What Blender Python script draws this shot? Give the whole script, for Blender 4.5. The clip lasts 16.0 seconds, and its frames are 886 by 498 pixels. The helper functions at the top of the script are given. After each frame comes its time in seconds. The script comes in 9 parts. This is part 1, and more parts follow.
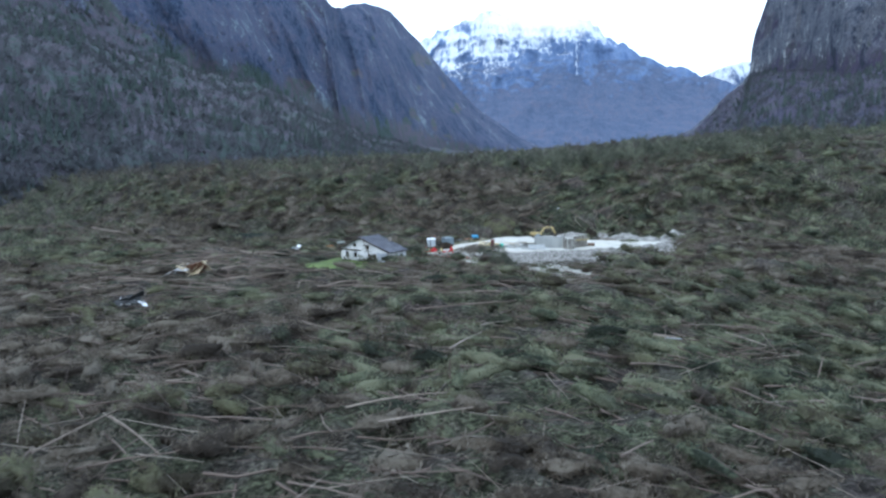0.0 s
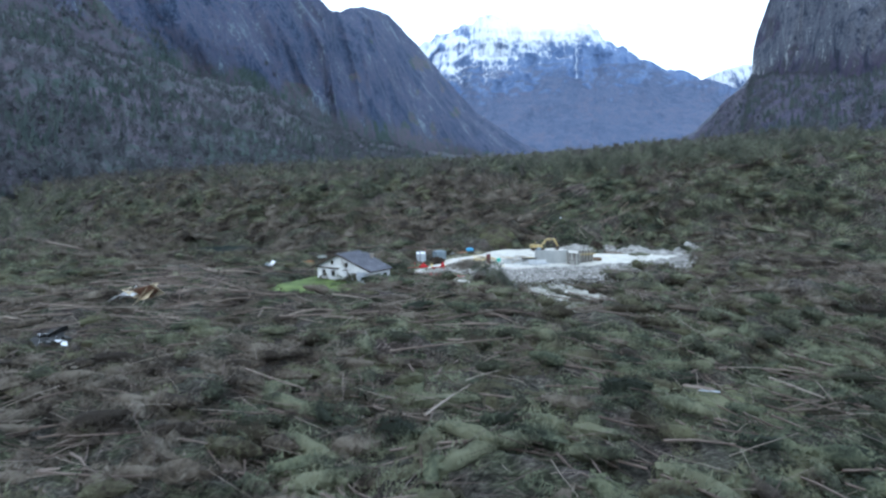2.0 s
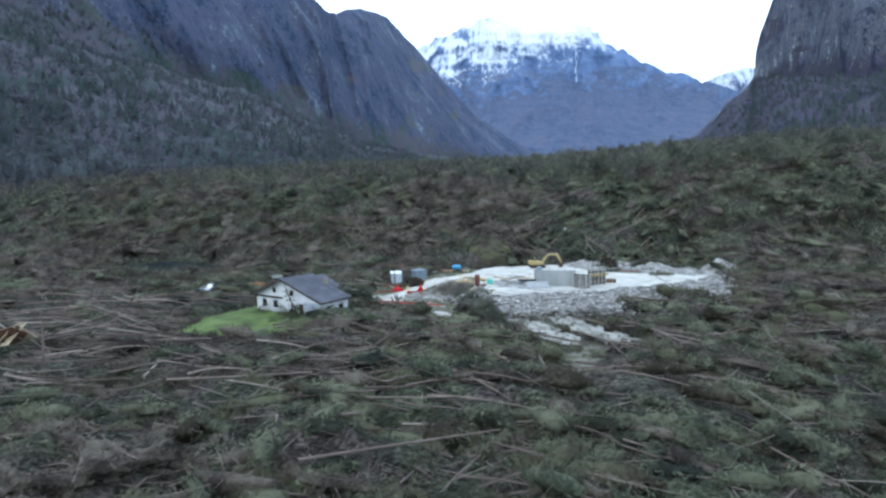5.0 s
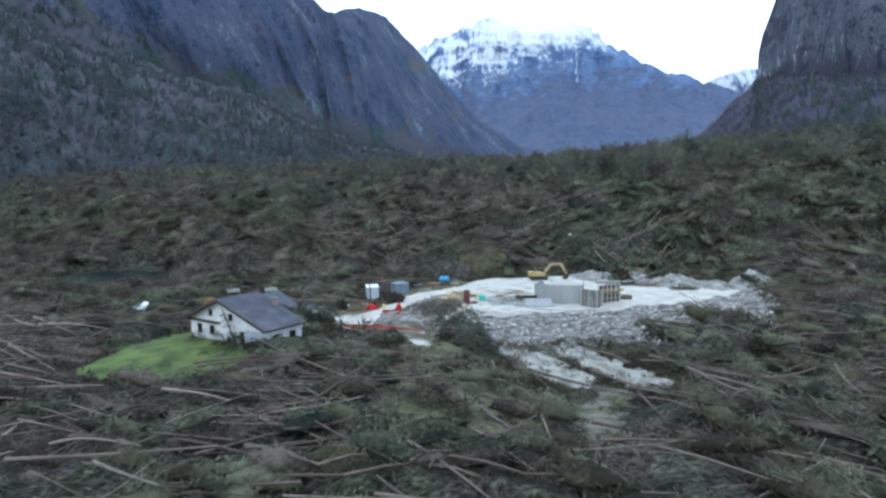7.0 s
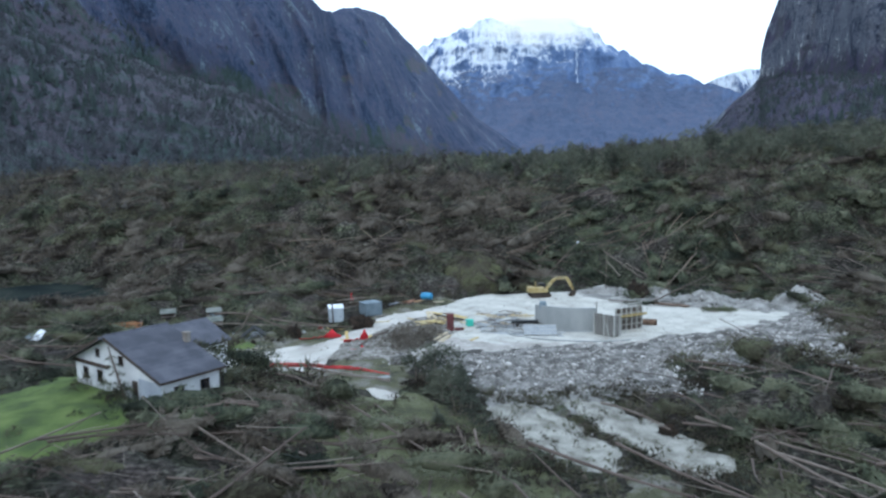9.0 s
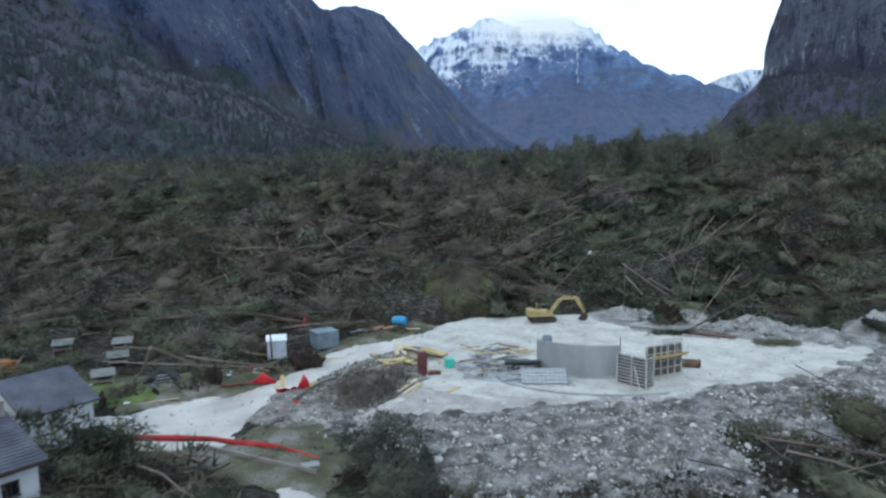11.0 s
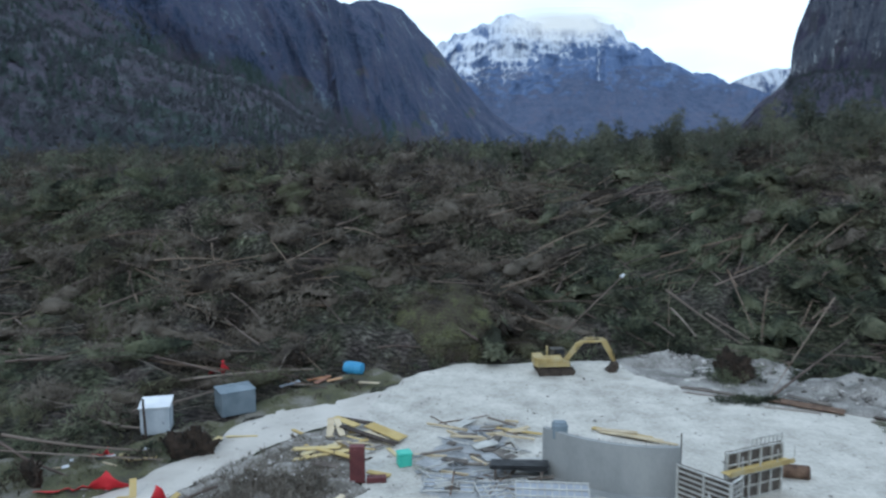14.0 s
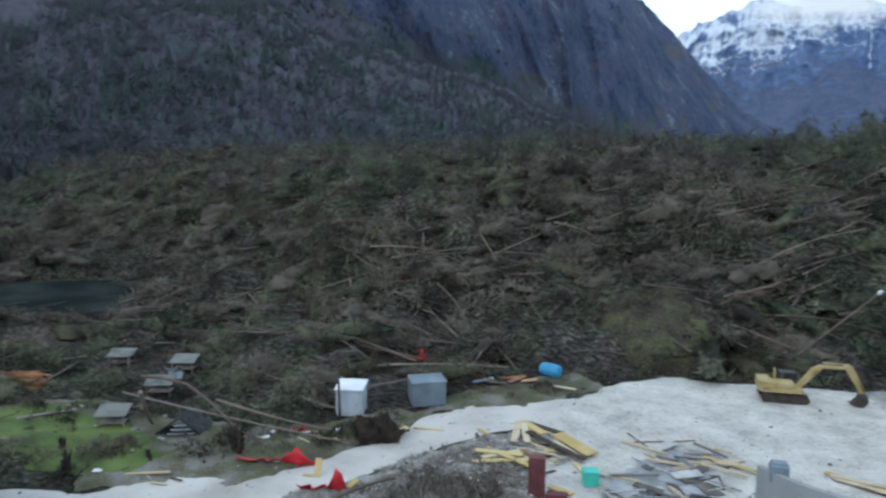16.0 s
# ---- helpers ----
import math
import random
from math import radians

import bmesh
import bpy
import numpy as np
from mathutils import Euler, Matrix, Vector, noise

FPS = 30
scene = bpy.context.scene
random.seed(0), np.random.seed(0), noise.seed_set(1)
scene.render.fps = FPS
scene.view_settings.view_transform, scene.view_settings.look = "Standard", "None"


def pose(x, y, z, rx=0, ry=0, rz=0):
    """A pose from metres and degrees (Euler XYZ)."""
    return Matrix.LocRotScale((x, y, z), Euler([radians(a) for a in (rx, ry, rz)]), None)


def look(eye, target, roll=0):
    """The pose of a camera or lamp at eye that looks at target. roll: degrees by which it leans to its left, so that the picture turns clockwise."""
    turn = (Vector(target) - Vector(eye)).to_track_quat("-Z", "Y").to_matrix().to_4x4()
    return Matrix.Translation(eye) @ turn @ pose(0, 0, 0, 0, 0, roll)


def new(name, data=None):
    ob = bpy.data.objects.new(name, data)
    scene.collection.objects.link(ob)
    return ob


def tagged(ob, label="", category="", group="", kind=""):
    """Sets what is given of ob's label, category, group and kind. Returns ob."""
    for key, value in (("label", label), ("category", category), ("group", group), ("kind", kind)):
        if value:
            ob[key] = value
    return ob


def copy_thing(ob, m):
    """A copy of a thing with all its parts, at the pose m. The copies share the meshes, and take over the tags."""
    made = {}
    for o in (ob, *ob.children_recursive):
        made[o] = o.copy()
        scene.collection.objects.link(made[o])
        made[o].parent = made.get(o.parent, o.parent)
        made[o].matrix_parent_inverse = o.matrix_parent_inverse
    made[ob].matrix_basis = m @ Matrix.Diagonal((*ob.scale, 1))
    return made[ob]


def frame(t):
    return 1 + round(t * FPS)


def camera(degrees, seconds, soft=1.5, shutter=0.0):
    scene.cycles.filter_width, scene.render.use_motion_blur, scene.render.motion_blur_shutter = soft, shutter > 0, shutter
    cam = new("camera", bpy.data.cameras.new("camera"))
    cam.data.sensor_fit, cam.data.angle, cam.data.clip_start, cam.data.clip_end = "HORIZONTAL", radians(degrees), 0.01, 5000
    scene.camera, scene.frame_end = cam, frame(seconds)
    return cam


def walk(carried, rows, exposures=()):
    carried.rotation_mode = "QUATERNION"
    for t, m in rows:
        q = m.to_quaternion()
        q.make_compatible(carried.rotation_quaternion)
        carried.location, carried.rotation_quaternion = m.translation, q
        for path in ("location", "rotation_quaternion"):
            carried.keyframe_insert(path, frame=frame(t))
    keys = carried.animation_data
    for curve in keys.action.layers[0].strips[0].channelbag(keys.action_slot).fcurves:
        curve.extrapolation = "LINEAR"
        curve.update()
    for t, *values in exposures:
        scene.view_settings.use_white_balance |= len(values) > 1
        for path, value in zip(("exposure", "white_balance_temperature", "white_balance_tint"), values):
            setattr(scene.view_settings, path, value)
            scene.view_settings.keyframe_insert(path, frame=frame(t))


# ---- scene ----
cam = camera(63.9, 16.0, soft=2.5, shutter=0.5)
METRES, EYE, TILT, LEAN, TURN = 167.0, 25.0, 0.0, 0.0, 0.0
ROWS = [
    (0.0, 0.0, 0.0, 0.0, -0.12, -7.23, 0.98),
    (0.5, 0.0036, 0.0298, 0.0005, -0.13, -7.16, 1.02),
    (1.0, 0.0075, 0.061, 0.0014, -0.14, -7.05, 1.06),
    (1.5, 0.0112, 0.0902, 0.0022, -0.14, -6.98, 1.09),
    (2.0, 0.0157, 0.1226, 0.0026, -0.12, -6.9, 1.15),
    (2.5, 0.0209, 0.1611, 0.0038, -0.13, -6.83, 1.17),
    (3.0, 0.0256, 0.1949, 0.0032, -0.13, -6.76, 1.2),
    (3.5, 0.0298, 0.2263, 0.0019, -0.13, -6.71, 1.21),
    (4.0, 0.0344, 0.2612, 0.0004, -0.14, -6.67, 1.22),
    (6.5, 0.0576, 0.4401, -0.0084, -0.13, -6.51, 1.18),
    (7.0, 0.0624, 0.4783, -0.0104, -0.12, -6.49, 1.17),
    (7.5, 0.0673, 0.5166, -0.0123, -0.12, -6.46, 1.17),
    (8.0, 0.0724, 0.5583, -0.0142, -0.12, -6.43, 1.19),
    (8.5, 0.0771, 0.5936, -0.0161, -0.12, -6.41, 1.17),
    (9.0, 0.082, 0.6323, -0.0178, -0.12, -6.4, 1.17),
    (11.5, 0.1066, 0.8301, -0.0277, -0.12, -6.32, 1.04),
    (12.0, 0.1117, 0.8679, -0.0288, -0.15, -6.3, 0.99),
    (12.5, 0.1163, 0.8986, -0.0299, -0.19, -6.38, 0.88),
    (13.0, 0.1211, 0.9263, -0.0307, -0.23, -6.49, 0.75),
    (13.5, 0.1256, 0.9486, -0.0316, -0.26, -6.54, 0.61),
    (14.0, 0.1282, 0.965, -0.0322, 1.38, -6.54, 0.38),
    (14.5, 0.1312, 0.9754, -0.0329, 5.6, -6.57, 0.14),
    (15.0, 0.1342, 0.9831, -0.0336, 10.68, -6.64, -0.08),
    (15.5, 0.1361, 0.9865, -0.0344, 14.98, -6.76, -0.23),
    (16.0, 0.1374, 0.9884, -0.035, 19.61, -6.87, -0.34),
]
walk(cam, [(t, pose(0, 0, EYE, TILT, LEAN, TURN) @ pose(METRES * x, METRES * y, METRES * z, 90 + pitch, roll, yaw)) for t, x, y, z, yaw, pitch, roll in ROWS],
     exposures=[(0.0, 0.66, 6250, 10), (4.0, 0.61, 6250, 10), (6.5, 0.46, 6280, 10), (9.0, 0.27, 6300, 10), (12.0, -0.08, 6450, 10), (14.0, -0.12, 6400, 10), (16.0, -0.05, 6450, 10)])

# ---- world and light: overcast winter daylight ----
world = bpy.data.worlds.new("overcast_sky")
scene.world = world
world.use_nodes = True
wn, wl = world.node_tree.nodes, world.node_tree.links
wn.clear()
SUN_EL, SUN_ROT = radians(38), radians(200)
sky = wn.new("ShaderNodeTexSky")
sky.sky_type, sky.sun_disc, sky.sun_elevation, sky.sun_rotation = "NISHITA", False, SUN_EL, SUN_ROT
sky.air_density, sky.dust_density = 1.2, 1.5
sky_scale = wn.new("ShaderNodeVectorMath")
sky_scale.operation = "SCALE"
sky_scale.inputs["Scale"].default_value = 0.1
wl.new(sky.outputs[0], sky_scale.inputs[0])
coords = wn.new("ShaderNodeTexCoord")
stretch = wn.new("ShaderNodeMapping")
stretch.inputs["Scale"].default_value = (1.6, 1.6, 5.0)
wl.new(coords.outputs["Generated"], stretch.inputs[0])
cloud_noise = wn.new("ShaderNodeTexNoise")
cloud_noise.inputs["Scale"].default_value, cloud_noise.inputs["Detail"].default_value = 2.2, 6.0
wl.new(stretch.outputs[0], cloud_noise.inputs["Vector"])
cloud_ramp = wn.new("ShaderNodeValToRGB")
cloud_ramp.color_ramp.elements[0].position, cloud_ramp.color_ramp.elements[0].color = 0.30, (0.55, 0.73, 0.95, 1)
cloud_ramp.color_ramp.elements[1].position, cloud_ramp.color_ramp.elements[1].color = 0.62, (0.77, 0.95, 1.15, 1)
wl.new(cloud_noise.outputs[0], cloud_ramp.inputs[0])
cover = wn.new("ShaderNodeMix")
cover.data_type = "RGBA"
cover.inputs["Factor"].default_value = 0.88
wl.new(sky_scale.outputs[0], cover.inputs["A"])
wl.new(cloud_ramp.outputs[0], cover.inputs["B"])
back = wn.new("ShaderNodeBackground")
back.inputs["Strength"].default_value = 1.65
wl.new(cover.outputs["Result"], back.inputs["Color"])
wo = wn.new("ShaderNodeOutputWorld")
wl.new(back.outputs[0], wo.inputs["Surface"])

sun = new("sun", bpy.data.lights.new("sun", "SUN"))
sun.data.energy, sun.data.angle, sun.data.color = 0.6, radians(20), (1.0, 0.97, 0.92)
sun.matrix_world = look((0, 0, 100), (0 - 100 * math.sin(SUN_ROT), -100 * math.cos(SUN_ROT), 100 - 100 * math.tan(SUN_EL)))

# ---- materials ----


def material(name, stops, scale=1.0, detail=8.0, rough=0.85, metal=0.0, bump=0.3, bump_scale=6.0, island=0.0, obj=0.0, fine=0.25, stretch_z=1.0, low=0.35, high=0.65, specular=0.3, thin=0.0):
    """Noise-driven colour over two scales, with relief; stops: base colours from low to high."""
    m = bpy.data.materials.new(name)
    m.use_nodes = True
    n, l = m.node_tree.nodes, m.node_tree.links
    n.clear()
    geo = n.new("ShaderNodeNewGeometry")
    mp = n.new("ShaderNodeMapping")
    mp.inputs["Scale"].default_value = (1, 1, stretch_z)
    l.new(geo.outputs["Position"], mp.inputs[0])
    big = n.new("ShaderNodeTexNoise")
    big.inputs["Scale"].default_value, big.inputs["Detail"].default_value = scale, detail
    l.new(mp.outputs[0], big.inputs["Vector"])
    small = n.new("ShaderNodeTexNoise")
    small.inputs["Scale"].default_value, small.inputs["Detail"].default_value = bump_scale, 4.0
    l.new(mp.outputs[0], small.inputs["Vector"])
    mix = n.new("ShaderNodeMath")
    mix.operation = "MULTIPLY_ADD"
    mix.inputs[1].default_value = fine
    l.new(small.outputs[0], mix.inputs[0])
    l.new(big.outputs[0], mix.inputs[2])
    shift = n.new("ShaderNodeMath")
    shift.operation = "ADD"
    shift.inputs[1].default_value = -0.5 * fine - 0.5 * island - 0.5 * obj
    l.new(mix.outputs[0], shift.inputs[0])
    out = shift.outputs[0]
    if island:
        a = n.new("ShaderNodeMath")
        a.operation, a.inputs[1].default_value = "MULTIPLY_ADD", island
        l.new(geo.outputs["Random Per Island"], a.inputs[0])
        l.new(out, a.inputs[2])
        out = a.outputs[0]
    if obj:
        info = n.new("ShaderNodeObjectInfo")
        a = n.new("ShaderNodeMath")
        a.operation, a.inputs[1].default_value = "MULTIPLY_ADD", obj
        l.new(info.outputs["Random"], a.inputs[0])
        l.new(out, a.inputs[2])
        out = a.outputs[0]
    ramp = n.new("ShaderNodeValToRGB")
    el = ramp.color_ramp.elements
    while len(el) < len(stops):
        el.new(0.5)
    for k, c in enumerate(stops):
        el[k].position = low + (high - low) * k / max(1, len(stops) - 1)
        el[k].color = (*c, 1)
    l.new(out, ramp.inputs[0])
    bs = n.new("ShaderNodeBsdfPrincipled")
    l.new(ramp.outputs[0], bs.inputs["Base Color"])
    bs.inputs["Roughness"].default_value, bs.inputs["Metallic"].default_value = rough, metal
    bs.inputs["Specular IOR Level"].default_value = specular
    if bump:
        bp = n.new("ShaderNodeBump")
        bp.inputs["Strength"].default_value, bp.inputs["Distance"].default_value = bump, 0.6 / bump_scale
        l.new(small.outputs[0], bp.inputs["Height"])
        l.new(bp.outputs[0], bs.inputs["Normal"])
    surface = bs.outputs[0]
    if thin:
        # needles let part of the light through
        tl, mx = n.new("ShaderNodeBsdfTranslucent"), n.new("ShaderNodeMixShader")
        l.new(ramp.outputs[0], tl.inputs["Color"])
        mx.inputs[0].default_value = thin
        l.new(surface, mx.inputs[1])
        l.new(tl.outputs[0], mx.inputs[2])
        surface = mx.outputs[0]
    o = n.new("ShaderNodeOutputMaterial")
    l.new(surface, o.inputs["Surface"])
    return m


def floor_material():
    """Forest floor under the windthrow: combed twigs and needles over dark soil, with patches of moss and brown litter."""
    m = bpy.data.materials.new("forest_floor")
    m.use_nodes = True
    n, l = m.node_tree.nodes, m.node_tree.links
    bs = n["Principled BSDF"]
    bs.inputs["Roughness"].default_value, bs.inputs["Specular IOR Level"].default_value = 0.95, 0.1
    geo = n.new("ShaderNodeNewGeometry")

    def tex(scale, detail, stretch=None):
        t = n.new("ShaderNodeTexNoise")
        t.inputs["Scale"].default_value, t.inputs["Detail"].default_value, t.inputs["Roughness"].default_value = scale, detail, 0.65
        v = geo.outputs["Position"]
        if stretch:
            mp = n.new("ShaderNodeMapping")
            mp.inputs["Rotation"].default_value, mp.inputs["Scale"].default_value = (0, 0, radians(24)), stretch
            l.new(v, mp.inputs[0])
            v = mp.outputs[0]
        l.new(v, t.inputs["Vector"])
        return t.outputs[0]

    def ramp(f, stops, low, high):
        r = n.new("ShaderNodeValToRGB")
        el = r.color_ramp.elements
        while len(el) < len(stops):
            el.new(0.5)
        for k, c in enumerate(stops):
            el[k].position, el[k].color = low + (high - low) * k / (len(stops) - 1), (*c, 1)
        l.new(f, r.inputs[0])
        return r.outputs[0]

    hue = ramp(tex(0.075, 6), [(0.46, 0.38, 0.35), (0.40, 0.38, 0.31), (0.37, 0.41, 0.26), (0.50, 0.42, 0.39)], 0.36, 0.64)
    strands = tex(1.8, 8, (0.8, 1.5, 1.0))
    value = ramp(strands, [(0.025, 0.025, 0.025), (0.08, 0.08, 0.08), (0.15, 0.15, 0.15), (0.30, 0.30, 0.30)], 0.38, 0.66)
    mul = n.new("ShaderNodeMix")
    mul.data_type, mul.blend_type = "RGBA", "MULTIPLY"
    mul.inputs["Factor"].default_value = 1.0
    l.new(hue, mul.inputs["A"])
    l.new(value, mul.inputs["B"])
    patch = n.new("ShaderNodeMix")
    patch.data_type, patch.blend_type = "RGBA", "MULTIPLY"
    patch.inputs["Factor"].default_value = 1.0
    l.new(mul.outputs["Result"], patch.inputs["A"])
    l.new(ramp(tex(0.24, 5), [(0.45, 0.45, 0.45), (1.0, 1.0, 1.0), (1.6, 1.6, 1.6)], 0.34, 0.66), patch.inputs["B"])
    l.new(patch.outputs["Result"], bs.inputs["Base Color"])
    bp = n.new("ShaderNodeBump")
    bp.inputs["Strength"].default_value, bp.inputs["Distance"].default_value = 1.0, 0.5
    l.new(strands, bp.inputs["Height"])
    l.new(bp.outputs[0], bs.inputs["Normal"])
    return m


M_FLOOR = floor_material()
FOL = dict(bump=1.0, bump_scale=2.3, island=0.12, fine=0.34, low=0.385, high=0.625, thin=0.45, specular=0.15)
M_NEEDLE = material("grey_green_foliage", [(0.043, 0.047, 0.034), (0.090, 0.098, 0.067), (0.147, 0.156, 0.106), (0.200, 0.208, 0.141)], 0.17, 3, 0.85, **FOL)
M_SPRUCE = material("dark_spruce_foliage", [(0.028, 0.034, 0.026), (0.060, 0.072, 0.050), (0.110, 0.124, 0.083), (0.166, 0.180, 0.117)], 0.17, 3, 0.85, **FOL)
M_OLIVE = material("olive_brown_foliage", [(0.046, 0.040, 0.029), (0.085, 0.079, 0.055), (0.118, 0.117, 0.076), (0.143, 0.145, 0.091)], 0.17, 3, 0.85, **FOL)
M_TWIG = material("bare_twigs", [(0.038, 0.032, 0.027), (0.078, 0.066, 0.053), (0.125, 0.107, 0.087), (0.162, 0.142, 0.117)], 0.17, 3, 0.9, **{**FOL, "thin": 0.3})
# bare trees of the far slopes, bluish from haze put into the colour
M_BAREWOOD = material("hazed_leafless_crowns", [(0.058, 0.066, 0.074), (0.078, 0.082, 0.096), (0.100, 0.100, 0.116)], 0.05, 4, 0.9, bump=0, bump_scale=0.5, island=0.15, fine=0.3, low=0.32, high=0.68, thin=0.3, specular=0.1)
M_SCRUB = material("brown_leafless_crowns", [(0.050, 0.046, 0.042), (0.076, 0.070, 0.064), (0.100, 0.093, 0.086)], 0.05, 4, 0.9, bump=0, bump_scale=0.5, island=0.15, fine=0.3, low=0.32, high=0.68, thin=0.3, specular=0.1)
M_BARK = material("bark", [(0.062, 0.045, 0.038), (0.104, 0.079, 0.067), (0.162, 0.130, 0.112)], 0.3, 6, 0.9, bump=0.5, bump_scale=9, island=0.4, obj=0.5, low=0.2, high=0.8)
M_PALE = material("weathered_trunk", [(0.112, 0.087, 0.072), (0.165, 0.134, 0.113), (0.240, 0.203, 0.174)], 0.8, 6, 0.85, bump=0.5, bump_scale=8, obj=0.5, low=0.2, high=0.8)
M_ROOT = material("root_soil", [(0.012, 0.010, 0.008), (0.045, 0.032, 0.024)], 1.5, 6, 1.0, bump=1.0, bump_scale=5)
M_GRAVEL = material("pale_gravel", [(0.290, 0.278, 0.250), (0.375, 0.362, 0.327), (0.445, 0.432, 0.391), (0.515, 0.498, 0.453)], 0.4, 14, 0.95, bump=0.9, bump_scale=3.5, fine=0.65, low=0.26, high=0.72)
M_RUBBLE = material("rubble_soil", [(0.055, 0.051, 0.047), (0.125, 0.118, 0.110), (0.23, 0.22, 0.208)], 0.7, 10, 0.95, bump=1.0, bump_scale=5, fine=0.6)
M_ROCK = material("limestone", [(0.075, 0.070, 0.066), (0.25, 0.24, 0.226), (0.50, 0.485, 0.462)], 1.2, 6, 0.9, bump=0.5, bump_scale=6, island=0.6, obj=0.6, low=0.1, high=0.9)
M_WASH = material("washed_gravel", [(0.070, 0.067, 0.058), (0.135, 0.130, 0.120), (0.205, 0.199, 0.187), (0.30, 0.293, 0.276)], 0.5, 12, 0.95, bump=0.8, bump_scale=7, fine=0.7, low=0.24, high=0.66)
M_TONGUE = material("pale_washed_gravel", [(0.085, 0.080, 0.064), (0.175, 0.168, 0.145), (0.255, 0.247, 0.218), (0.335, 0.325, 0.29)], 0.5, 12, 0.95, bump=0.8, bump_scale=7, fine=0.7, low=0.24, high=0.66)
M_SPOIL = material("brown_spoil", [(0.050, 0.043, 0.038), (0.088, 0.078, 0.070), (0.15, 0.138, 0.125)], 0.8, 10, 0.95, bump=1.0, bump_scale=5, fine=0.6)
M_EARTH = material("stony_earth", [(0.070, 0.062, 0.052), (0.128, 0.116, 0.100), (0.20, 0.188, 0.170), (0.29, 0.278, 0.258)], 0.6, 12, 0.95, bump=1.0, bump_scale=5, fine=0.7, low=0.3, high=0.68)
M_CUTBRUSH = material("cut_brush", [(0.066, 0.057, 0.047), (0.122, 0.107, 0.088), (0.188, 0.170, 0.145)], 0.5, 6, 0.9, bump=0, bump_scale=1.6, island=0.3, fine=0.2, low=0.3, high=0.7)
M_STAND = material("standing_foliage", [(0.044, 0.050, 0.040), (0.080, 0.089, 0.069), (0.122, 0.130, 0.098), (0.165, 0.170, 0.126)], 0.09, 4, 0.85, bump=0, bump_scale=0.5, island=0.12, fine=0.35, low=0.32, high=0.68, thin=0.4, specular=0.1)
# slope conifers: a paler, bluer foliage with aerial haze painted in
M_SLOPEWOOD = material("hazed_slope_foliage", [(0.050, 0.069, 0.071), (0.068, 0.090, 0.090), (0.092, 0.114, 0.108)], 0.05, 4, 0.85, bump=0, bump_scale=0.5, island=0.12, fine=0.35, low=0.32, high=0.68, thin=0.4, specular=0.05)
M_LANE = material("grey_gravel", [(0.31, 0.290, 0.262), (0.41, 0.39, 0.356), (0.49, 0.468, 0.43)], 0.22, 12, 0.95, bump=0.6, bump_scale=14, fine=0.6, low=0.3, high=0.7)
M_LAWN = material("lawn_grass", [(0.034, 0.052, 0.015), (0.064, 0.097, 0.023), (0.100, 0.134, 0.038)], 0.3, 8, 0.9, bump=0.6, bump_scale=7, fine=0.4)
M_GLADE = material("rough_grass", [(0.042, 0.042, 0.025), (0.064, 0.068, 0.033), (0.088, 0.094, 0.046), (0.112, 0.112, 0.070)], 0.3, 10, 0.95, bump=0.9, bump_scale=4, fine=0.5)
M_SOIL = material("trampled_soil", [(0.050, 0.046, 0.036), (0.068, 0.070, 0.036), (0.088, 0.086, 0.050), (0.13, 0.122, 0.102), (0.17, 0.162, 0.145)], 0.3, 10, 0.95, bump=0.7, bump_scale=5, fine=0.4)


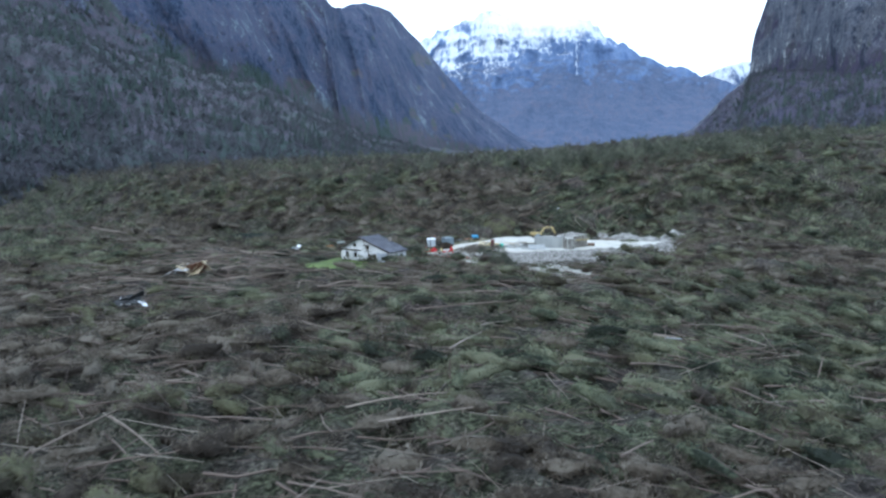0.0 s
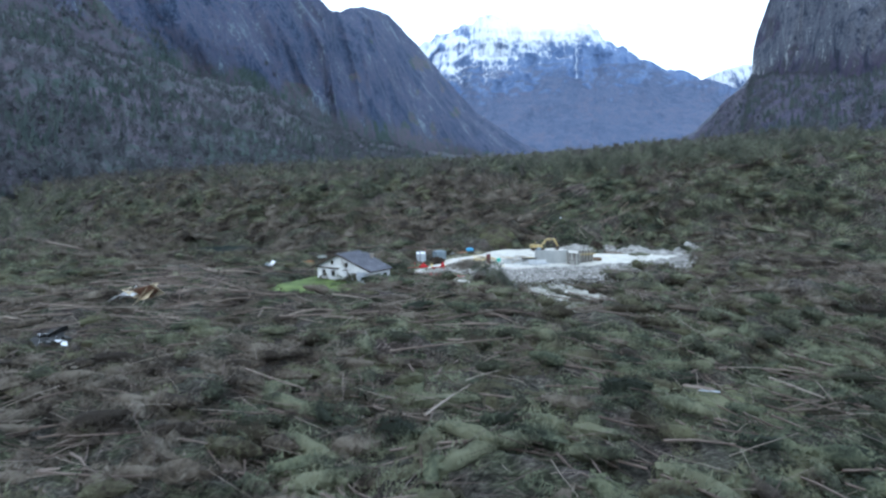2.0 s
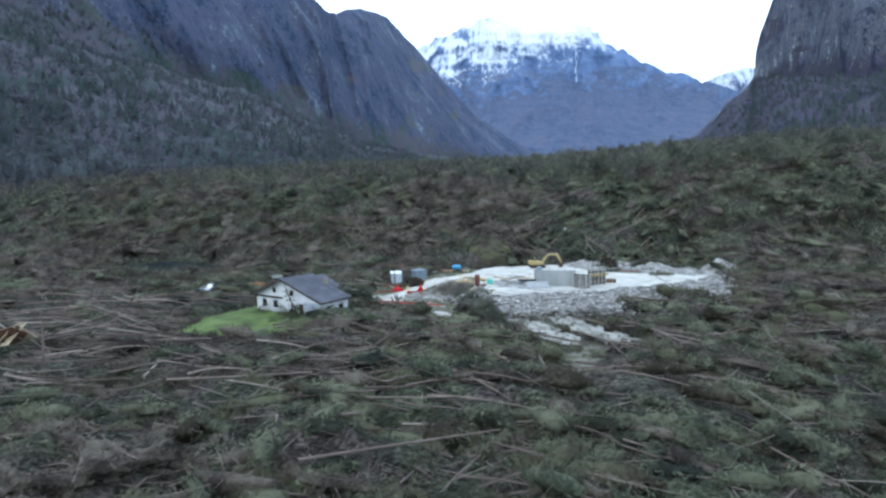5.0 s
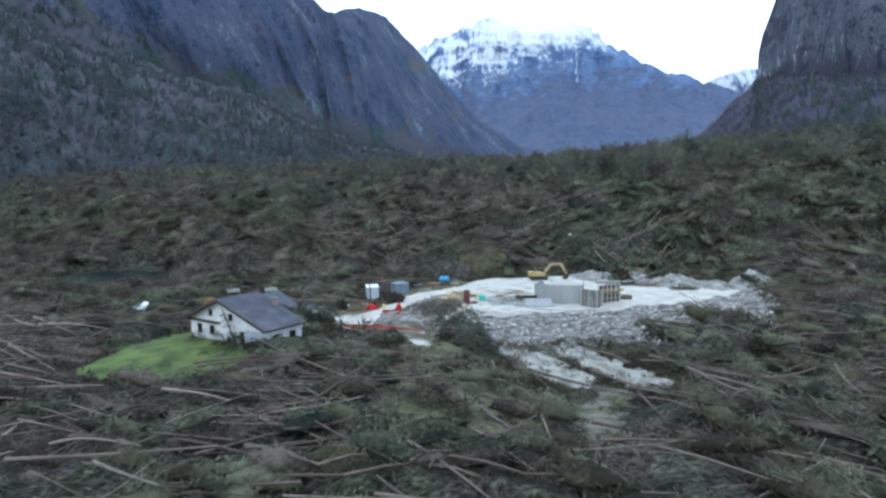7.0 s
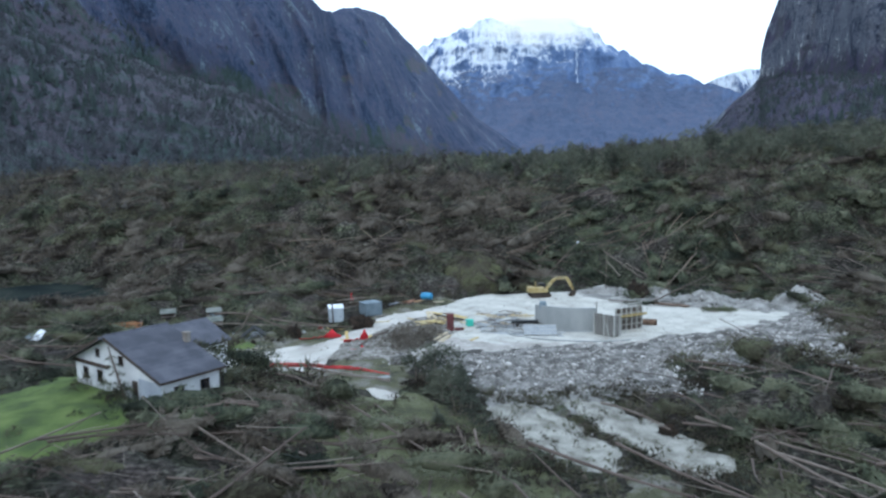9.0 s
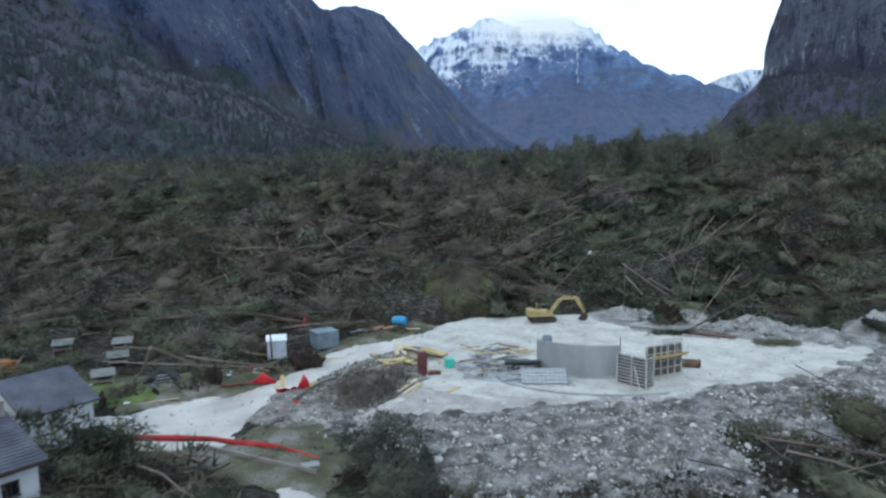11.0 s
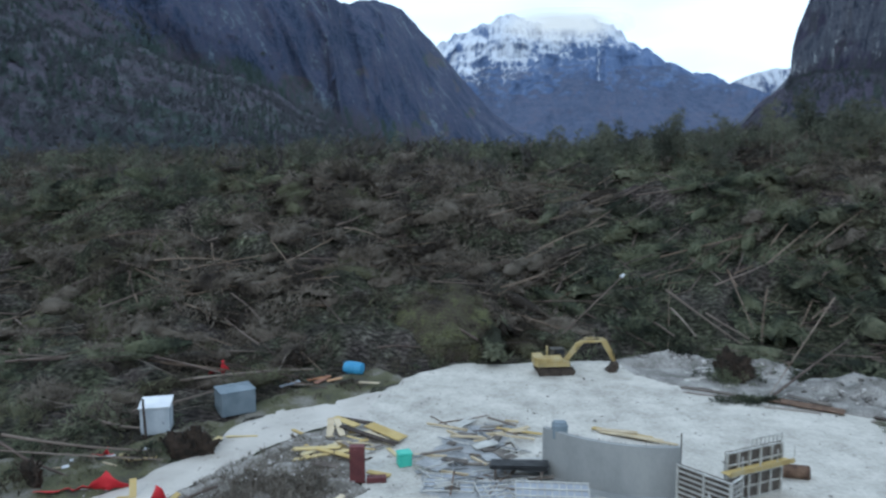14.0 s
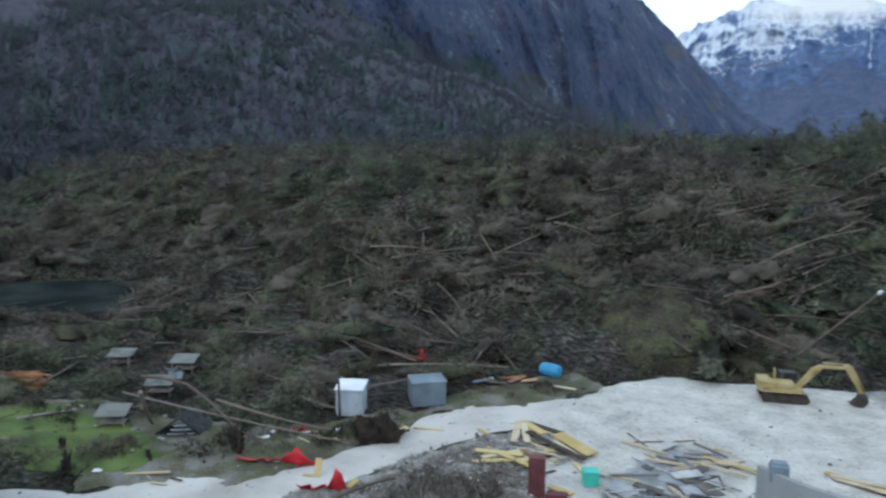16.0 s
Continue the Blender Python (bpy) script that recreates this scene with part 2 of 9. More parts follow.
def mountain_material(name, rock, forest, snow_line=None, tree_line=300.0, streak=1.0, sharp=260.0, relief=0.9, tilt=0.0):
    """Forest low down, rock on steep faces and high up, snow above snow_line; all by height, slope and noise."""
    m = bpy.data.materials.new(name)
    m.use_nodes = True
    n, l = m.node_tree.nodes, m.node_tree.links
    bs = n["Principled BSDF"]
    bs.inputs["Roughness"].default_value = 0.95
    bs.inputs["Specular IOR Level"].default_value = 0.1
    geo = n.new("ShaderNodeNewGeometry")
    sep = n.new("ShaderNodeSeparateXYZ")
    l.new(geo.outputs["Position"], sep.inputs[0])
    nor = n.new("ShaderNodeSeparateXYZ")
    l.new(geo.outputs["Normal"], nor.inputs[0])
    mp = n.new("ShaderNodeMapping")
    mp.inputs["Scale"].default_value = (1, 1, 0.6)
    l.new(geo.outputs["Position"], mp.inputs[0])

    def tex(scale, detail=10.0, rough=0.6, vec=None):
        t = n.new("ShaderNodeTexNoise")
        t.inputs["Scale"].default_value, t.inputs["Detail"].default_value, t.inputs["Roughness"].default_value = scale, detail, rough
        l.new(vec or mp.outputs[0], t.inputs["Vector"])
        return t.outputs[0]

    def ramp(fac, stops, low=0.35, high=0.65):
        r = n.new("ShaderNodeValToRGB")
        el = r.color_ramp.elements
        while len(el) < len(stops):
            el.new(0.5)
        for k, c in enumerate(stops):
            el[k].position = low + (high - low) * k / (len(stops) - 1)
            el[k].color = (*c, 1)
        l.new(fac, r.inputs[0])
        return r.outputs[0]

    def maths(op, a, b, c=None, clamp=False):
        q = n.new("ShaderNodeMath")
        q.operation, q.use_clamp = op, clamp
        for k, v in enumerate((a, b, c)):
            if v is None:
                continue
            if isinstance(v, (int, float)):
                q.inputs[k].default_value = v
            else:
                l.new(v, q.inputs[k])
        return q.outputs[0]

    def blend(f, a, b):
        q = n.new("ShaderNodeMix")
        q.data_type = "RGBA"
        l.new(f, q.inputs["Factor"])
        l.new(a, q.inputs["A"])
        l.new(b, q.inputs["B"])
        return q.outputs["Result"]

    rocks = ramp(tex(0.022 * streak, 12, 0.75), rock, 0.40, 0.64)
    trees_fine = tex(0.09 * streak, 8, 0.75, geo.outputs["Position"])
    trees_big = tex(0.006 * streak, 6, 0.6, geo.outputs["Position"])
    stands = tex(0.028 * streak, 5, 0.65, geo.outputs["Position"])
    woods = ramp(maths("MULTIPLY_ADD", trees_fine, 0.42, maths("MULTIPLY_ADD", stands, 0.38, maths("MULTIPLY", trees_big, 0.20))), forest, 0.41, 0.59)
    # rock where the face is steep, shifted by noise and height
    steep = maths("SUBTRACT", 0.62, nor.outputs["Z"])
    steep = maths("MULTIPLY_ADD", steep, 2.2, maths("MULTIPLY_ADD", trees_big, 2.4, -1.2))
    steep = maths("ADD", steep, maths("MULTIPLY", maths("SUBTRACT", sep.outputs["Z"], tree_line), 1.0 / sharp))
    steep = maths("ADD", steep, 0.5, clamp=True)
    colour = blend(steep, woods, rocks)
    if snow_line is not None:
        # snow dimmed and blued, with the haze before it put into the colour
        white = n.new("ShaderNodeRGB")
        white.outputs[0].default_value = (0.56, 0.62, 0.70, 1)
        steeps = n.new("ShaderNodeMapping")
        steeps.inputs["Scale"].default_value = (1, 0.6, 0.16)
        l.new(geo.outputs["Position"], steeps.inputs[0])
        # the line lies lower on the shaded western side
        level = maths("MULTIPLY_ADD", sep.outputs["X"], -tilt, sep.outputs["Z"])
        high = maths("MULTIPLY", maths("SUBTRACT", level, snow_line), 1.0 / 150.0)
        high = maths("ADD", maths("MINIMUM", high, 0.85), maths("MULTIPLY_ADD", tex(0.0085, 3, 0.5), 3.4, -1.7))
        s = maths("ADD", high, maths("MULTIPLY_ADD", tex(0.034, 12, 0.78, steeps.outputs[0]), 6.5, -3.15))
        s = maths("ADD", s, maths("MULTIPLY_ADD", nor.outputs["Z"], 0.9, -0.6), clamp=True)
        s = maths("MULTIPLY", s, maths("MULTIPLY", maths("SUBTRACT", level, snow_line - 110.0), 1.0 / 90.0, clamp=True))
        colour = blend(s, colour, white.outputs[0])
    l.new(colour, bs.inputs["Base Color"])
    bp = n.new("ShaderNodeBump")
    bp.inputs["Strength"].default_value, bp.inputs["Distance"].default_value = relief, 9.0 / streak
    l.new(maths("ADD", trees_fine, tex(0.03 * streak, 8, 0.7)), bp.inputs["Height"])
    l.new(bp.outputs[0], bs.inputs["Normal"])
    return m


def face_material(name, rock, wood, grain):
    """Mottled rock, and bare woods where the mesh's cover is low; the two meet along a ragged line."""
    m = bpy.data.materials.new(name)
    m.use_nodes = True
    n, l = m.node_tree.nodes, m.node_tree.links
    bs = n["Principled BSDF"]
    bs.inputs["Roughness"].default_value, bs.inputs["Specular IOR Level"].default_value = 0.95, 0.1
    geo = n.new("ShaderNodeNewGeometry")

    def tex(scale, detail, rough, z):
        mp, t = n.new("ShaderNodeMapping"), n.new("ShaderNodeTexNoise")
        mp.inputs["Scale"].default_value = (1, 1, z)
        t.inputs["Scale"].default_value, t.inputs["Detail"].default_value, t.inputs["Roughness"].default_value = scale * grain, detail, rough
        l.new(geo.outputs["Position"], mp.inputs[0])
        l.new(mp.outputs[0], t.inputs["Vector"])
        return t.outputs[0]

    def sums(a, ka, b, kb, c=0.0):
        p, q = n.new("ShaderNodeMath"), n.new("ShaderNodeMath")
        p.operation = q.operation = "MULTIPLY_ADD"
        p.inputs[1].default_value, p.inputs[2].default_value, q.inputs[1].default_value = ka, c, kb
        l.new(a, p.inputs[0])
        l.new(b, q.inputs[0])
        l.new(p.outputs[0], q.inputs[2])
        return q.outputs[0]

    def ramp(f, colours, low, high):
        r = n.new("ShaderNodeValToRGB")
        el = r.color_ramp.elements
        while len(el) < len(colours):
            el.new(0.5)
        for k, c in enumerate(colours):
            el[k].position, el[k].color = low + (high - low) * k / (len(colours) - 1), (*c, 1)
        l.new(f, r.inputs[0])
        return r.outputs[0]

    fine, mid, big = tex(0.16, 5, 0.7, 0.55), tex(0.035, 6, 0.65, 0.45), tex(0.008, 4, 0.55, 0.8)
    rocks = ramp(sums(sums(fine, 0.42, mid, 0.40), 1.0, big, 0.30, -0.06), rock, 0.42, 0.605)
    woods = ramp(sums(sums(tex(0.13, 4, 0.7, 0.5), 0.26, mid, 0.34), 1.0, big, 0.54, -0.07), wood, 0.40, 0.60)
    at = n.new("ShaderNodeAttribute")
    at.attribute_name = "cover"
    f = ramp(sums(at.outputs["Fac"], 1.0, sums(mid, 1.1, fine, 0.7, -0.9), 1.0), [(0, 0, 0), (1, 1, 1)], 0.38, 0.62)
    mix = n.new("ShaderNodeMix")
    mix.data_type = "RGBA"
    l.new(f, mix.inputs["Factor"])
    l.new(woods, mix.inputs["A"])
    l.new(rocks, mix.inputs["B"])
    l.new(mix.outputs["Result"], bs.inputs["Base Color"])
    bp = n.new("ShaderNodeBump")
    bp.inputs["Strength"].default_value, bp.inputs["Distance"].default_value = 1.0, 12.0 / grain
    l.new(sums(fine, 0.6, mid, 1.0), bp.inputs["Height"])
    l.new(bp.outputs[0], bs.inputs["Normal"])
    return m


# distance haze is put into these base colours: rock and woods lean blue
M_LEFT = face_material("hazed_wooded_cliff", [(0.028, 0.043, 0.076), (0.046, 0.069, 0.118), (0.067, 0.084, 0.140), (0.088, 0.090, 0.136), (0.062, 0.086, 0.132), (0.165, 0.205, 0.245)],
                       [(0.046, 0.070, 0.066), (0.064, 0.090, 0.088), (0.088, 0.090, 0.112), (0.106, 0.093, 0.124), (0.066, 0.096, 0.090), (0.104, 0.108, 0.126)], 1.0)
M_RIGHT = face_material("hazed_grey_cliff", [(0.024, 0.034, 0.052), (0.060, 0.070, 0.100), (0.135, 0.146, 0.174), (0.062, 0.072, 0.102), (0.38, 0.40, 0.41)],
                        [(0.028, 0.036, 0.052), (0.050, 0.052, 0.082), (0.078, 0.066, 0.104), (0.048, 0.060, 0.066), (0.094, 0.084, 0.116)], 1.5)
# farthest mountains: the haze painted in as a stronger blue
M_SNOW = mountain_material("hazed_snow_mountain", [(0.075, 0.122, 0.235), (0.108, 0.166, 0.290), (0.155, 0.220, 0.355)],
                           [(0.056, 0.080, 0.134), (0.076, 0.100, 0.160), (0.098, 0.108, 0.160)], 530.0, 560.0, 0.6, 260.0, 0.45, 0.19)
M_PASS = mountain_material("hazed_snow_pass", [(0.060, 0.092, 0.175), (0.090, 0.13, 0.225)], [(0.05, 0.078, 0.155), (0.07, 0.10, 0.185)], 330.0, 200.0, 0.6)

# ---- helpers ----


def part(name, bm, mat, parent=None, label=""):
    """Links a bmesh as one mesh object, under parent if there is one."""
    me = bpy.data.meshes.new(name)
    bm.to_mesh(me)
    bm.free()
    ob = new(name, me)
    for mm in (mat if isinstance(mat, (list, tuple)) else [mat]):
        me.materials.append(mm)
    if parent is not None:
        ob.parent = parent
    if label:
        ob["label"] = label
    return ob


def thing(name, m, label, category, group="", kind=""):
    ob = new(name)
    ob.matrix_basis = m
    ob.empty_display_size = 0.2
    return tagged(ob, label, category, group, kind)


def np_mesh(name, V, F, mat, smooth=False):
    """A mesh from vertex and face arrays of one face size."""
    V, F = np.asarray(V, np.float32), np.asarray(F, np.int32)
    k = F.shape[1]
    me = bpy.data.meshes.new(name)
    me.vertices.add(len(V))
    me.vertices.foreach_set("co", V.ravel())
    me.loops.add(F.size)
    me.loops.foreach_set("vertex_index", F.ravel())
    me.polygons.add(len(F))
    me.polygons.foreach_set("loop_start", np.arange(0, F.size, k, dtype=np.int32))
    if smooth:
        me.polygons.foreach_set("use_smooth", np.ones(len(F), bool))
    me.update(calc_edges=True)
    me.materials.append(mat)
    return me


def box(bm, size, m=Matrix(), bevel=0.0):
    r = bmesh.ops.create_cube(bm, size=1.0, matrix=m @ Matrix.Diagonal((*size, 1)))
    if bevel:
        edges = list({e for v in r["verts"] for e in v.link_edges})
        bmesh.ops.bevel(bm, geom=edges, offset=bevel, segments=1, affect="EDGES")
    return r["verts"]


def span(p, q, roll=0.0):
    """The pose at p whose x axis points to q."""
    p, q = Vector(p), Vector(q)
    return Matrix.Translation(p) @ (q - p).to_track_quat("X", "Z").to_matrix().to_4x4() @ pose(0, 0, 0, roll), (q - p).length


def beam(bm, p, q, w, h, roll=0.0, bevel=0.0):
    m, d = span(p, q, roll)
    box(bm, (d, w, h), m @ Matrix.Translation((d / 2, 0, 0)), bevel)


def tube(bm, pts, radii, sides=8, caps=True):
    """A tapered tube along points."""
    rings = []
    pts = [Vector(p) for p in pts]
    for i, p in enumerate(pts):
        d = (pts[min(i + 1, len(pts) - 1)] - pts[max(i - 1, 0)]).normalized()
        a = d.orthogonal().normalized() if i == 0 else (rings_a - d * rings_a.dot(d)).normalized()
        rings_a = a
        b = d.cross(a)
        r = radii[i]
        rings.append([bm.verts.new(p + a * (r * math.cos(2 * math.pi * k / sides)) + b * (r * math.sin(2 * math.pi * k / sides))) for k in range(sides)])
    for u, v in zip(rings, rings[1:]):
        for k in range(sides):
            bm.faces.new((u[k], u[(k + 1) % sides], v[(k + 1) % sides], v[k]))
    if caps:
        bm.faces.new(rings[0][::-1])
        bm.faces.new(rings[-1])


def prism(bm, outline, z0, z1, m=Matrix()):
    """A solid from a plan outline between two heights."""
    lo = [bm.verts.new(m @ Vector((x, y, z0))) for x, y in outline]
    hi = [bm.verts.new(m @ Vector((x, y, z1))) for x, y in outline]
    k = len(lo)
    bm.faces.new(lo[::-1])
    bm.faces.new(hi)
    for i in range(k):
        bm.faces.new((lo[i], lo[(i + 1) % k], hi[(i + 1) % k], hi[i]))


def sm(a, b, v):
    u = np.clip((np.asarray(v, float) - a) / (b - a), 0, 1)
    return u * u * (3 - 2 * u)


_perm = np.random.RandomState(7).permutation(4096)


def vnoise(x, y, seed=0):
    """Smooth value noise, 0 to 1, on arrays."""
    xi, yi = np.floor(x).astype(np.int64), np.floor(y).astype(np.int64)
    u, v = x - xi, y - yi
    u, v = u * u * (3 - 2 * u), v * v * (3 - 2 * v)

    def h(a, b):
        return _perm[(_perm[(a + seed * 131) & 4095] + b) & 4095] / 4095.0
    return (h(xi, yi) * (1 - u) + h(xi + 1, yi) * u) * (1 - v) + (h(xi, yi + 1) * (1 - u) + h(xi + 1, yi + 1) * u) * v


def fbm(x, y, octaves=5, seed=0, ridge=False):
    t, a, s = 0.0, 0.5, 0.0
    for k in range(octaves):
        q = vnoise(x * 2 ** k, y * 2 ** k, seed + k)
        t = t + a * (1 - abs(2 * q - 1) if ridge else q)
        s += a
        a *= 0.5
    return t / s


def sdf(x, y, poly):
    """Signed distance to a plan polygon, negative inside."""
    x, y = np.asarray(x, float), np.asarray(y, float)
    d, inside = np.full(x.shape, 1e9), np.zeros(x.shape, bool)
    for (ax, ay), (bx, by) in zip(poly, poly[1:] + poly[:1]):
        ex, ey = bx - ax, by - ay
        u = np.clip(((x - ax) * ex + (y - ay) * ey) / (ex * ex + ey * ey), 0, 1)
        d = np.minimum(d, np.hypot(x - ax - u * ex, y - ay - u * ey))
        cross = (ay > y) != (by > y)
        inside ^= cross & (x < ex * (y - ay) / (ey if ey else 1e-9) + ax)
    return np.where(inside, -d, d)


# plan of the cleared ground
YARD = [(15, 230), (20.5, 234), (29, 235), (38, 236), (46, 235), (50, 229), (58, 226), (68, 222), (70, 213), (60, 204.5), (51, 200), (43, 197), (34, 194.5), (25, 193.5), (15, 191), (8, 191), (11, 197), (15, 205), (12, 214), (14, 226)]
LANE = [(-30, 196), (-13.2, 199.4), (-9.8, 204.1), (-4, 205.4), (-1.4, 209.6), (0.6, 211.8), (1.6, 215), (2.8, 219.5), (5, 221.5), (10.6, 224), (15.5, 226.5), (17, 216), (14, 216.5), (10.5, 217), (8.5, 214.6), (6.3, 212.4), (4.6, 209.9), (3.1, 207), (1.8, 204.8), (0.4, 201.4), (-0.8, 197), (-1.2, 192.5), (-1.8, 189), (-5, 188.2), (-12, 189.4), (-30, 189)]
SPUR = [(4.2, 179.2), (5.9, 180.0), (12.6, 173.6), (13.0, 169.0), (10.6, 169.6), (7.4, 173.2)]
BANK = [(6, 193), (15, 193.2), (25, 195), (34, 196), (43, 198.4), (51, 201.4), (60, 206), (70, 214), (67, 202), (63, 192), (59.5, 183.5), (57.3, 188), (54.5, 196), (51.6, 199), (50.5, 193), (49.2, 183.5), (46.5, 185), (44.2, 189), (41.2, 191.5), (39.6, 187), (39.8, 179.3), (36.5, 179.3), (33.5, 181.6), (29, 180.6), (24, 178.6), (20, 178.2), (17.5, 179.5), (16, 183)]
TONGUE_A = [(17.4, 172.6), (19.0, 175.6), (22.8, 176.2), (25.6, 172.6), (28.8, 166.0), (28.4, 162.0), (25.4, 161.8), (21.6, 165.4), (18.6, 169.4)]
TONGUE_B = [(25.8, 177.2), (29.6, 177.6), (33.4, 172.0), (36.2, 166.6), (38.0, 161.8), (34.6, 159.8), (31.4, 163.4), (29.2, 167.4), (27.2, 172.4)]
WASH = [(25.6, 161.5), (31.5, 160.2), (31.0, 155.0), (28.4, 149.0), (26.8, 144.0), (24.4, 138.0), (22.6, 139.0), (23.4, 146.0), (25.0, 154.0)]
FAN = [(16.5, 180), (17.5, 174.5), (20, 173.5), (24, 173.5), (26.5, 174.5), (30, 175.4), (33, 177), (35, 181.5), (24, 181)]
HOLLOW = [(29, 96), (34, 93), (42, 96), (47, 103), (44, 109), (36, 108), (30, 103)]
GLADE = [(1, 168), (5, 175), (11, 176), (16.5, 172), (18.5, 164), (23, 157), (22, 146), (17, 135), (9, 137), (5, 149), (0, 159)]
LAWN = [(-36, 160), (-34, 177), (-31, 187), (-22, 182), (-13, 171), (-15, 165), (-18, 162), (-24, 158)]
CAMP = [(-34, 204), (-31, 211.5), (-22, 213), (-12, 211.5), (-6, 213.5), (0, 219), (5, 225), (9, 229), (13, 232), (16, 229), (10, 223), (4, 220), (0, 211), (-3, 204), (-14, 200)]
SPOIL = [(-1.5, 198), (-0.4, 202.4), (1.8, 204.8), (3.1, 207), (4.6, 209.9), (6.3, 212.4), (8.5, 214.6), (11, 216), (14, 213), (15, 205), (11, 197), (8, 191), (4, 191), (0, 194)]
VERGE = [(-12, 187), (-9, 185.5), (-3.5, 182.5), (3, 179.5), (8.5, 177), (9.5, 183), (9, 188), (6, 193), (1, 195.5), (-0.5, 192), (-1.2, 188.2), (-4, 187.2)]
POND = [(-84, 250), (-70, 257), (-60, 254), (-51, 243), (-52, 233), (-60, 230), (-75, 238)]
SHELTERS = [(-31.9, 221.0), (-22.6, 216.0), (-24.5, 221.6), (-20.9, 208.6), (-32.5, 219.0), (-24.0, 214.0), (-25.0, 219.5), (31.8, 99.7), (33.0, 97.6), (-55.5, 152.5), (-54.5, 149.5), (-57.5, 151.0), (-54.0, 120.5), (-53.0, 118.0), (-3.2, 230.6), (-2.6, 229.0)]
HOUSE_AT, HOUSE_TURN = (-13.0, 170.7, 0.0), 0.94


def ground_z(x, y):
    x, y = np.asarray(x, float), np.asarray(y, float)
    z = -1.0 + 0 * x
    z = z - 5.3 * np.exp(-((y - 88) / 36) ** 2) * sm(22, 50, x) * (1 - 0.5 * sm(70, 120, x))
    z = z - 1.9 * sm(6, 24, x) * np.exp(-((y - 166) / 20) ** 2) * (1 - sm(48, 75, x))
    z = z - 1.2 * np.exp(-((x + 14) / 26) ** 2 - ((y - 209) / 17) ** 2)
    z = z + 1.0 * np.exp(-((x + 20) / 14) ** 2 - ((y - 172) / 11) ** 2)
    z = z + 0.9 * (fbm(x / 14, y / 14, 3, 3) - 0.5)
    y0 = 236 + 0.5 * np.maximum(0, -x - 28) - 0.25 * np.maximum(0, x - 62)
    d = np.maximum(0, y - y0)
    hill = (18.0 + 2.6 * sm(15, 110, x)) * (1 - np.exp(-(d / 31) ** 1.4)) + 0.022 * np.maximum(0, d - 45)
    z = z + hill * (0.85 + 0.3 * fbm(x / 30, y / 30, 3, 11))
    z = z + 0.06 * np.minimum(260, np.maximum(0, np.hypot(np.maximum(0, x - 55), 20) - 20)) * sm(0, 45, d)
    # level yard on its bank, and the lane
    f = 1 - sm(-1.0, 11.0, sdf(x, y, YARD))
    f = np.where(y > 218, 1 - sm(-0.5, 2.5, sdf(x, y, YARD)), f)
    z = z * (1 - f) + (-1.2 + 0.004 * (y - 210)) * f
    g = (1 - sm(-0.5, 3.5, sdf(x, y, LANE))) * (1 - f)
    z = z * (1 - g) + (-2.0 + 0.05 * np.clip(x, -10, 14)) * g
    h = 1 - sm(0, 5, sdf(x, y, [(-13, 170.5), (-8, 177), (-22, 187), (-27, 181)]))
    return z * (1 - h) + 0.0 * h


def gz(x, y):
    return float(ground_z(np.array([x]), np.array([y]))[0])


def open_ground(x, y):
    """Distance outside all cleared ground."""
    d = np.full(np.shape(x), 1e9)
    for p in (YARD, LANE, SPUR, LAWN, TONGUE_A, TONGUE_B, WASH, CAMP, SPOIL, VERGE, POND):
        d = np.minimum(d, sdf(x, y, p))
    d = np.minimum(d, np.minimum(sdf(x, y, BANK) + 1.0, sdf(x, y, FAN) + 0.5))
    d = np.minimum(d, sdf(x, y, SPUR) - 1.6)
    for cx, cy in SHELTERS:
        d = np.minimum(d, np.hypot(x - cx, y - cy) - 1.6)
    return np.minimum(d, sdf(x, y, [(-14, 169), (-6, 177), (-21, 189), (-29, 182)]))


def heap(x, y):
    """Height of the tangle of boughs over the soil; the heaps are drawn out along the way the trees fell."""
    x, y = np.asarray(x, float), np.asarray(y, float)
    a = math.radians(-24)
    p, q = x * math.cos(a) + y * math.sin(a), -x * math.sin(a) + y * math.cos(a)
    n = fbm(p / 9, q / 5.5, 4, 41) - 0.36
    m = fbm(p / 2.6, q / 1.5, 3, 51, True) - 0.5
    return np.maximum(0, (5.6 + 5.4 * sm(232, 250, y)) * n + 1.3 * m) * sm(0.3, 5.0, open_ground(x, y)) * (0.12 + 0.88 * sm(-1.0, 5.0, np.minimum(sdf(x, y, GLADE), sdf(x, y, HOLLOW))))


# ---- ground: one sheet to the valley's end, finest in the fan that the walk looks over ----
def polar_ground():
    ang = np.concatenate([np.linspace(-0.78, 0.78, 370), np.linspace(0.78, 2 * math.pi - 0.78, 70)[1:-1]])
    rad = np.concatenate([np.linspace(1, 36, 10), np.linspace(37, 130, 80), np.linspace(131, 360, 165), 360 * (4200 / 360) ** np.linspace(0, 1, 50)[1:]])
    A, Rr = np.meshgrid(ang, rad)
    X, Y = 12 + Rr * np.sin(A), 0 + Rr * np.cos(A)
    Z = ground_z(np.clip(X, -420, 420), np.clip(Y, -200, 700)) + heap(X, Y)
    V = np.stack([X.ravel(), Y.ravel(), Z.ravel()], 1)
    nr, na = len(rad), len(ang)
    i, j = np.meshgrid(np.arange(nr - 1), np.arange(na), indexing="ij")
    j2 = (j + 1) % na
    F = np.stack([i * na + j, i * na + j2, (i + 1) * na + j2, (i + 1) * na + j], -1).reshape(-1, 4)[:, ::-1]
    return np_mesh("ground", V, F, M_FLOOR, True)


tagged(new("ground", polar_ground()), "dark forest floor of moss, needles and torn soil", "ground", kind="structure")


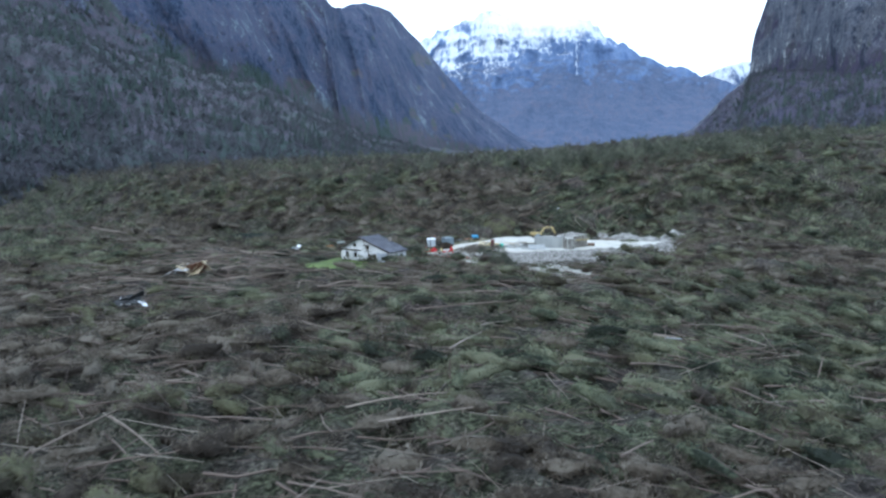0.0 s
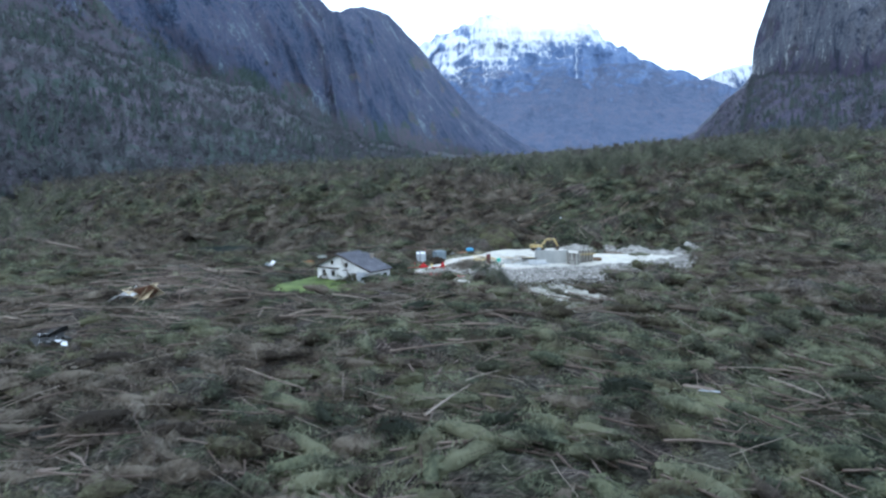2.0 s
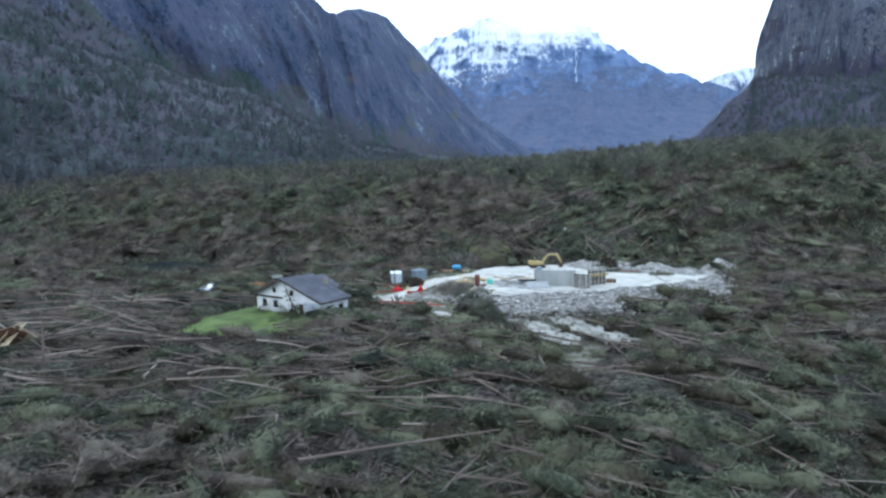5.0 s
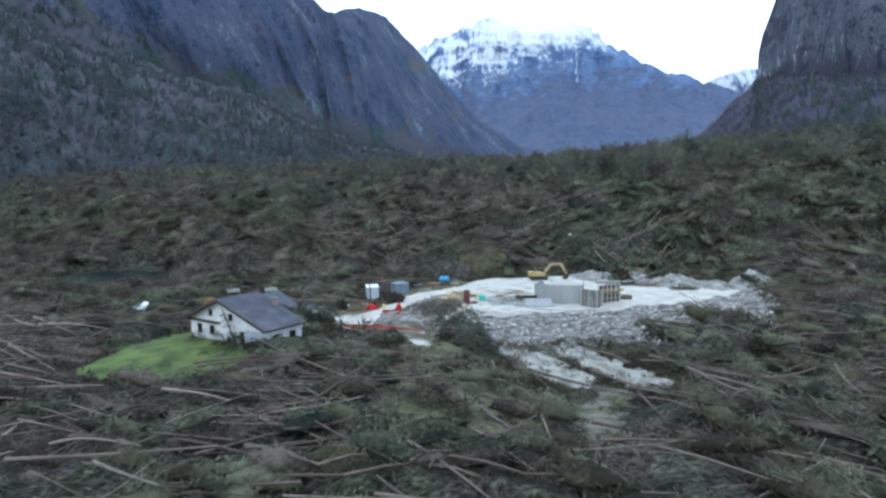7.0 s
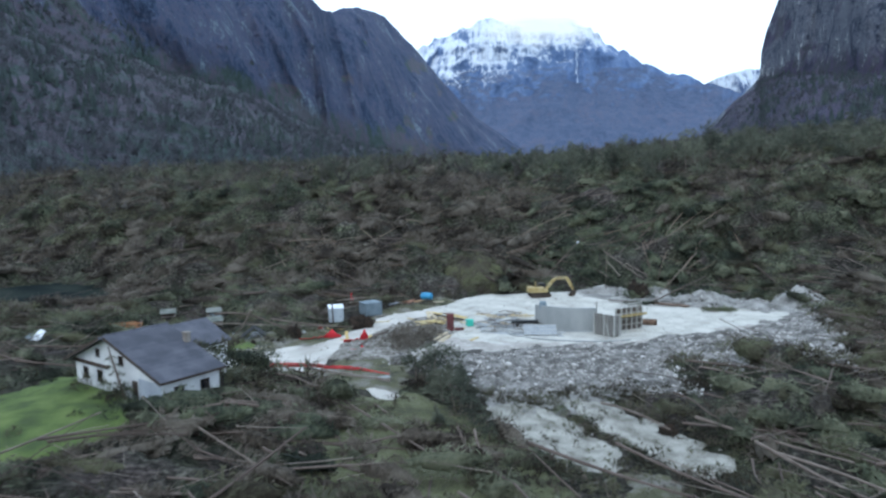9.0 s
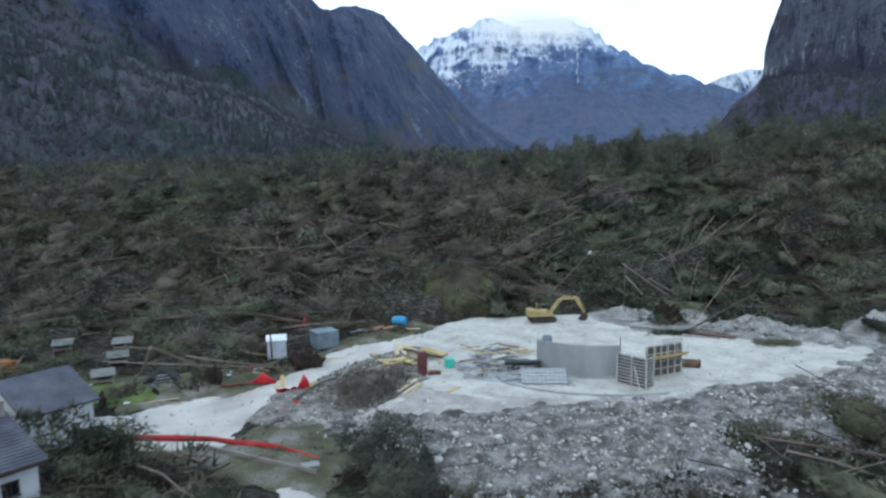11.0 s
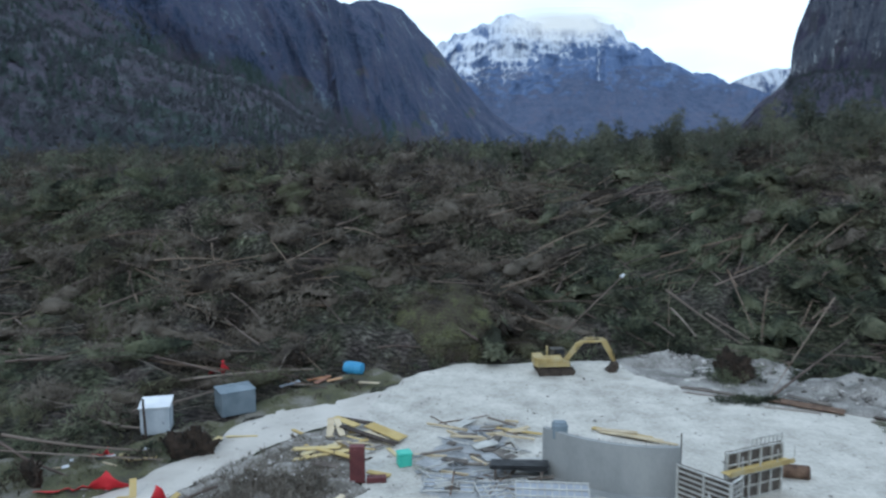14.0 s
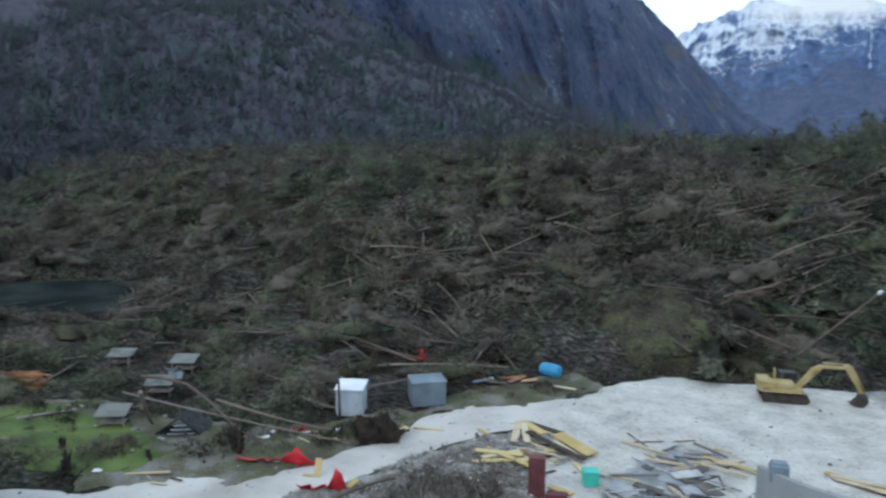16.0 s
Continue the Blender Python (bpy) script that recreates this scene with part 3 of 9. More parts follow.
def draped(name, poly, mat, label, lift=0.07, step=0.4, rag=1.2, rough=0.05, seed=5, scale=2.5):
    """A sheet laid over the ground inside poly; its ragged rim dips under the soil."""
    P = np.array(poly)
    xs, ys = np.arange(P[:, 0].min() - 2, P[:, 0].max() + 2, step), np.arange(P[:, 1].min() - 2, P[:, 1].max() + 2, step)
    X, Y = np.meshgrid(xs, ys)
    D = sdf(X, Y, poly) + rag * 2 * (fbm(X / scale, Y / scale, 4, seed) - 0.5)
    Z = ground_z(X, Y) + lift - np.clip((D + 0.4) * 0.5, 0, 1) * 0.9 + rough * (fbm(X / 0.9, Y / 0.9, 3, seed + 3) - 0.5) * 2
    nx = len(xs)
    i, j = np.meshgrid(np.arange(len(ys) - 1), np.arange(nx - 1), indexing="ij")
    F = np.stack([i * nx + j, i * nx + j + 1, (i + 1) * nx + j + 1, (i + 1) * nx + j], -1).reshape(-1, 4)
    keep = (D.ravel()[F] < 1.6).any(1)
    F = F[keep]
    used, inv = np.unique(F, return_inverse=True)
    V = np.stack([X.ravel(), Y.ravel(), Z.ravel()], 1)[used]
    return tagged(new(name, np_mesh(name, V, inv.reshape(-1, 4), mat, True)), label, name.replace("_", " "), kind="structure")


draped("gravel_yard", YARD, M_GRAVEL, "pale levelled gravel of the building yard", 0.12)
draped("gravel_lane", LANE, M_LANE, "pale gravel lane leading to the yard", 0.10, seed=9)
draped("gravel_spur", SPUR, M_LANE, "narrow gravel track beside the house", 0.08, seed=12)
draped("rubble_bank", BANK, M_RUBBLE, "grey bank of tipped rubble below the yard", 0.36, 0.35, 3.0, 0.4, 14)
draped("gravel_tongue", TONGUE_A, M_TONGUE, "tongue of washed-out pale gravel", 0.22, 0.3, 1.7, 0.14, 17, 1.9)
draped("gravel_tongue", TONGUE_B, M_TONGUE, "tongue of washed-out pale gravel", 0.22, 0.3, 1.7, 0.14, 19, 1.9)
draped("gravel_fan", FAN, M_WASH, "grey stony ground between the bank and the gravel tongues", 0.1, 0.35, 1.6, 0.3, 20, 2.2)
draped("gravel_wash", WASH, M_SOIL, "thin wash of grey gravel running out below the tongues", 0.12, 0.3, 5.0, 0.12, 21, 2.2)
draped("grassy_slope", GLADE, M_GLADE, "open grassy slope among the fallen trees", 0.3, 0.4, 2.6, 0.25, 25)
draped("grassy_hollow", HOLLOW, M_GLADE, "yellow-green grassy hollow among the fallen trees", 0.3, 0.4, 2.6, 0.25, 26)
draped("lawn", LAWN, M_LAWN, "mown green lawn beside the white house", 0.12, 0.35, 1.6, 0.05, 23)
M_WET = material("wet_footing", [(0.16, 0.17, 0.175), (0.24, 0.25, 0.255), (0.34, 0.35, 0.35)], 0.7, 10, 0.5, bump=0.5, bump_scale=6, fine=0.5, low=0.3, high=0.7)
M_APRON = material("stony_apron", [(0.22, 0.202, 0.182), (0.315, 0.292, 0.268), (0.41, 0.388, 0.36)], 0.6, 12, 0.95, bump=1.0, bump_scale=6, fine=0.8, low=0.25, high=0.72)
draped("wet_footing", [(18.4, 204.5), (24, 201.6), (30, 201), (31, 203.5), (27, 206.5), (25, 210), (26, 216.5), (21, 217), (18.6, 211)], M_WET, "wet grey footing strewn with formwork beside the tank", 0.17, 0.35, 1.4, 0.06, 45)
draped("stony_apron", [(8, 191), (15, 191.6), (25, 193.5), (34, 194.5), (43, 197), (51, 200), (60, 204.5), (58, 207), (50, 202), (44, 199.8), (39, 198), (34, 197.4), (27, 198.2), (18, 200.2), (14, 203), (12, 199)], M_APRON, "grey stony apron along the edge of the yard", 0.17, 0.4, 2.4, 0.1, 47)
draped("stony_apron", [(52, 226), (58, 226), (70, 222), (70, 213), (63, 213), (61, 217), (55, 219)], M_WASH, "grey stony ground round the gravel heaps", 0.17, 0.4, 2.4, 0.1, 49)
M_POND = material("dark_pond", [(0.009, 0.013, 0.013), (0.015, 0.020, 0.019), (0.026, 0.032, 0.027)], 0.12, 6, 0.95, bump=0.1, bump_scale=3, fine=0.3, specular=0.02)
draped("dark_pond", POND, M_POND, "dark teal pond among the fallen trees", 0.12, 0.7, 2.0, 0.02, 51)
draped("stony_apron", [(36, 233), (40, 235.4), (46, 235.6), (51, 229), (58, 226), (55, 219.5), (49, 220.8), (44, 224), (40, 228.8)], M_WASH, "grey stony ground along the foot of the hill", 0.17, 0.4, 2.0, 0.12, 53)
MEADOW = [(-34, 204), (-31, 210), (-26, 210.5), (-21, 209), (-15, 207.5), (-12, 205), (-14, 202), (-20, 201), (-28, 202)]
draped("meadow_patch", MEADOW, M_LAWN, "bright green grass of the clearing, littered with debris", 0.22, 0.35, 2.4, 0.08, 29)
draped("camp_clearing", CAMP, M_SOIL, "trampled grassy clearing strewn with debris", 0.14, 0.4, 2.0, 0.1, 27)

draped("verge_patch", VERGE, M_SOIL, "grassy stony verge between the lane and the house", 0.16, 0.4, 2.2, 0.12, 35)
draped("spoil_patch", SPOIL, M_EARTH, "grey-brown spoil of soil and stones beside the yard", 0.3, 0.35, 1.4, 0.25, 33)

# ---- mountains ----
EYE_MID = (10.4, 79.9, 23.3)


def interp_rows(rows, n):
    R = np.array(rows, float)
    d = np.concatenate([[0], np.cumsum(np.hypot(np.diff(R[:, 0]) * 3, np.diff(R[:, 1]) * 3) + 0.02)])
    t = np.linspace(0, d[-1], n)
    return np.stack([np.interp(t, d, R[:, k]) for k in range(R.shape[1])], 1)


def mountain(name, rows, mat, label, n=260, k=110, bulge=2.0, rise=1.25, rough=0.12, crag=0.02, seed=1, feature=160.0, slant=0.0, jag=0.035):
    """rows: bearing and steepness of the crest as seen from the valley, its distance, the foot's distance and steepness."""
    R = interp_rows(rows, n)
    az, el, far, near, foot = R.T
    C = np.stack([EYE_MID[0] + az * far, EYE_MID[1] + far, EYE_MID[2] + el * far], 1)
    B = np.stack([EYE_MID[0] + az * near, EYE_MID[1] + near, EYE_MID[2] + foot * near], 1)
    # the foot starts under the soil
    B[:, 2] = np.minimum(B[:, 2], ground_z(np.clip(B[:, 0], -420, 420), np.clip(B[:, 1], -200, 700)) - 4)
    v = np.linspace(0, 1, k)[:, None, None]
    w = 1 - (1 - v) ** bulge
    XY = B[None, :, :2] * (1 - w) + C[None, :, :2] * w
    Z = (B[None, :, 2:] + (C - B)[None, :, 2:] * v ** rise)[..., 0]
    X, Y = XY[..., 0], XY[..., 1]
    H = (C - B)[None, :, 2]
    fade = np.minimum(1, (1 - v[..., 0]) * 9) * np.minimum(1, v[..., 0] * 6 + 0.1)
    # gullies that run down the face, and crags across it
    s = np.cumsum(np.concatenate([[0], np.hypot(*np.diff(C[:, :2], axis=0).T)]))[None, :] + 0 * Z
    g = fbm((s + slant * Z) / feature + 0.9 * fbm(X / 200, Z / 200, 3, seed), Z / (feature * 1.6), 6, seed + 2, True) - 0.6
    c = fbm(s / 60, Z / 45, 5, seed + 9, True) - 0.6
    push = (g * rough * 2.2 * (0.3 + 0.7 * sm(0.3, 0.65, v[..., 0])) + c * crag * 2.0) * H * fade
    D = (B - C)[None, :, :2]
    D = D / np.linalg.norm(D, axis=2, keepdims=True)
    X, Y = X + D[..., 0] * push, Y + D[..., 1] * push
    top = (1 - fade) * (v[..., 0] > 0.5)
    Z = Z + (fbm(s / 45, s * 0 + seed, 5, seed + 5) - 0.5) * jag * H * top + c * 0.03 * H * fade
    # the far side, falling away behind the crest
    X = np.concatenate([X, (X[-1] - D[0, :, 0] * 300)[None]])
    Y = np.concatenate([Y, (Y[-1] - D[0, :, 1] * 300)[None]])
    Z = np.concatenate([Z, (Z[-1] - 0.5 * H[0])[None]])
    V = np.stack([X.ravel(), Y.ravel(), Z.ravel()], 1)
    i, j = np.meshgrid(np.arange(k), np.arange(n - 1), indexing="ij")
    F = np.stack([i * n + j, i * n + j + 1, (i + 1) * n + j + 1, (i + 1) * n + j], -1).reshape(-1, 4)
    return tagged(new(name, np_mesh(name, V, F, mat, True)), label, "mountain", kind="structure"), X[:-1], Y[:-1], Z[:-1]


def massif(name, rows, mat, label, n, k1, k2, seed, rib=60.0, slant=0.0, depth=34.0, bulk=70.0, jag=0.03, knoll=16.0, green=0.56):
    """A cliff above a wooded foot slope. rows: bearing, steepness and distance of the crest; steepness and distance of the cliff's foot; distance and steepness of the slope's foot."""
    R = interp_rows(rows, n)
    az, el, far, el_b, band, near, foot = R.T
    el_b = np.minimum(el_b + 0.02 * (fbm(az * 22, az * 0 + seed, 4, seed + 21) - 0.5) * sm(0.01, 0.05, el_b), el)
    put = lambda d, e: np.stack([EYE_MID[0] + az * d, EYE_MID[1] + d, EYE_MID[2] + e * d], 1)
    C, M, B = put(far, el), put(band, el_b), put(near, foot)
    B[:, 2] = np.minimum(B[:, 2], ground_z(np.clip(B[:, 0], -420, 420), np.clip(B[:, 1], -200, 700)) - 4)
    v1 = (np.linspace(0, 1, k1) ** 1.4)[:, None]
    v2 = (np.arange(1, k2 + 1) / k2)[:, None]
    lower = [B[None, :, i] + (M - B)[None, :, i] * v1 for i in (0, 1)] + [B[None, :, 2] + (M - B)[None, :, 2] * v1 ** 0.8]
    upper = [M[None, :, i] + (C - M)[None, :, i] * v2 ** 1.5 for i in (0, 1)] + [M[None, :, 2] + (C - M)[None, :, 2] * v2]
    X, Y, Z = (np.concatenate([a, b]) for a, b in zip(lower, upper))
    s = np.cumsum(np.concatenate([[0], np.hypot(*np.diff(C[:, :2], axis=0).T)]))[None, :] + 0 * Z
    t = np.concatenate([0 * v1, v2])
    up = np.concatenate([v1, 1 + 0 * v2])
    # buttresses, ribs and ledges on the cliff, knolls and gullies on the slope
    q = s + slant * Z
    warp = 0.7 * fbm(q / (rib * 2), Z / (rib * 2), 3, seed + 4)
    ribs = fbm(q / rib + warp, Z / (rib * 4.5), 6, seed + 2, True) - 0.6
    butt = fbm(q / (rib * 4) + 0.3, Z / (rib * 9), 3, seed + 7) - 0.5
    ledge = fbm(s / (rib * 1.6), Z / (rib * 0.28), 4, seed + 9, True) - 0.6
    crest = np.minimum(1, (1 - t) * 7)
    push = (ribs * depth * 2 + butt * bulk * 2 + ledge * depth * 0.16) * sm(0.0, 0.25, t) * crest
    D = (B - C)[:, :2] / np.linalg.norm((B - C)[:, :2], axis=1, keepdims=True)
    X, Y = X + D[None, :, 0] * push, Y + D[None, :, 1] * push
    soft = sm(0.02, 0.3, up) * (1 - sm(0.0, 0.3, t))
    Z = Z + soft * knoll * ((fbm(X / 90, Y / 90, 4, seed + 11) - 0.5) * 2 + 1.2 * (fbm(q / 70, Y / 240, 4, seed + 13, True) - 0.6))
    Z = Z + (fbm(s / 45, s * 0 + seed, 5, seed + 5) - 0.5) * jag * (C - B)[None, :, 2] * (1 - crest)
    X = np.concatenate([X, (X[-1] - D[:, 0] * 300)[None]])
    Y = np.concatenate([Y, (Y[-1] - D[:, 1] * 300)[None]])
    Z = np.concatenate([Z, (Z[-1] - 0.5 * (C - B)[:, 2])[None]])
    k = k1 + k2
    i, j = np.meshgrid(np.arange(k), np.arange(n - 1), indexing="ij")
    F = np.stack([i * n + j, i * n + j + 1, (i + 1) * n + j + 1, (i + 1) * n + j], -1).reshape(-1, 4)
    me = np_mesh(name, np.stack([X.ravel(), Y.ravel(), Z.ravel()], 1), F, mat, True)
    # scrub climbs ledges and gullies of the cliff
    scrub = sm(green - 0.08, green + 0.08, fbm(q / 110, Z[:-1] / 70, 4, seed + 17))
    cover = np.minimum(1, t * 4) * (1 - 0.85 * scrub)
    me.attributes.new("cover", "FLOAT", "POINT").data.foreach_set("value", np.concatenate([cover, cover[-1:]]).astype(np.float32).ravel())
    return tagged(new(name, me), label, "mountain", kind="structure"), X[:k1 + k2 // 4], Y[:k1 + k2 // 4], Z[:k1 + k2 // 4]


LEFT_ROWS = [(-1.6, 0.6, 700, 0.25, 520, 150, -0.04), (-1.0, 0.55, 950, 0.26, 780, 220, -0.03), (-0.75, 0.50, 1120, 0.245, 900, 280, -0.02), (-0.576, 0.42, 1300, 0.221, 1080, 330, -0.012), (-0.465, 0.37, 1430, 0.165, 1200, 370, -0.006),
             (-0.356, 0.325, 1640, 0.135, 1420, 400, 0.0), (-0.273, 0.285, 1780, 0.105, 1560, 430, 0.0), (-0.215, 0.26, 1880, 0.078, 1660, 480, 0.0), (-0.169, 0.233, 1960, 0.058, 1750, 540, 0.0), (-0.155, 0.2175, 2100, 0.052, 1800, 580, 0.0),
             (-0.147, 0.214, 2250, 0.048, 1830, 600, 0.0), (-0.12, 0.220, 2450, 0.036, 1900, 680, 0.0), (-0.104, 0.2197, 2550, 0.030, 1960, 740, 0.0), (-0.075, 0.209, 2700, 0.022, 2050, 860, 0.0), (-0.066, 0.1995, 2750, 0.020, 2100, 900, 0.0),
             (-0.029, 0.161, 2950, 0.014, 2250, 1150, 0.0), (0.009, 0.1146, 3100, 0.010, 2450, 1500, 0.0), (0.0475, 0.0715, 3200, 0.008, 2700, 1900, 0.0), (0.11, 0.0276, 3250, 0.005, 2900, 2300, 0.0), (0.17, 0.004, 3300, 0.0, 3000, 2500, 0.0)]
RIGHT_ROWS = [(0.30, 0.012, 2900, 0.008, 2600, 2200, 0.004), (0.358, 0.0381, 2600, 0.030, 2400, 1700, 0.002), (0.40, 0.0798, 2350, 0.070, 2250, 1250, 0.0), (0.430, 0.105, 2200, 0.098, 2120, 950, 0.0), (0.4382, 0.1174, 2150, 0.108, 2060, 850, 0.0), (0.439, 0.15, 2100, 0.110, 2030, 800, 0.0),
              (0.444, 0.1741, 2050, 0.112, 1980, 720, 0.0), (0.460, 0.2186, 1950, 0.114, 1880, 620, 0.0), (0.478, 0.25, 1850, 0.114, 1780, 540, 0.0), (0.58, 0.36, 1500, 0.110, 1400, 350, -0.01), (1.0, 0.5, 1000, 0.2, 850, 200, -0.03), (1.6, 0.5, 700, 0.2, 560, 150, -0.04)]
SNOW_ROWS = [(-0.16, 0.08, 4650, 3900, 0.0), (-0.06, 0.13, 4650, 3900, 0.0), (-0.0248, 0.1647, 4650, 3900, 0.0), (0.0183, 0.186, 4650, 3900, 0.0), (0.05, 0.193, 4650, 3850, 0.0), (0.068, 0.2075, 4650, 3800, 0.0), (0.08, 0.202, 4650, 3800, 0.0), (0.10, 0.190, 4650, 3750, 0.0), (0.13, 0.187, 4650, 3750, 0.0), (0.18, 0.194, 4650, 3700, 0.0),
             (0.204, 0.189, 4650, 3700, 0.0), (0.23, 0.168, 4650, 3700, 0.0), (0.2585, 0.1515, 4600, 3700, 0.0), (0.2976, 0.1302, 4600, 3700, 0.0), (0.3681, 0.1112, 4600, 3700, 0.0), (0.41, 0.098, 4600, 3700, 0.0), (0.50, 0.08, 4600, 3700, 0.0)]
PASS_ROWS = [(0.33, 0.09, 4780, 4500, 0.05), (0.37, 0.111, 4780, 4500, 0.05), (0.395, 0.1221, 4780, 4500, 0.05), (0.42, 0.127, 4780, 4500, 0.05), (0.46, 0.13, 4780, 4500, 0.05), (0.56, 0.12, 4780, 4500, 0.05)]
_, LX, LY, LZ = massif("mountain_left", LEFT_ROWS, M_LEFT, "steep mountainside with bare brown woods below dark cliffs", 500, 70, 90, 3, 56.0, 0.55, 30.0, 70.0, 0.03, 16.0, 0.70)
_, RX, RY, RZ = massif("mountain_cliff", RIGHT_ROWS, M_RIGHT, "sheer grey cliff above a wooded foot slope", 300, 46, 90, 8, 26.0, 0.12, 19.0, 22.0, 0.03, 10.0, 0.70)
_, SX, SY, SZ = mountain("mountain_snowy", SNOW_ROWS, M_SNOW, "distant mountain tinted blue for haze, with a snow-dusted rocky top", 340, 130, 1.3, 1.1, 0.085, 0.006, 15, 130.0, 0.0, 0.08)
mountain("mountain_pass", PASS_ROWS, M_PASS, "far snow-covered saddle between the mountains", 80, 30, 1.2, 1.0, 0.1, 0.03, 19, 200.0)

# a thin gully of snow down the far mountain
col = int(np.argmin(np.abs((SX[-1] - EYE_MID[0]) / (SY[-1] - EYE_MID[1]) - 0.187)))
rows_ = [k for k in range(SZ.shape[0]) if 505 < SZ[k, col] < 725]
V, F = [], []
for i, k in enumerate(rows_):
    sway = 4.0 * math.sin(i * 0.45) + 2.0 * math.sin(i * 1.3)
    wide = 2.6 + 1.2 * math.sin(i * 0.8)
    for u in (-wide, wide):
        V.append((SX[k, col] + sway + u, SY[k, col] - 26, SZ[k, col] + 3))
for i in range(len(rows_) - 1):
    F.append((2 * i, 2 * i + 1, 2 * i + 3, 2 * i + 2))
M_GULLY = material("gully_snow", [(0.30, 0.38, 0.50), (0.42, 0.49, 0.59)], 0.03, 6, 0.9, bump=0.2, bump_scale=0.2)
tagged(new("snow_gully", np_mesh("snow_gully", V, F, M_GULLY, True)), "thin white gully of snow on the far mountain", "snow", kind="structure")

# ---- windthrown forest ----
rng = np.random.RandomState(42)


def np_tube(p0, p1, r0, r1, sides=6, segs=5, sag=0.0, seed=0):
    """Tapered trunk as arrays of quads turned into triangles."""
    r = np.random.RandomState(seed)
    p0, p1 = np.array(p0, float), np.array(p1, float)
    d = (p1 - p0) / np.linalg.norm(p1 - p0)
    a = np.cross(d, [0, 0, 1.0] if abs(d[2]) < 0.9 else [1.0, 0, 0])
    a /= np.linalg.norm(a)
    b = np.cross(d, a)
    V, F = [], []
    wob = r.uniform(-1, 1, (segs + 1, 2)) * sag
    for i in range(segs + 1):
        t = i / segs
        c = p0 + (p1 - p0) * t + (a * wob[i, 0] + b * wob[i, 1]) * math.sin(math.pi * t)
        rad = r0 + (r1 - r0) * t
        for k in range(sides):
            q = 2 * math.pi * k / sides
            V.append(c + rad * (a * math.cos(q) + b * math.sin(q)))
    for i in range(segs):
        for k in range(sides):
            u, v = i * sides + k, i * sides + (k + 1) % sides
            F += [(u, v, v + sides), (u, v + sides, u + sides)]
    return np.array(V), np.array(F)


def branch_stubs(length, radius, start, count, seed):
    """Bare side branches as thin three-sided spikes."""
    r = np.random.RandomState(seed)
    V, F = [], []
    for k in range(count):
        t = start + (1 - start) * r.rand()
        a = r.uniform(0, 2 * math.pi)
        d = np.array([0.5, math.cos(a), math.sin(a)])
        L = radius * r.uniform(0.4, 1.0) * (1.2 - t)
        p = np.array([t * length, 0, 0])
        e = p + d * L
        w = 0.035
        n0 = len(V)
        V += [p + np.array([w, 0, w]), p + np.array([-w, w, 0]), p + np.array([0, -w, -w]), e]
        F += [(n0, n0 + 1, n0 + 3), (n0 + 1, n0 + 2, n0 + 3), (n0 + 2, n0, n0 + 3)]
    return np.array(V), np.array(F)


def join(*vf):
    V, F, n = [], [], 0
    for v, f in vf:
        V.append(v)
        F.append(f + n)
        n += len(v)
    return np.concatenate(V), np.concatenate(F)


def crown_mass(x0, x1, width, blades, size, seed, flat=0.85, around=6, along=5, half=False):
    """A soft crown along x: a lumpy body of packed boughs under a coat of needle sprays; half: only the upper side, for heaps."""
    r = np.random.RandomState(seed)
    k0, k1, k2, k3 = r.uniform(0, 6.28, 4)

    def skin(u, a, grow=1.0):
        prof = np.sin(np.pi * (0.06 + 0.9 * u)) ** 0.6 * (1.12 - 0.42 * u)
        lump = 1 + 0.17 * np.sin(2 * a + 5.5 * u + k0) + 0.15 * np.sin(3 * a - 9 * u + k1) + 0.12 * np.sin(12.5 * u + k2) + 0.08 * np.sin(5 * a + 4 * u + k3)
        w = width * 0.5 * prof * lump * grow
        return np.stack([x0 + (x1 - x0) * u + 0 * a, w * np.sin(a), w * np.cos(a) * flat], -1)
    lim = 1.75 if half else math.pi
    u, a = np.meshgrid(np.linspace(0, 1, along + 1), np.linspace(-lim, lim, around + 1), indexing="ij")
    V = skin(u, a, 0.62).reshape(-1, 3)
    V = V + r.normal(0, 0.05 * width, V.shape) * (1, 0.6, 0.6)
    i, j = (q.ravel() for q in np.meshgrid(np.arange(along), np.arange(around), indexing="ij"))
    m = around + 1
    p = i * m + j
    F = np.concatenate([np.stack([p, p + m, p + m + 1], 1), np.stack([p, p + m + 1, p + 1], 1)])
    u, a = r.uniform(0.0, 1.0, blades), r.uniform(-lim, lim, blades)
    at = skin(u, a, r.uniform(0.66, 1.06, blades))
    nrm = np.stack([0.25 + 0 * a, np.sin(a), np.cos(a) / flat], 1)
    nrm /= np.linalg.norm(nrm, axis=1, keepdims=True)
    # sprays lie over one another like shingles, tips lifted and drawn towards the crown's end
    d = np.cross(nrm, r.normal(0, 1, (blades, 3)))
    d /= np.linalg.norm(d, axis=1, keepdims=True)
    d = d + nrm * r.uniform(0.05, 0.75, (blades, 1)) + np.array([0.35, 0, -0.1])
    d /= np.linalg.norm(d, axis=1, keepdims=True)
    side = np.cross(d, nrm + r.normal(0, 0.35, (blades, 3)))
    side /= np.linalg.norm(side, axis=1, keepdims=True)
    L, W = size * r.uniform(0.5, 1.3, (blades, 1)), size * r.uniform(0.16, 0.38, (blades, 1))
    T = np.stack([at - side * W / 2 - d * L * 0.3, at + side * W / 2 - d * L * 0.3, at + d * L * 0.7], 1).reshape(-1, 3)
    return np.concatenate([V, T]), np.concatenate([F, np.arange(3 * blades).reshape(-1, 3) + len(V)])


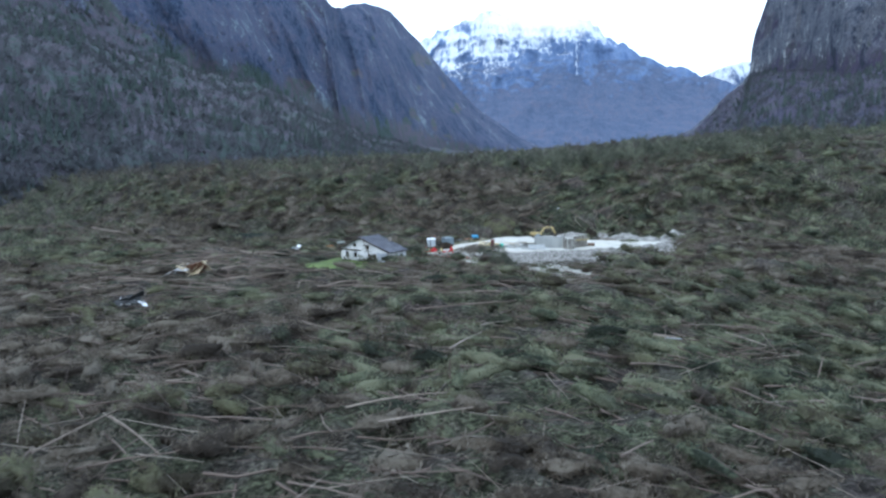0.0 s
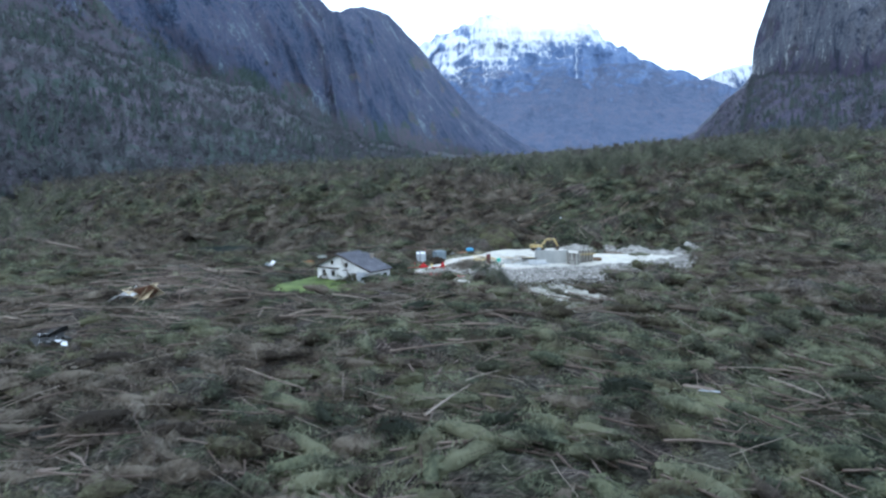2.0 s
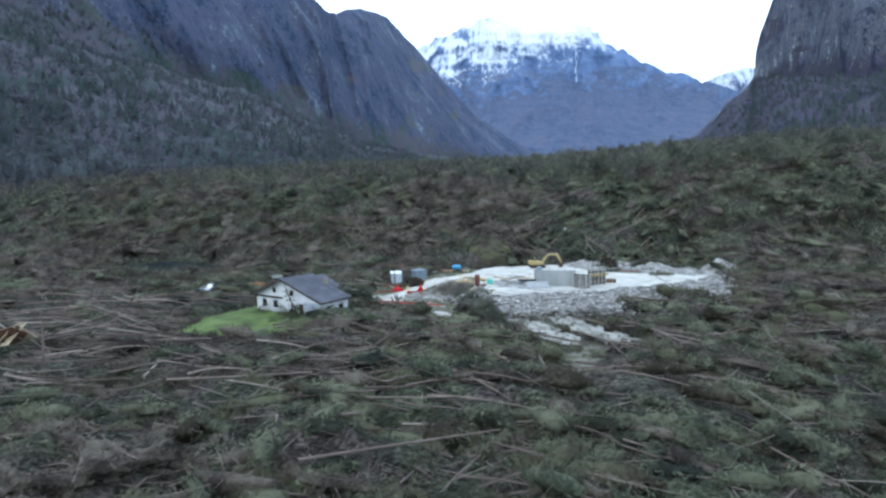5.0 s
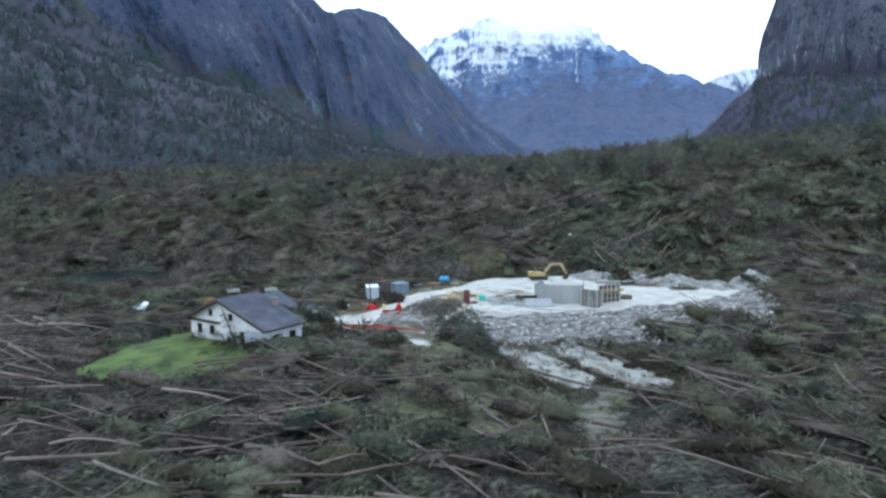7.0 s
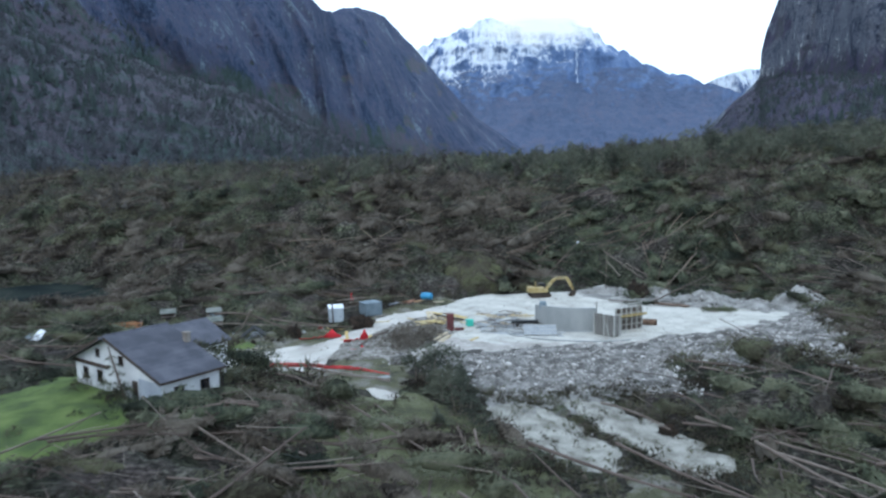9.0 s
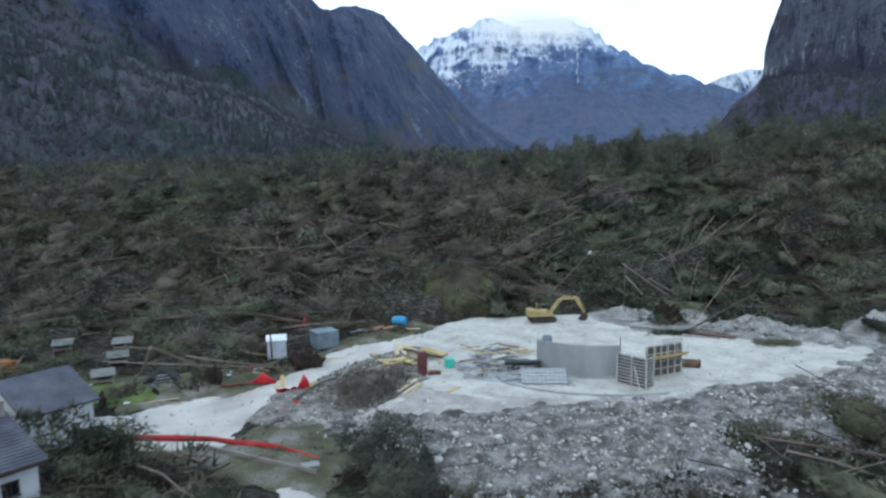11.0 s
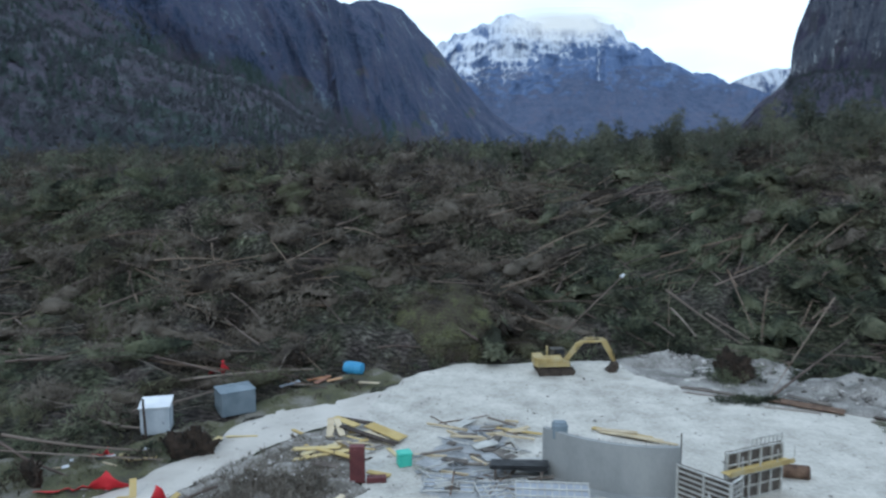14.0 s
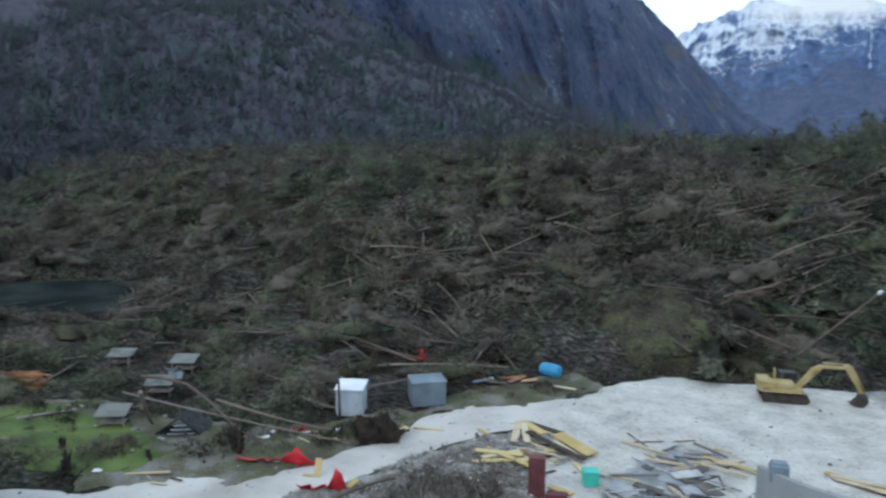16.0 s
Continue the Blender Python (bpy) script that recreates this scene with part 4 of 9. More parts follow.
PROTO = []
for s in range(12):
    r = np.random.RandomState(100 + s)
    L = r.uniform(11, 19)
    trunk = join(np_tube((0, 0, 0), (L, 0, 0), r.uniform(0.09, 0.165), 0.025, 5, 4, 0.4, s), branch_stubs(L, 2.2, 0.2, 8, s))
    kind = s % 5
    begin = (0.58, 0.55, 0.66, 0.60, 0.70)[kind]
    crown = crown_mass(L * begin, L * 1.04, r.uniform(2.5, 3.6), 140, 0.8, 200 + s, 0.9, 6, 4)
    PROTO.append((L, trunk, crown))


def turns(yaw, pitch, roll):
    cy, sy, cp, sp, cr, sr = np.cos(yaw), np.sin(yaw), np.cos(pitch), np.sin(pitch), np.cos(roll), np.sin(roll)
    M = np.empty((len(yaw), 3, 3))
    M[:, 0, 0], M[:, 0, 1], M[:, 0, 2] = cy * cp, cy * sp * sr - sy * cr, cy * sp * cr + sy * sr
    M[:, 1, 0], M[:, 1, 1], M[:, 1, 2] = sy * cp, sy * sp * sr + cy * cr, sy * sp * cr - cy * sr
    M[:, 2, 0], M[:, 2, 1], M[:, 2, 2] = -sp, cp * sr, cp * cr
    return M


def scatter(name, shapes, which, at, rot, scale, mat, label, category, smooth=True):
    """One mesh of many placed shapes."""
    V, F, n = [], [], 0
    for k, (v, f) in enumerate(shapes):
        sel = np.nonzero(which == k)[0]
        if not len(sel):
            continue
        q = np.einsum("nij,vj->nvi", rot[sel], v) * scale[sel][:, None, None] + at[sel][:, None, :]
        V.append(q.reshape(-1, 3))
        F.append((f[None] + (np.arange(len(sel)) * len(v))[:, None, None]).reshape(-1, 3) + n)
        n += len(sel) * len(v)
    return tagged(new(name, np_mesh(name, np.concatenate(V), np.concatenate(F), mat, smooth)), label, category, kind="stuff")


def in_view(x, y, margin=12.0):
    """The fan of valley that opens ahead of the walk."""
    return (np.abs(x - 8) < 0.72 * (y + 0) + margin) & (y > 40)


def sow(n, x0, x1, y0, y1, gap):
    x, y = rng.uniform(x0, x1, n), rng.uniform(y0, y1, n)
    ok = in_view(x, y) & (open_ground(x, y) > gap)
    return x[ok], y[ok]


def fall_yaw(x, y, r):
    """Most stems were thrown one way; on the hill they lie more crosswise."""
    a = np.radians(-16 - 42 * np.clip(x / 40, -0.35, 1) * sm(95, 140, y)) + r.normal(0, 0.5, len(x)) + r.normal(0, 0.5, len(x)) * (y < 110)
    a = np.where(y > 240, np.radians(24) + r.normal(0, 0.8, len(x)), a)
    return np.where(r.rand(len(x)) < 0.2, a + math.pi, a)


def tone(x, y, seed):
    """Low: living green; high: leafless brown. Green on the near eastern side, brown where the crowns were stripped."""
    t = fbm(x / 26, y / 26, 3, seed) * 1.5
    t = t - 0.16 * sm(2, 26, x) * (1 - sm(105, 140, y)) + 0.24 * sm(8, -22, x) * (1 - sm(150, 180, y))
    t = t + 0.22 * np.exp(-((x - 6) / 9) ** 2 - ((y - 97) / 13) ** 2) + 0.16 * sm(20, -5, x) * np.exp(-((y - 250) / 12) ** 2)
    t = t + 0.01 + 0.05 * sm(200, 170, y) - 0.12 * sm(35, 60, x) * sm(200, 240, y) + 0.15 * sm(30, 5, x) * sm(228, 242, y)
    return t + 0.12 * np.exp(-((x - 12) / 14) ** 2 - ((y - 155) / 22) ** 2)


# stems near the walk, laid as separate things
def laid(n, x0, x1, y0, y1, gap):
    x, y = sow(n, x0, x1, y0, y1, gap)
    yaw = fall_yaw(x, y, rng)
    which = rng.randint(0, len(PROTO), len(x))
    L = np.array([p[0] for p in PROTO])[which]
    ux, uy = np.cos(yaw), np.sin(yaw)
    # drop those whose tip would reach cleared ground
    ok = np.ones(len(x), bool)
    for f in (0.3, 0.5, 0.7, 0.88, 1.0):
        ok &= open_ground(x + ux * L * f, y + uy * L * f) > (1.3 if f < 0.95 else 0.4)
    x, y, yaw, which, L, ux, uy = (v[ok] for v in (x, y, yaw, which, L, ux, uy))
    za, zb = ground_z(x, y), ground_z(x + ux * L, y + uy * L)
    zm = ground_z(x + ux * L / 2, y + uy * L / 2)
    lift = rng.uniform(0.15, 1.5, len(x)) * rng.uniform(0.3, 1, len(x))
    pitch = -np.arctan2(zb - za, L) + rng.normal(0, 0.05, len(x))
    at = np.stack([x, y, np.maximum(za, zm - (zb - za) / 2) + lift + 0.75 * heap(x + ux * L / 2, y + uy * L / 2)], 1)
    return at, yaw, pitch, which


at, yaw, pitch, which = laid(2600, -120, 105, 44, 240, 0.6)
roll = rng.uniform(0, 6.28, len(at))
near = np.nonzero((np.abs(at[:, 0] - 8) < 34) & (at[:, 1] > 60) & (at[:, 1] < 190))[0][:250]
far_mask = np.ones(len(at), bool)
far_mask[near] = False
LEAF = (M_NEEDLE, M_OLIVE, M_SPRUCE, M_NEEDLE)
tree_kinds = []
for k, (L, trunk, crown) in enumerate(PROTO):
    t = thing("fallen_tree", pose(0, 0, -400 - 10 * k), "windthrown tree lying with bare trunk and olive-brown crown" if k % 4 == 1 else "windthrown conifer lying with bare trunk and dull green crown", "fallen tree", "windthrown trees")
    for nm, (v, f), mt in (("trunk", trunk, M_BARK), ("crown", crown, LEAF[k % 4])):
        o = new(nm, np_mesh(nm, v, f, mt, True))
        o.parent = t
    tree_kinds.append(t)
seen = set()
for i in near:
    m = Matrix.Translation(at[i]) @ Euler((0, 0, yaw[i])).to_matrix().to_4x4() @ Euler((0, pitch[i], 0)).to_matrix().to_4x4() @ Euler((roll[i], 0, 0)).to_matrix().to_4x4()
    t = tree_kinds[which[i]]
    if which[i] not in seen:
        seen.add(which[i])
        t.matrix_basis = m
    else:
        copy_thing(t, m)
hat, hyaw, hpitch, hwhich = laid(950, -170, 160, 236, 340, 0.8)
hroll = rng.uniform(0, 6.28, len(hat))
A2 = np.concatenate([at[far_mask], hat])
W2 = np.concatenate([which[far_mask], hwhich])
R2 = turns(np.concatenate([yaw[far_mask], hyaw]), np.concatenate([pitch[far_mask], hpitch]), np.concatenate([roll[far_mask], hroll]))
S2 = rng.uniform(0.75, 1.1, len(A2))
scatter("fallen_trunks", [p[1] for p in PROTO], W2, A2, R2, S2, M_BARK, "thicket of windthrown bare trunks across the valley floor", "fallen trees")
bared = (A2[:, 0] > -82) & (A2[:, 0] < -36) & (A2[:, 1] > 130) & (A2[:, 1] < 200) & (np.arange(len(W2)) % 4 > 0)
sort = tone(A2[:, 0], A2[:, 1], 33) + rng.normal(0, 0.1, len(A2))
for lo, hi, mt, lb in ((-9, 0.58, M_SPRUCE, "dark green crowns of windthrown spruces piled together"), (0.58, 0.76, M_NEEDLE, "grey-green crowns of windthrown pines piled together"), (0.76, 0.88, M_OLIVE, "olive-brown crowns of windthrown trees piled together"), (0.88, 9, M_TWIG, "leafless brown crowns of windthrown trees piled together")):
    pick = (sort > lo) & (sort <= hi) & ~bared
    scatter("fallen_crowns", [p[2] for p in PROTO], W2[pick], A2[pick], R2[pick], S2[pick], mt, lb, "fallen trees")

# boughs and broken tops heaped between the stems: soft drooping clumps
def clump(n, rx, ry, h, size, seed, comb=0.3):
    """Boughs that cover a low dome and droop over its sides."""
    r = np.random.RandomState(seed)
    a, t = r.uniform(0, 2 * math.pi, n), np.sqrt(r.rand(n)) * 0.98
    lump = 1 + 0.35 * np.sin(a * 3 + r.uniform(0, 6)) * t
    p = np.stack([rx * t * np.cos(a) * lump, ry * t * np.sin(a) * lump, h * (1 - t ** 2) * r.uniform(0.75, 1.15, n)], 1)
    nrm = np.stack([np.cos(a) * t / rx, np.sin(a) * t / ry, (1 - t) / h + 0.15], 1)
    nrm /= np.linalg.norm(nrm, axis=1, keepdims=True)
    d = nrm * (1.1 - 0.9 * comb) + np.stack([comb + 0 * a, 0 * a, -0.05 + 0 * a], 1) + r.normal(0, 0.5, (n, 3))
    d /= np.linalg.norm(d, axis=1, keepdims=True)
    side = np.cross(d, nrm + r.normal(0, 0.5, (n, 3)))
    side /= np.linalg.norm(side, axis=1, keepdims=True)
    L = size * r.uniform(0.5, 1.35, (n, 1))
    W = size * r.uniform(0.10, 0.22, (n, 1))
    V = np.stack([p - side * W / 2 - d * L * 0.3, p + side * W / 2 - d * L * 0.3, p + d * L * 0.7], 1).reshape(-1, 3)
    F = np.arange(3 * n).reshape(-1, 3)
    return V, F


SIZES = [(100, 1.9, 1.6, 1.4, 0.9), (126, 2.3, 1.9, 1.7, 1.0), (72, 1.5, 1.3, 1.2, 0.8), (104, 2.4, 1.5, 1.2, 0.95), (90, 1.8, 1.7, 1.9, 0.9), (80, 1.9, 1.3, 1.0, 0.9)]
BRUSH = [clump(27, 1.3, 1.0, 0.9, 0.95, 300 + k, 0.25) for k in range(6)]
CLUMPS = [clump(n, rx, ry, h, sz, 310 + k) for k, (n, rx, ry, h, sz) in enumerate(SIZES)]
# finer boughs near the walk, fewer and longer ones on the hill
FINE = [clump(int(n * 1.75), rx, ry, h, sz * 0.66, 350 + k) for k, (n, rx, ry, h, sz) in enumerate(SIZES)]
HILL = [clump(int(n * 0.95), rx, ry, h, sz * 0.86, 370 + k) for k, (n, rx, ry, h, sz) in enumerate(SIZES)]
# broken crowns piled in soft mounds
MOUND = [crown_mass(-a / 2, a / 2, b, int(n * 1.35), 0.8, 320 + k, h, 7, 5, True) for k, (a, b, h, n) in enumerate([(4.6, 3.6, 1.0, 105), (5.6, 3.2, 0.95, 110), (4.0, 3.8, 1.15, 105), (3.3, 3.1, 1.25, 90), (5.0, 2.9, 0.95, 90), (7.4, 3.3, 0.85, 120)])]
mx, my = sow(4300, -135, 130, 44, 350, 2.6)
ex, ey = sow(1100, -135, 130, 240, 330, 2.6)
mx, my = np.concatenate([mx, ex]), np.concatenate([my, ey])
keep = (fbm(mx / 8, my / 6, 3, 36) > 0.42) & ~((mx > -82) & (mx < -33) & (my > 130) & (my < 200)) & ((np.minimum(sdf(mx, my, GLADE), sdf(mx, my, HOLLOW)) > 0) | (rng.rand(len(mx)) < 0.6))
mx, my = mx[keep], my[keep]
nm_ = len(mx)
mrot = turns(fall_yaw(mx, my, rng), rng.normal(0, 0.10, nm_), rng.normal(0, 0.15, nm_))
mat_ = np.stack([mx, my, ground_z(mx, my) + 0.8 * heap(mx, my) - 0.15], 1)
ms = rng.uniform(0.55, 1.2, nm_) * (1 + 0.4 * (my > 238))
mw = rng.randint(0, 6, nm_)
sort = tone(mx, my, 33) + rng.normal(0, 0.09, nm_)
for lo, hi, mt, lb in ((-9, 0.60, M_SPRUCE, "dark green spruce crowns piled in mounds"), (0.60, 0.79, M_NEEDLE, "grey-green pine crowns piled in mounds"), (0.79, 0.90, M_OLIVE, "olive-brown crowns piled in mounds"), (0.90, 9, M_TWIG, "leafless brown crowns piled in mounds")):
    pick = (sort > lo) & (sort <= hi)
    scatter("crown_heaps", MOUND, mw[pick], mat_[pick], mrot[pick], ms[pick], mt, lb, "fallen trees")

bx, by = sow(5600, -130, 125, 44, 345, 1.5)
keep = fbm(bx / 9, by / 7, 3, 35) > np.where(by < 200, 0.40, 0.37)
# the combed swathe lies open to the soil
keep &= ~((bx > -82) & (bx < -33) & (by > 130) & (by < 200) & (rng.rand(len(bx)) < 0.62))
bx, by = bx[keep], by[keep]
nb = len(bx)
bw = rng.randint(0, 6, nb)
brot = turns(fall_yaw(bx, by, rng), rng.normal(0, 0.12, nb), rng.normal(0, 0.12, nb))
bat = np.stack([bx, by, ground_z(bx, by) + 0.85 * heap(bx, by) - 0.1], 1)
bs_ = rng.uniform(0.6, 1.25, nb) * (1 + 0.5 * (by > 240))
sort = tone(bx, by, 33) + rng.normal(0, 0.12, nb) + 0.06 * (by < 205)
for lo, hi, mt, nm, lb in ((-9, 0.58, M_SPRUCE, "dark_boughs", "dark green spruce boughs heaped over the ground"), (0.58, 0.74, M_NEEDLE, "grey_boughs", "grey-green pine boughs heaped over the ground"), (0.74, 0.86, M_OLIVE, "olive_boughs", "olive-brown boughs heaped over the ground"), (0.86, 9, M_TWIG, "torn_brush", "brown leafless brush heaped over the ground")):
    pick = (sort > lo) & (sort <= hi)
    scatter(nm, FINE + CLUMPS + HILL, (bw + 6 * (by > 172) + 6 * (by > 238))[pick], bat[pick], brot[pick], bs_[pick], mt, lb, "brush")


# low boughs along the edges of the cleared ground
bx, by = rng.uniform(-45, 80, 9000), rng.uniform(150, 262, 9000)
d = open_ground(bx, by)
ok = (d > 0.25) & (d < 3.4) & in_view(bx, by)
bx, by = bx[ok][:1300], by[ok][:1300]
nb = len(bx)
brot = turns(rng.uniform(0, 6.28, nb), rng.normal(0, 0.15, nb), rng.normal(0, 0.15, nb))
bat = np.stack([bx, by, ground_z(bx, by) + 0.8 * heap(bx, by) - 0.05], 1)
sort = tone(bx, by, 33) + rng.normal(0, 0.14, nb)
for lo, hi, mt, nm, lb in ((-9, 0.66, M_SPRUCE, "dark_boughs", "low green boughs along the cleared ground"), (0.66, 0.86, M_OLIVE, "olive_boughs", "low olive boughs along the cleared ground"), (0.86, 9, M_TWIG, "torn_brush", "low brown brush along the cleared ground")):
    pick = (sort > lo) & (sort <= hi)
    scatter(nm, BRUSH, rng.randint(0, 6, int(pick.sum())), bat[pick], brot[pick], rng.uniform(0.45, 0.95, int(pick.sum())), mt, lb, "brush")


# coarser clumps farther off, to the sides and on the plateau
FAR = [clump(26, rx, ry, h, 1.5, 330 + k) for k, (rx, ry, h) in enumerate([(2.4, 1.6, 1.5), (3.0, 1.8, 1.8), (2.0, 1.6, 2.2), (3.2, 1.6, 1.3)])]
fx, fy = rng.uniform(-300, 270, 9000), rng.uniform(110, 460, 9000)
ok = (np.abs(fx - 8) < 0.72 * fy + 12) & ((fx < -105) | (fx > 100) | (fy > 325))
fx, fy = fx[ok], fy[ok]
nf = len(fx)
fw = rng.randint(0, 4, nf)
frot = turns(fall_yaw(fx, fy, rng), rng.normal(0, 0.1, nf), rng.normal(0, 0.1, nf))
fat = np.stack([fx, fy, ground_z(fx, fy) + 0.85 * heap(fx, fy) - 0.2], 1)
fs = rng.uniform(0.9, 1.7, nf)
sort = fbm(fx / 40, fy / 40, 3, 37) * 1.6 + rng.normal(0, 0.22, nf)
for lo, hi, mt, nm, lb in ((-9, 0.72, M_SPRUCE, "dark_boughs", "distant dark green boughs covering the ground"), (0.72, 0.92, M_NEEDLE, "grey_boughs", "distant grey-green boughs covering the ground"), (0.92, 9, M_TWIG, "torn_brush", "distant brown brush covering the ground")):
    pick = (sort > lo) & (sort <= hi)
    scatter(nm, FAR, fw[pick], fat[pick], frot[pick], fs[pick], mt, lb, "brush")


# standing woods on the plateau and the lower mountain slopes
def conifer(h, radius, tiers, seed, dense=5):
    """A standing spruce: stem and drooping tiers of boughs."""
    r = np.random.RandomState(seed)
    stem = np_tube((0, 0, 0), (0, 0, h), 0.16 + 0.008 * h, 0.02, 5, 3, 0.05, seed)
    V, F = [], []
    for i in range(tiers):
        t = 0.22 + 0.78 * (i + r.uniform(-0.3, 0.3)) / tiers
        z, rad = h * t, radius * (1.08 - t) * r.uniform(0.7, 1.15)
        for k in range(dense):
            a = r.uniform(0, 6.28)
            d = np.array([math.cos(a), math.sin(a), -0.28 + r.normal(0, 0.12)])
            s = np.array([-math.sin(a), math.cos(a), r.normal(0, 0.3)]) * rad * r.uniform(0.16, 0.36)
            L = rad * r.uniform(0.6, 1.1)
            p = np.array([0, 0, z])
            n0 = len(V)
            V += [p + d * L * 0.1, p + d * L * 0.6 + s, p + d * L, p + d * L * 0.6 - s]
            F += [(n0, n0 + 1, n0 + 2), (n0, n0 + 2, n0 + 3)]
    return stem, (np.array(V), np.array(F))


# the trees still standing along the brow of the hill
def pine(h, seed):
    """A round-topped pine: bare lower stem, crown of a few uneven tufts."""
    r = np.random.RandomState(seed)
    bits = []
    for k in range(6):
        c = np.array([r.normal(0, h * 0.09), r.normal(0, h * 0.09), h * (0.52 + 0.08 * k)])
        rad = h * (0.21 - 0.016 * k) * r.uniform(0.8, 1.15)
        n = 72
        d = r.normal(0, 1, (n, 3)) + (0, 0, 0.25)
        d /= np.linalg.norm(d, axis=1, keepdims=True)
        p = c + d * rad * r.uniform(0.35, 0.85, (n, 1)) * (1, 1, 0.75)
        e = d * 0.7 + r.normal(0, 0.5, (n, 3))
        e /= np.linalg.norm(e, axis=1, keepdims=True)
        s = np.cross(e, r.normal(0, 1, (n, 3)))
        s /= np.linalg.norm(s, axis=1, keepdims=True)
        L = rad * r.uniform(0.4, 0.8, (n, 1))
        bits.append((np.stack([p - s * L * 0.09, p + s * L * 0.09, p + e * L], 1).reshape(-1, 3), np.arange(3 * n).reshape(-1, 3)))
    return np_tube((0, 0, 0), (0, 0, h * 0.9), 0.018 * h, 0.03, 5, 3, 0.08, seed), join(*bits)


FULL = [pine(9, 451), pine(11, 452), conifer(8, 2.5, 12, 453, 14), pine(12, 454), pine(8, 455)]
brow = []
while len(brow) < 120:
    x, y = rng.uniform(-60, 160), rng.uniform(276, 345)
    if x < 22 and rng.rand() < 0.7:
        continue
    brow.append((x, y))
kinds = []
for k, (stem, boughs) in enumerate(FULL):
    t = thing("standing_conifer", pose(0, 0, -500 - 10 * k), "dark conifer still standing on the brow of the hill", "conifer tree", "trees still standing")
    for nm, (v, f), mt in (("trunk", stem, M_BARK), ("crown", boughs, M_STAND)):
        new(nm, np_mesh(nm, v, f, mt)).parent = t
    kinds.append(t)
for i, (x, y) in enumerate(brow):
    m = Matrix.Translation((x, y, gz(x, y) - 0.2)) @ pose(0, 0, 0, rng.normal(0, 5), rng.normal(0, 5), rng.uniform(0, 360))
    size = rng.uniform(0.4, 1.0) * (1.0 + 0.15 * (x > 40))
    if i < len(kinds):
        kinds[i].matrix_basis = m
    else:
        copy_thing(kinds[i % 5], m @ Matrix.Diagonal((size * 1.1, size * 1.1, size, 1)))


# the taller pines that stand clear of the brow
for i, (x, y) in enumerate(((40, 297), (46.7, 290), (48.5, 292), (52.5, 296), (58, 293), (60, 296), (63, 297), (68, 290), (70, 293), (76, 288), (84, 292), (92, 286), (100, 290))):
    size = rng.uniform(0.95, 1.3)
    copy_thing(kinds[(0, 1, 3, 1)[i % 4]], Matrix.Translation((x, y, gz(x, y) - 0.2)) @ pose(0, 0, 0, rng.normal(0, 3), rng.normal(0, 3), 70 * i) @ Matrix.Diagonal((size * 0.75, size * 0.75, size, 1)))


def far_conifer(h, radius, seed):
    """A spruce far off: ragged tiers of drooping boughs."""
    r = np.random.RandomState(seed)
    V, F = [], []
    for i in range(5):
        z, rad = h * (0.16 + 0.17 * i), radius * (1.05 - 0.2 * i)
        a0 = r.uniform(0, 6.28)
        for k in range(5):
            a, b = a0 + 1.257 * k, a0 + 1.257 * (k + 0.9)
            n0 = len(V)
            q = r.uniform(0.75, 1.15)
            V += [(0, 0, z + 0.3 * h), (rad * q * math.cos(a), rad * q * math.sin(a), z + r.normal(0, 0.02) * h), (rad * q * math.cos(b), rad * q * math.sin(b), z + r.normal(0, 0.02) * h)]
            F.append((n0, n0 + 1, n0 + 2))
    return np.array(V, float), np.array(F)


def far_bare(h, seed):
    """A leafless tree far off: a stem and a round spray of upswept limbs."""
    r = np.random.RandomState(seed)
    bits = [np_tube((0, 0, 0), (0, 0, h * 0.8), 0.16, 0.05, 3, 1, 0.0, seed)]
    n = 22
    p = np.stack([r.normal(0, 0.09 * h, n), r.normal(0, 0.09 * h, n), r.uniform(0.3, 0.75, n) * h], 1)
    d = np.stack([r.normal(0, 0.55, n), r.normal(0, 0.55, n), r.uniform(0.5, 1.0, n)], 1) * h * 0.26
    w = r.normal(0, 1, (n, 3)) * (0.025 * h, 0.025 * h, 0.01 * h)
    bits.append((np.stack([p - w, p + w, p + d], 1).reshape(-1, 3), np.arange(3 * n).reshape(-1, 3)))
    return join(*bits)


def soft_tree(h, seed):
    """A broad ragged tree some way off: a bare stem under loose uneven tufts."""
    r = np.random.RandomState(seed)
    bits = [np_tube((0, 0, 0), (r.normal(0, 0.04 * h), 0, h * 0.8), 0.016 * h, 0.03, 4, 2, 0.1, seed)]
    for k in range(7):
        c = np.array([r.normal(0, h * 0.11), r.normal(0, h * 0.11), h * (0.34 + 0.085 * k)])
        rad, n = h * (0.19 - 0.016 * k) * r.uniform(0.75, 1.2), 16
        d = r.normal(0, 1, (n, 3)) + (0, 0, 0.3)
        d /= np.linalg.norm(d, axis=1, keepdims=True)
        p = c + d * rad * r.uniform(0.2, 0.7, (n, 1))
        e = d * 0.6 + r.normal(0, 0.5, (n, 3)) + (0, 0, 0.15)
        side = np.cross(e, d + r.normal(0, 0.4, (n, 3)))
        side /= np.linalg.norm(side, axis=1, keepdims=True)
        bits.append((np.stack([p - side * rad * 0.14, p + side * rad * 0.14, p + e * rad * 0.8], 1).reshape(-1, 3), np.arange(3 * n).reshape(-1, 3)))
    return join(*bits)


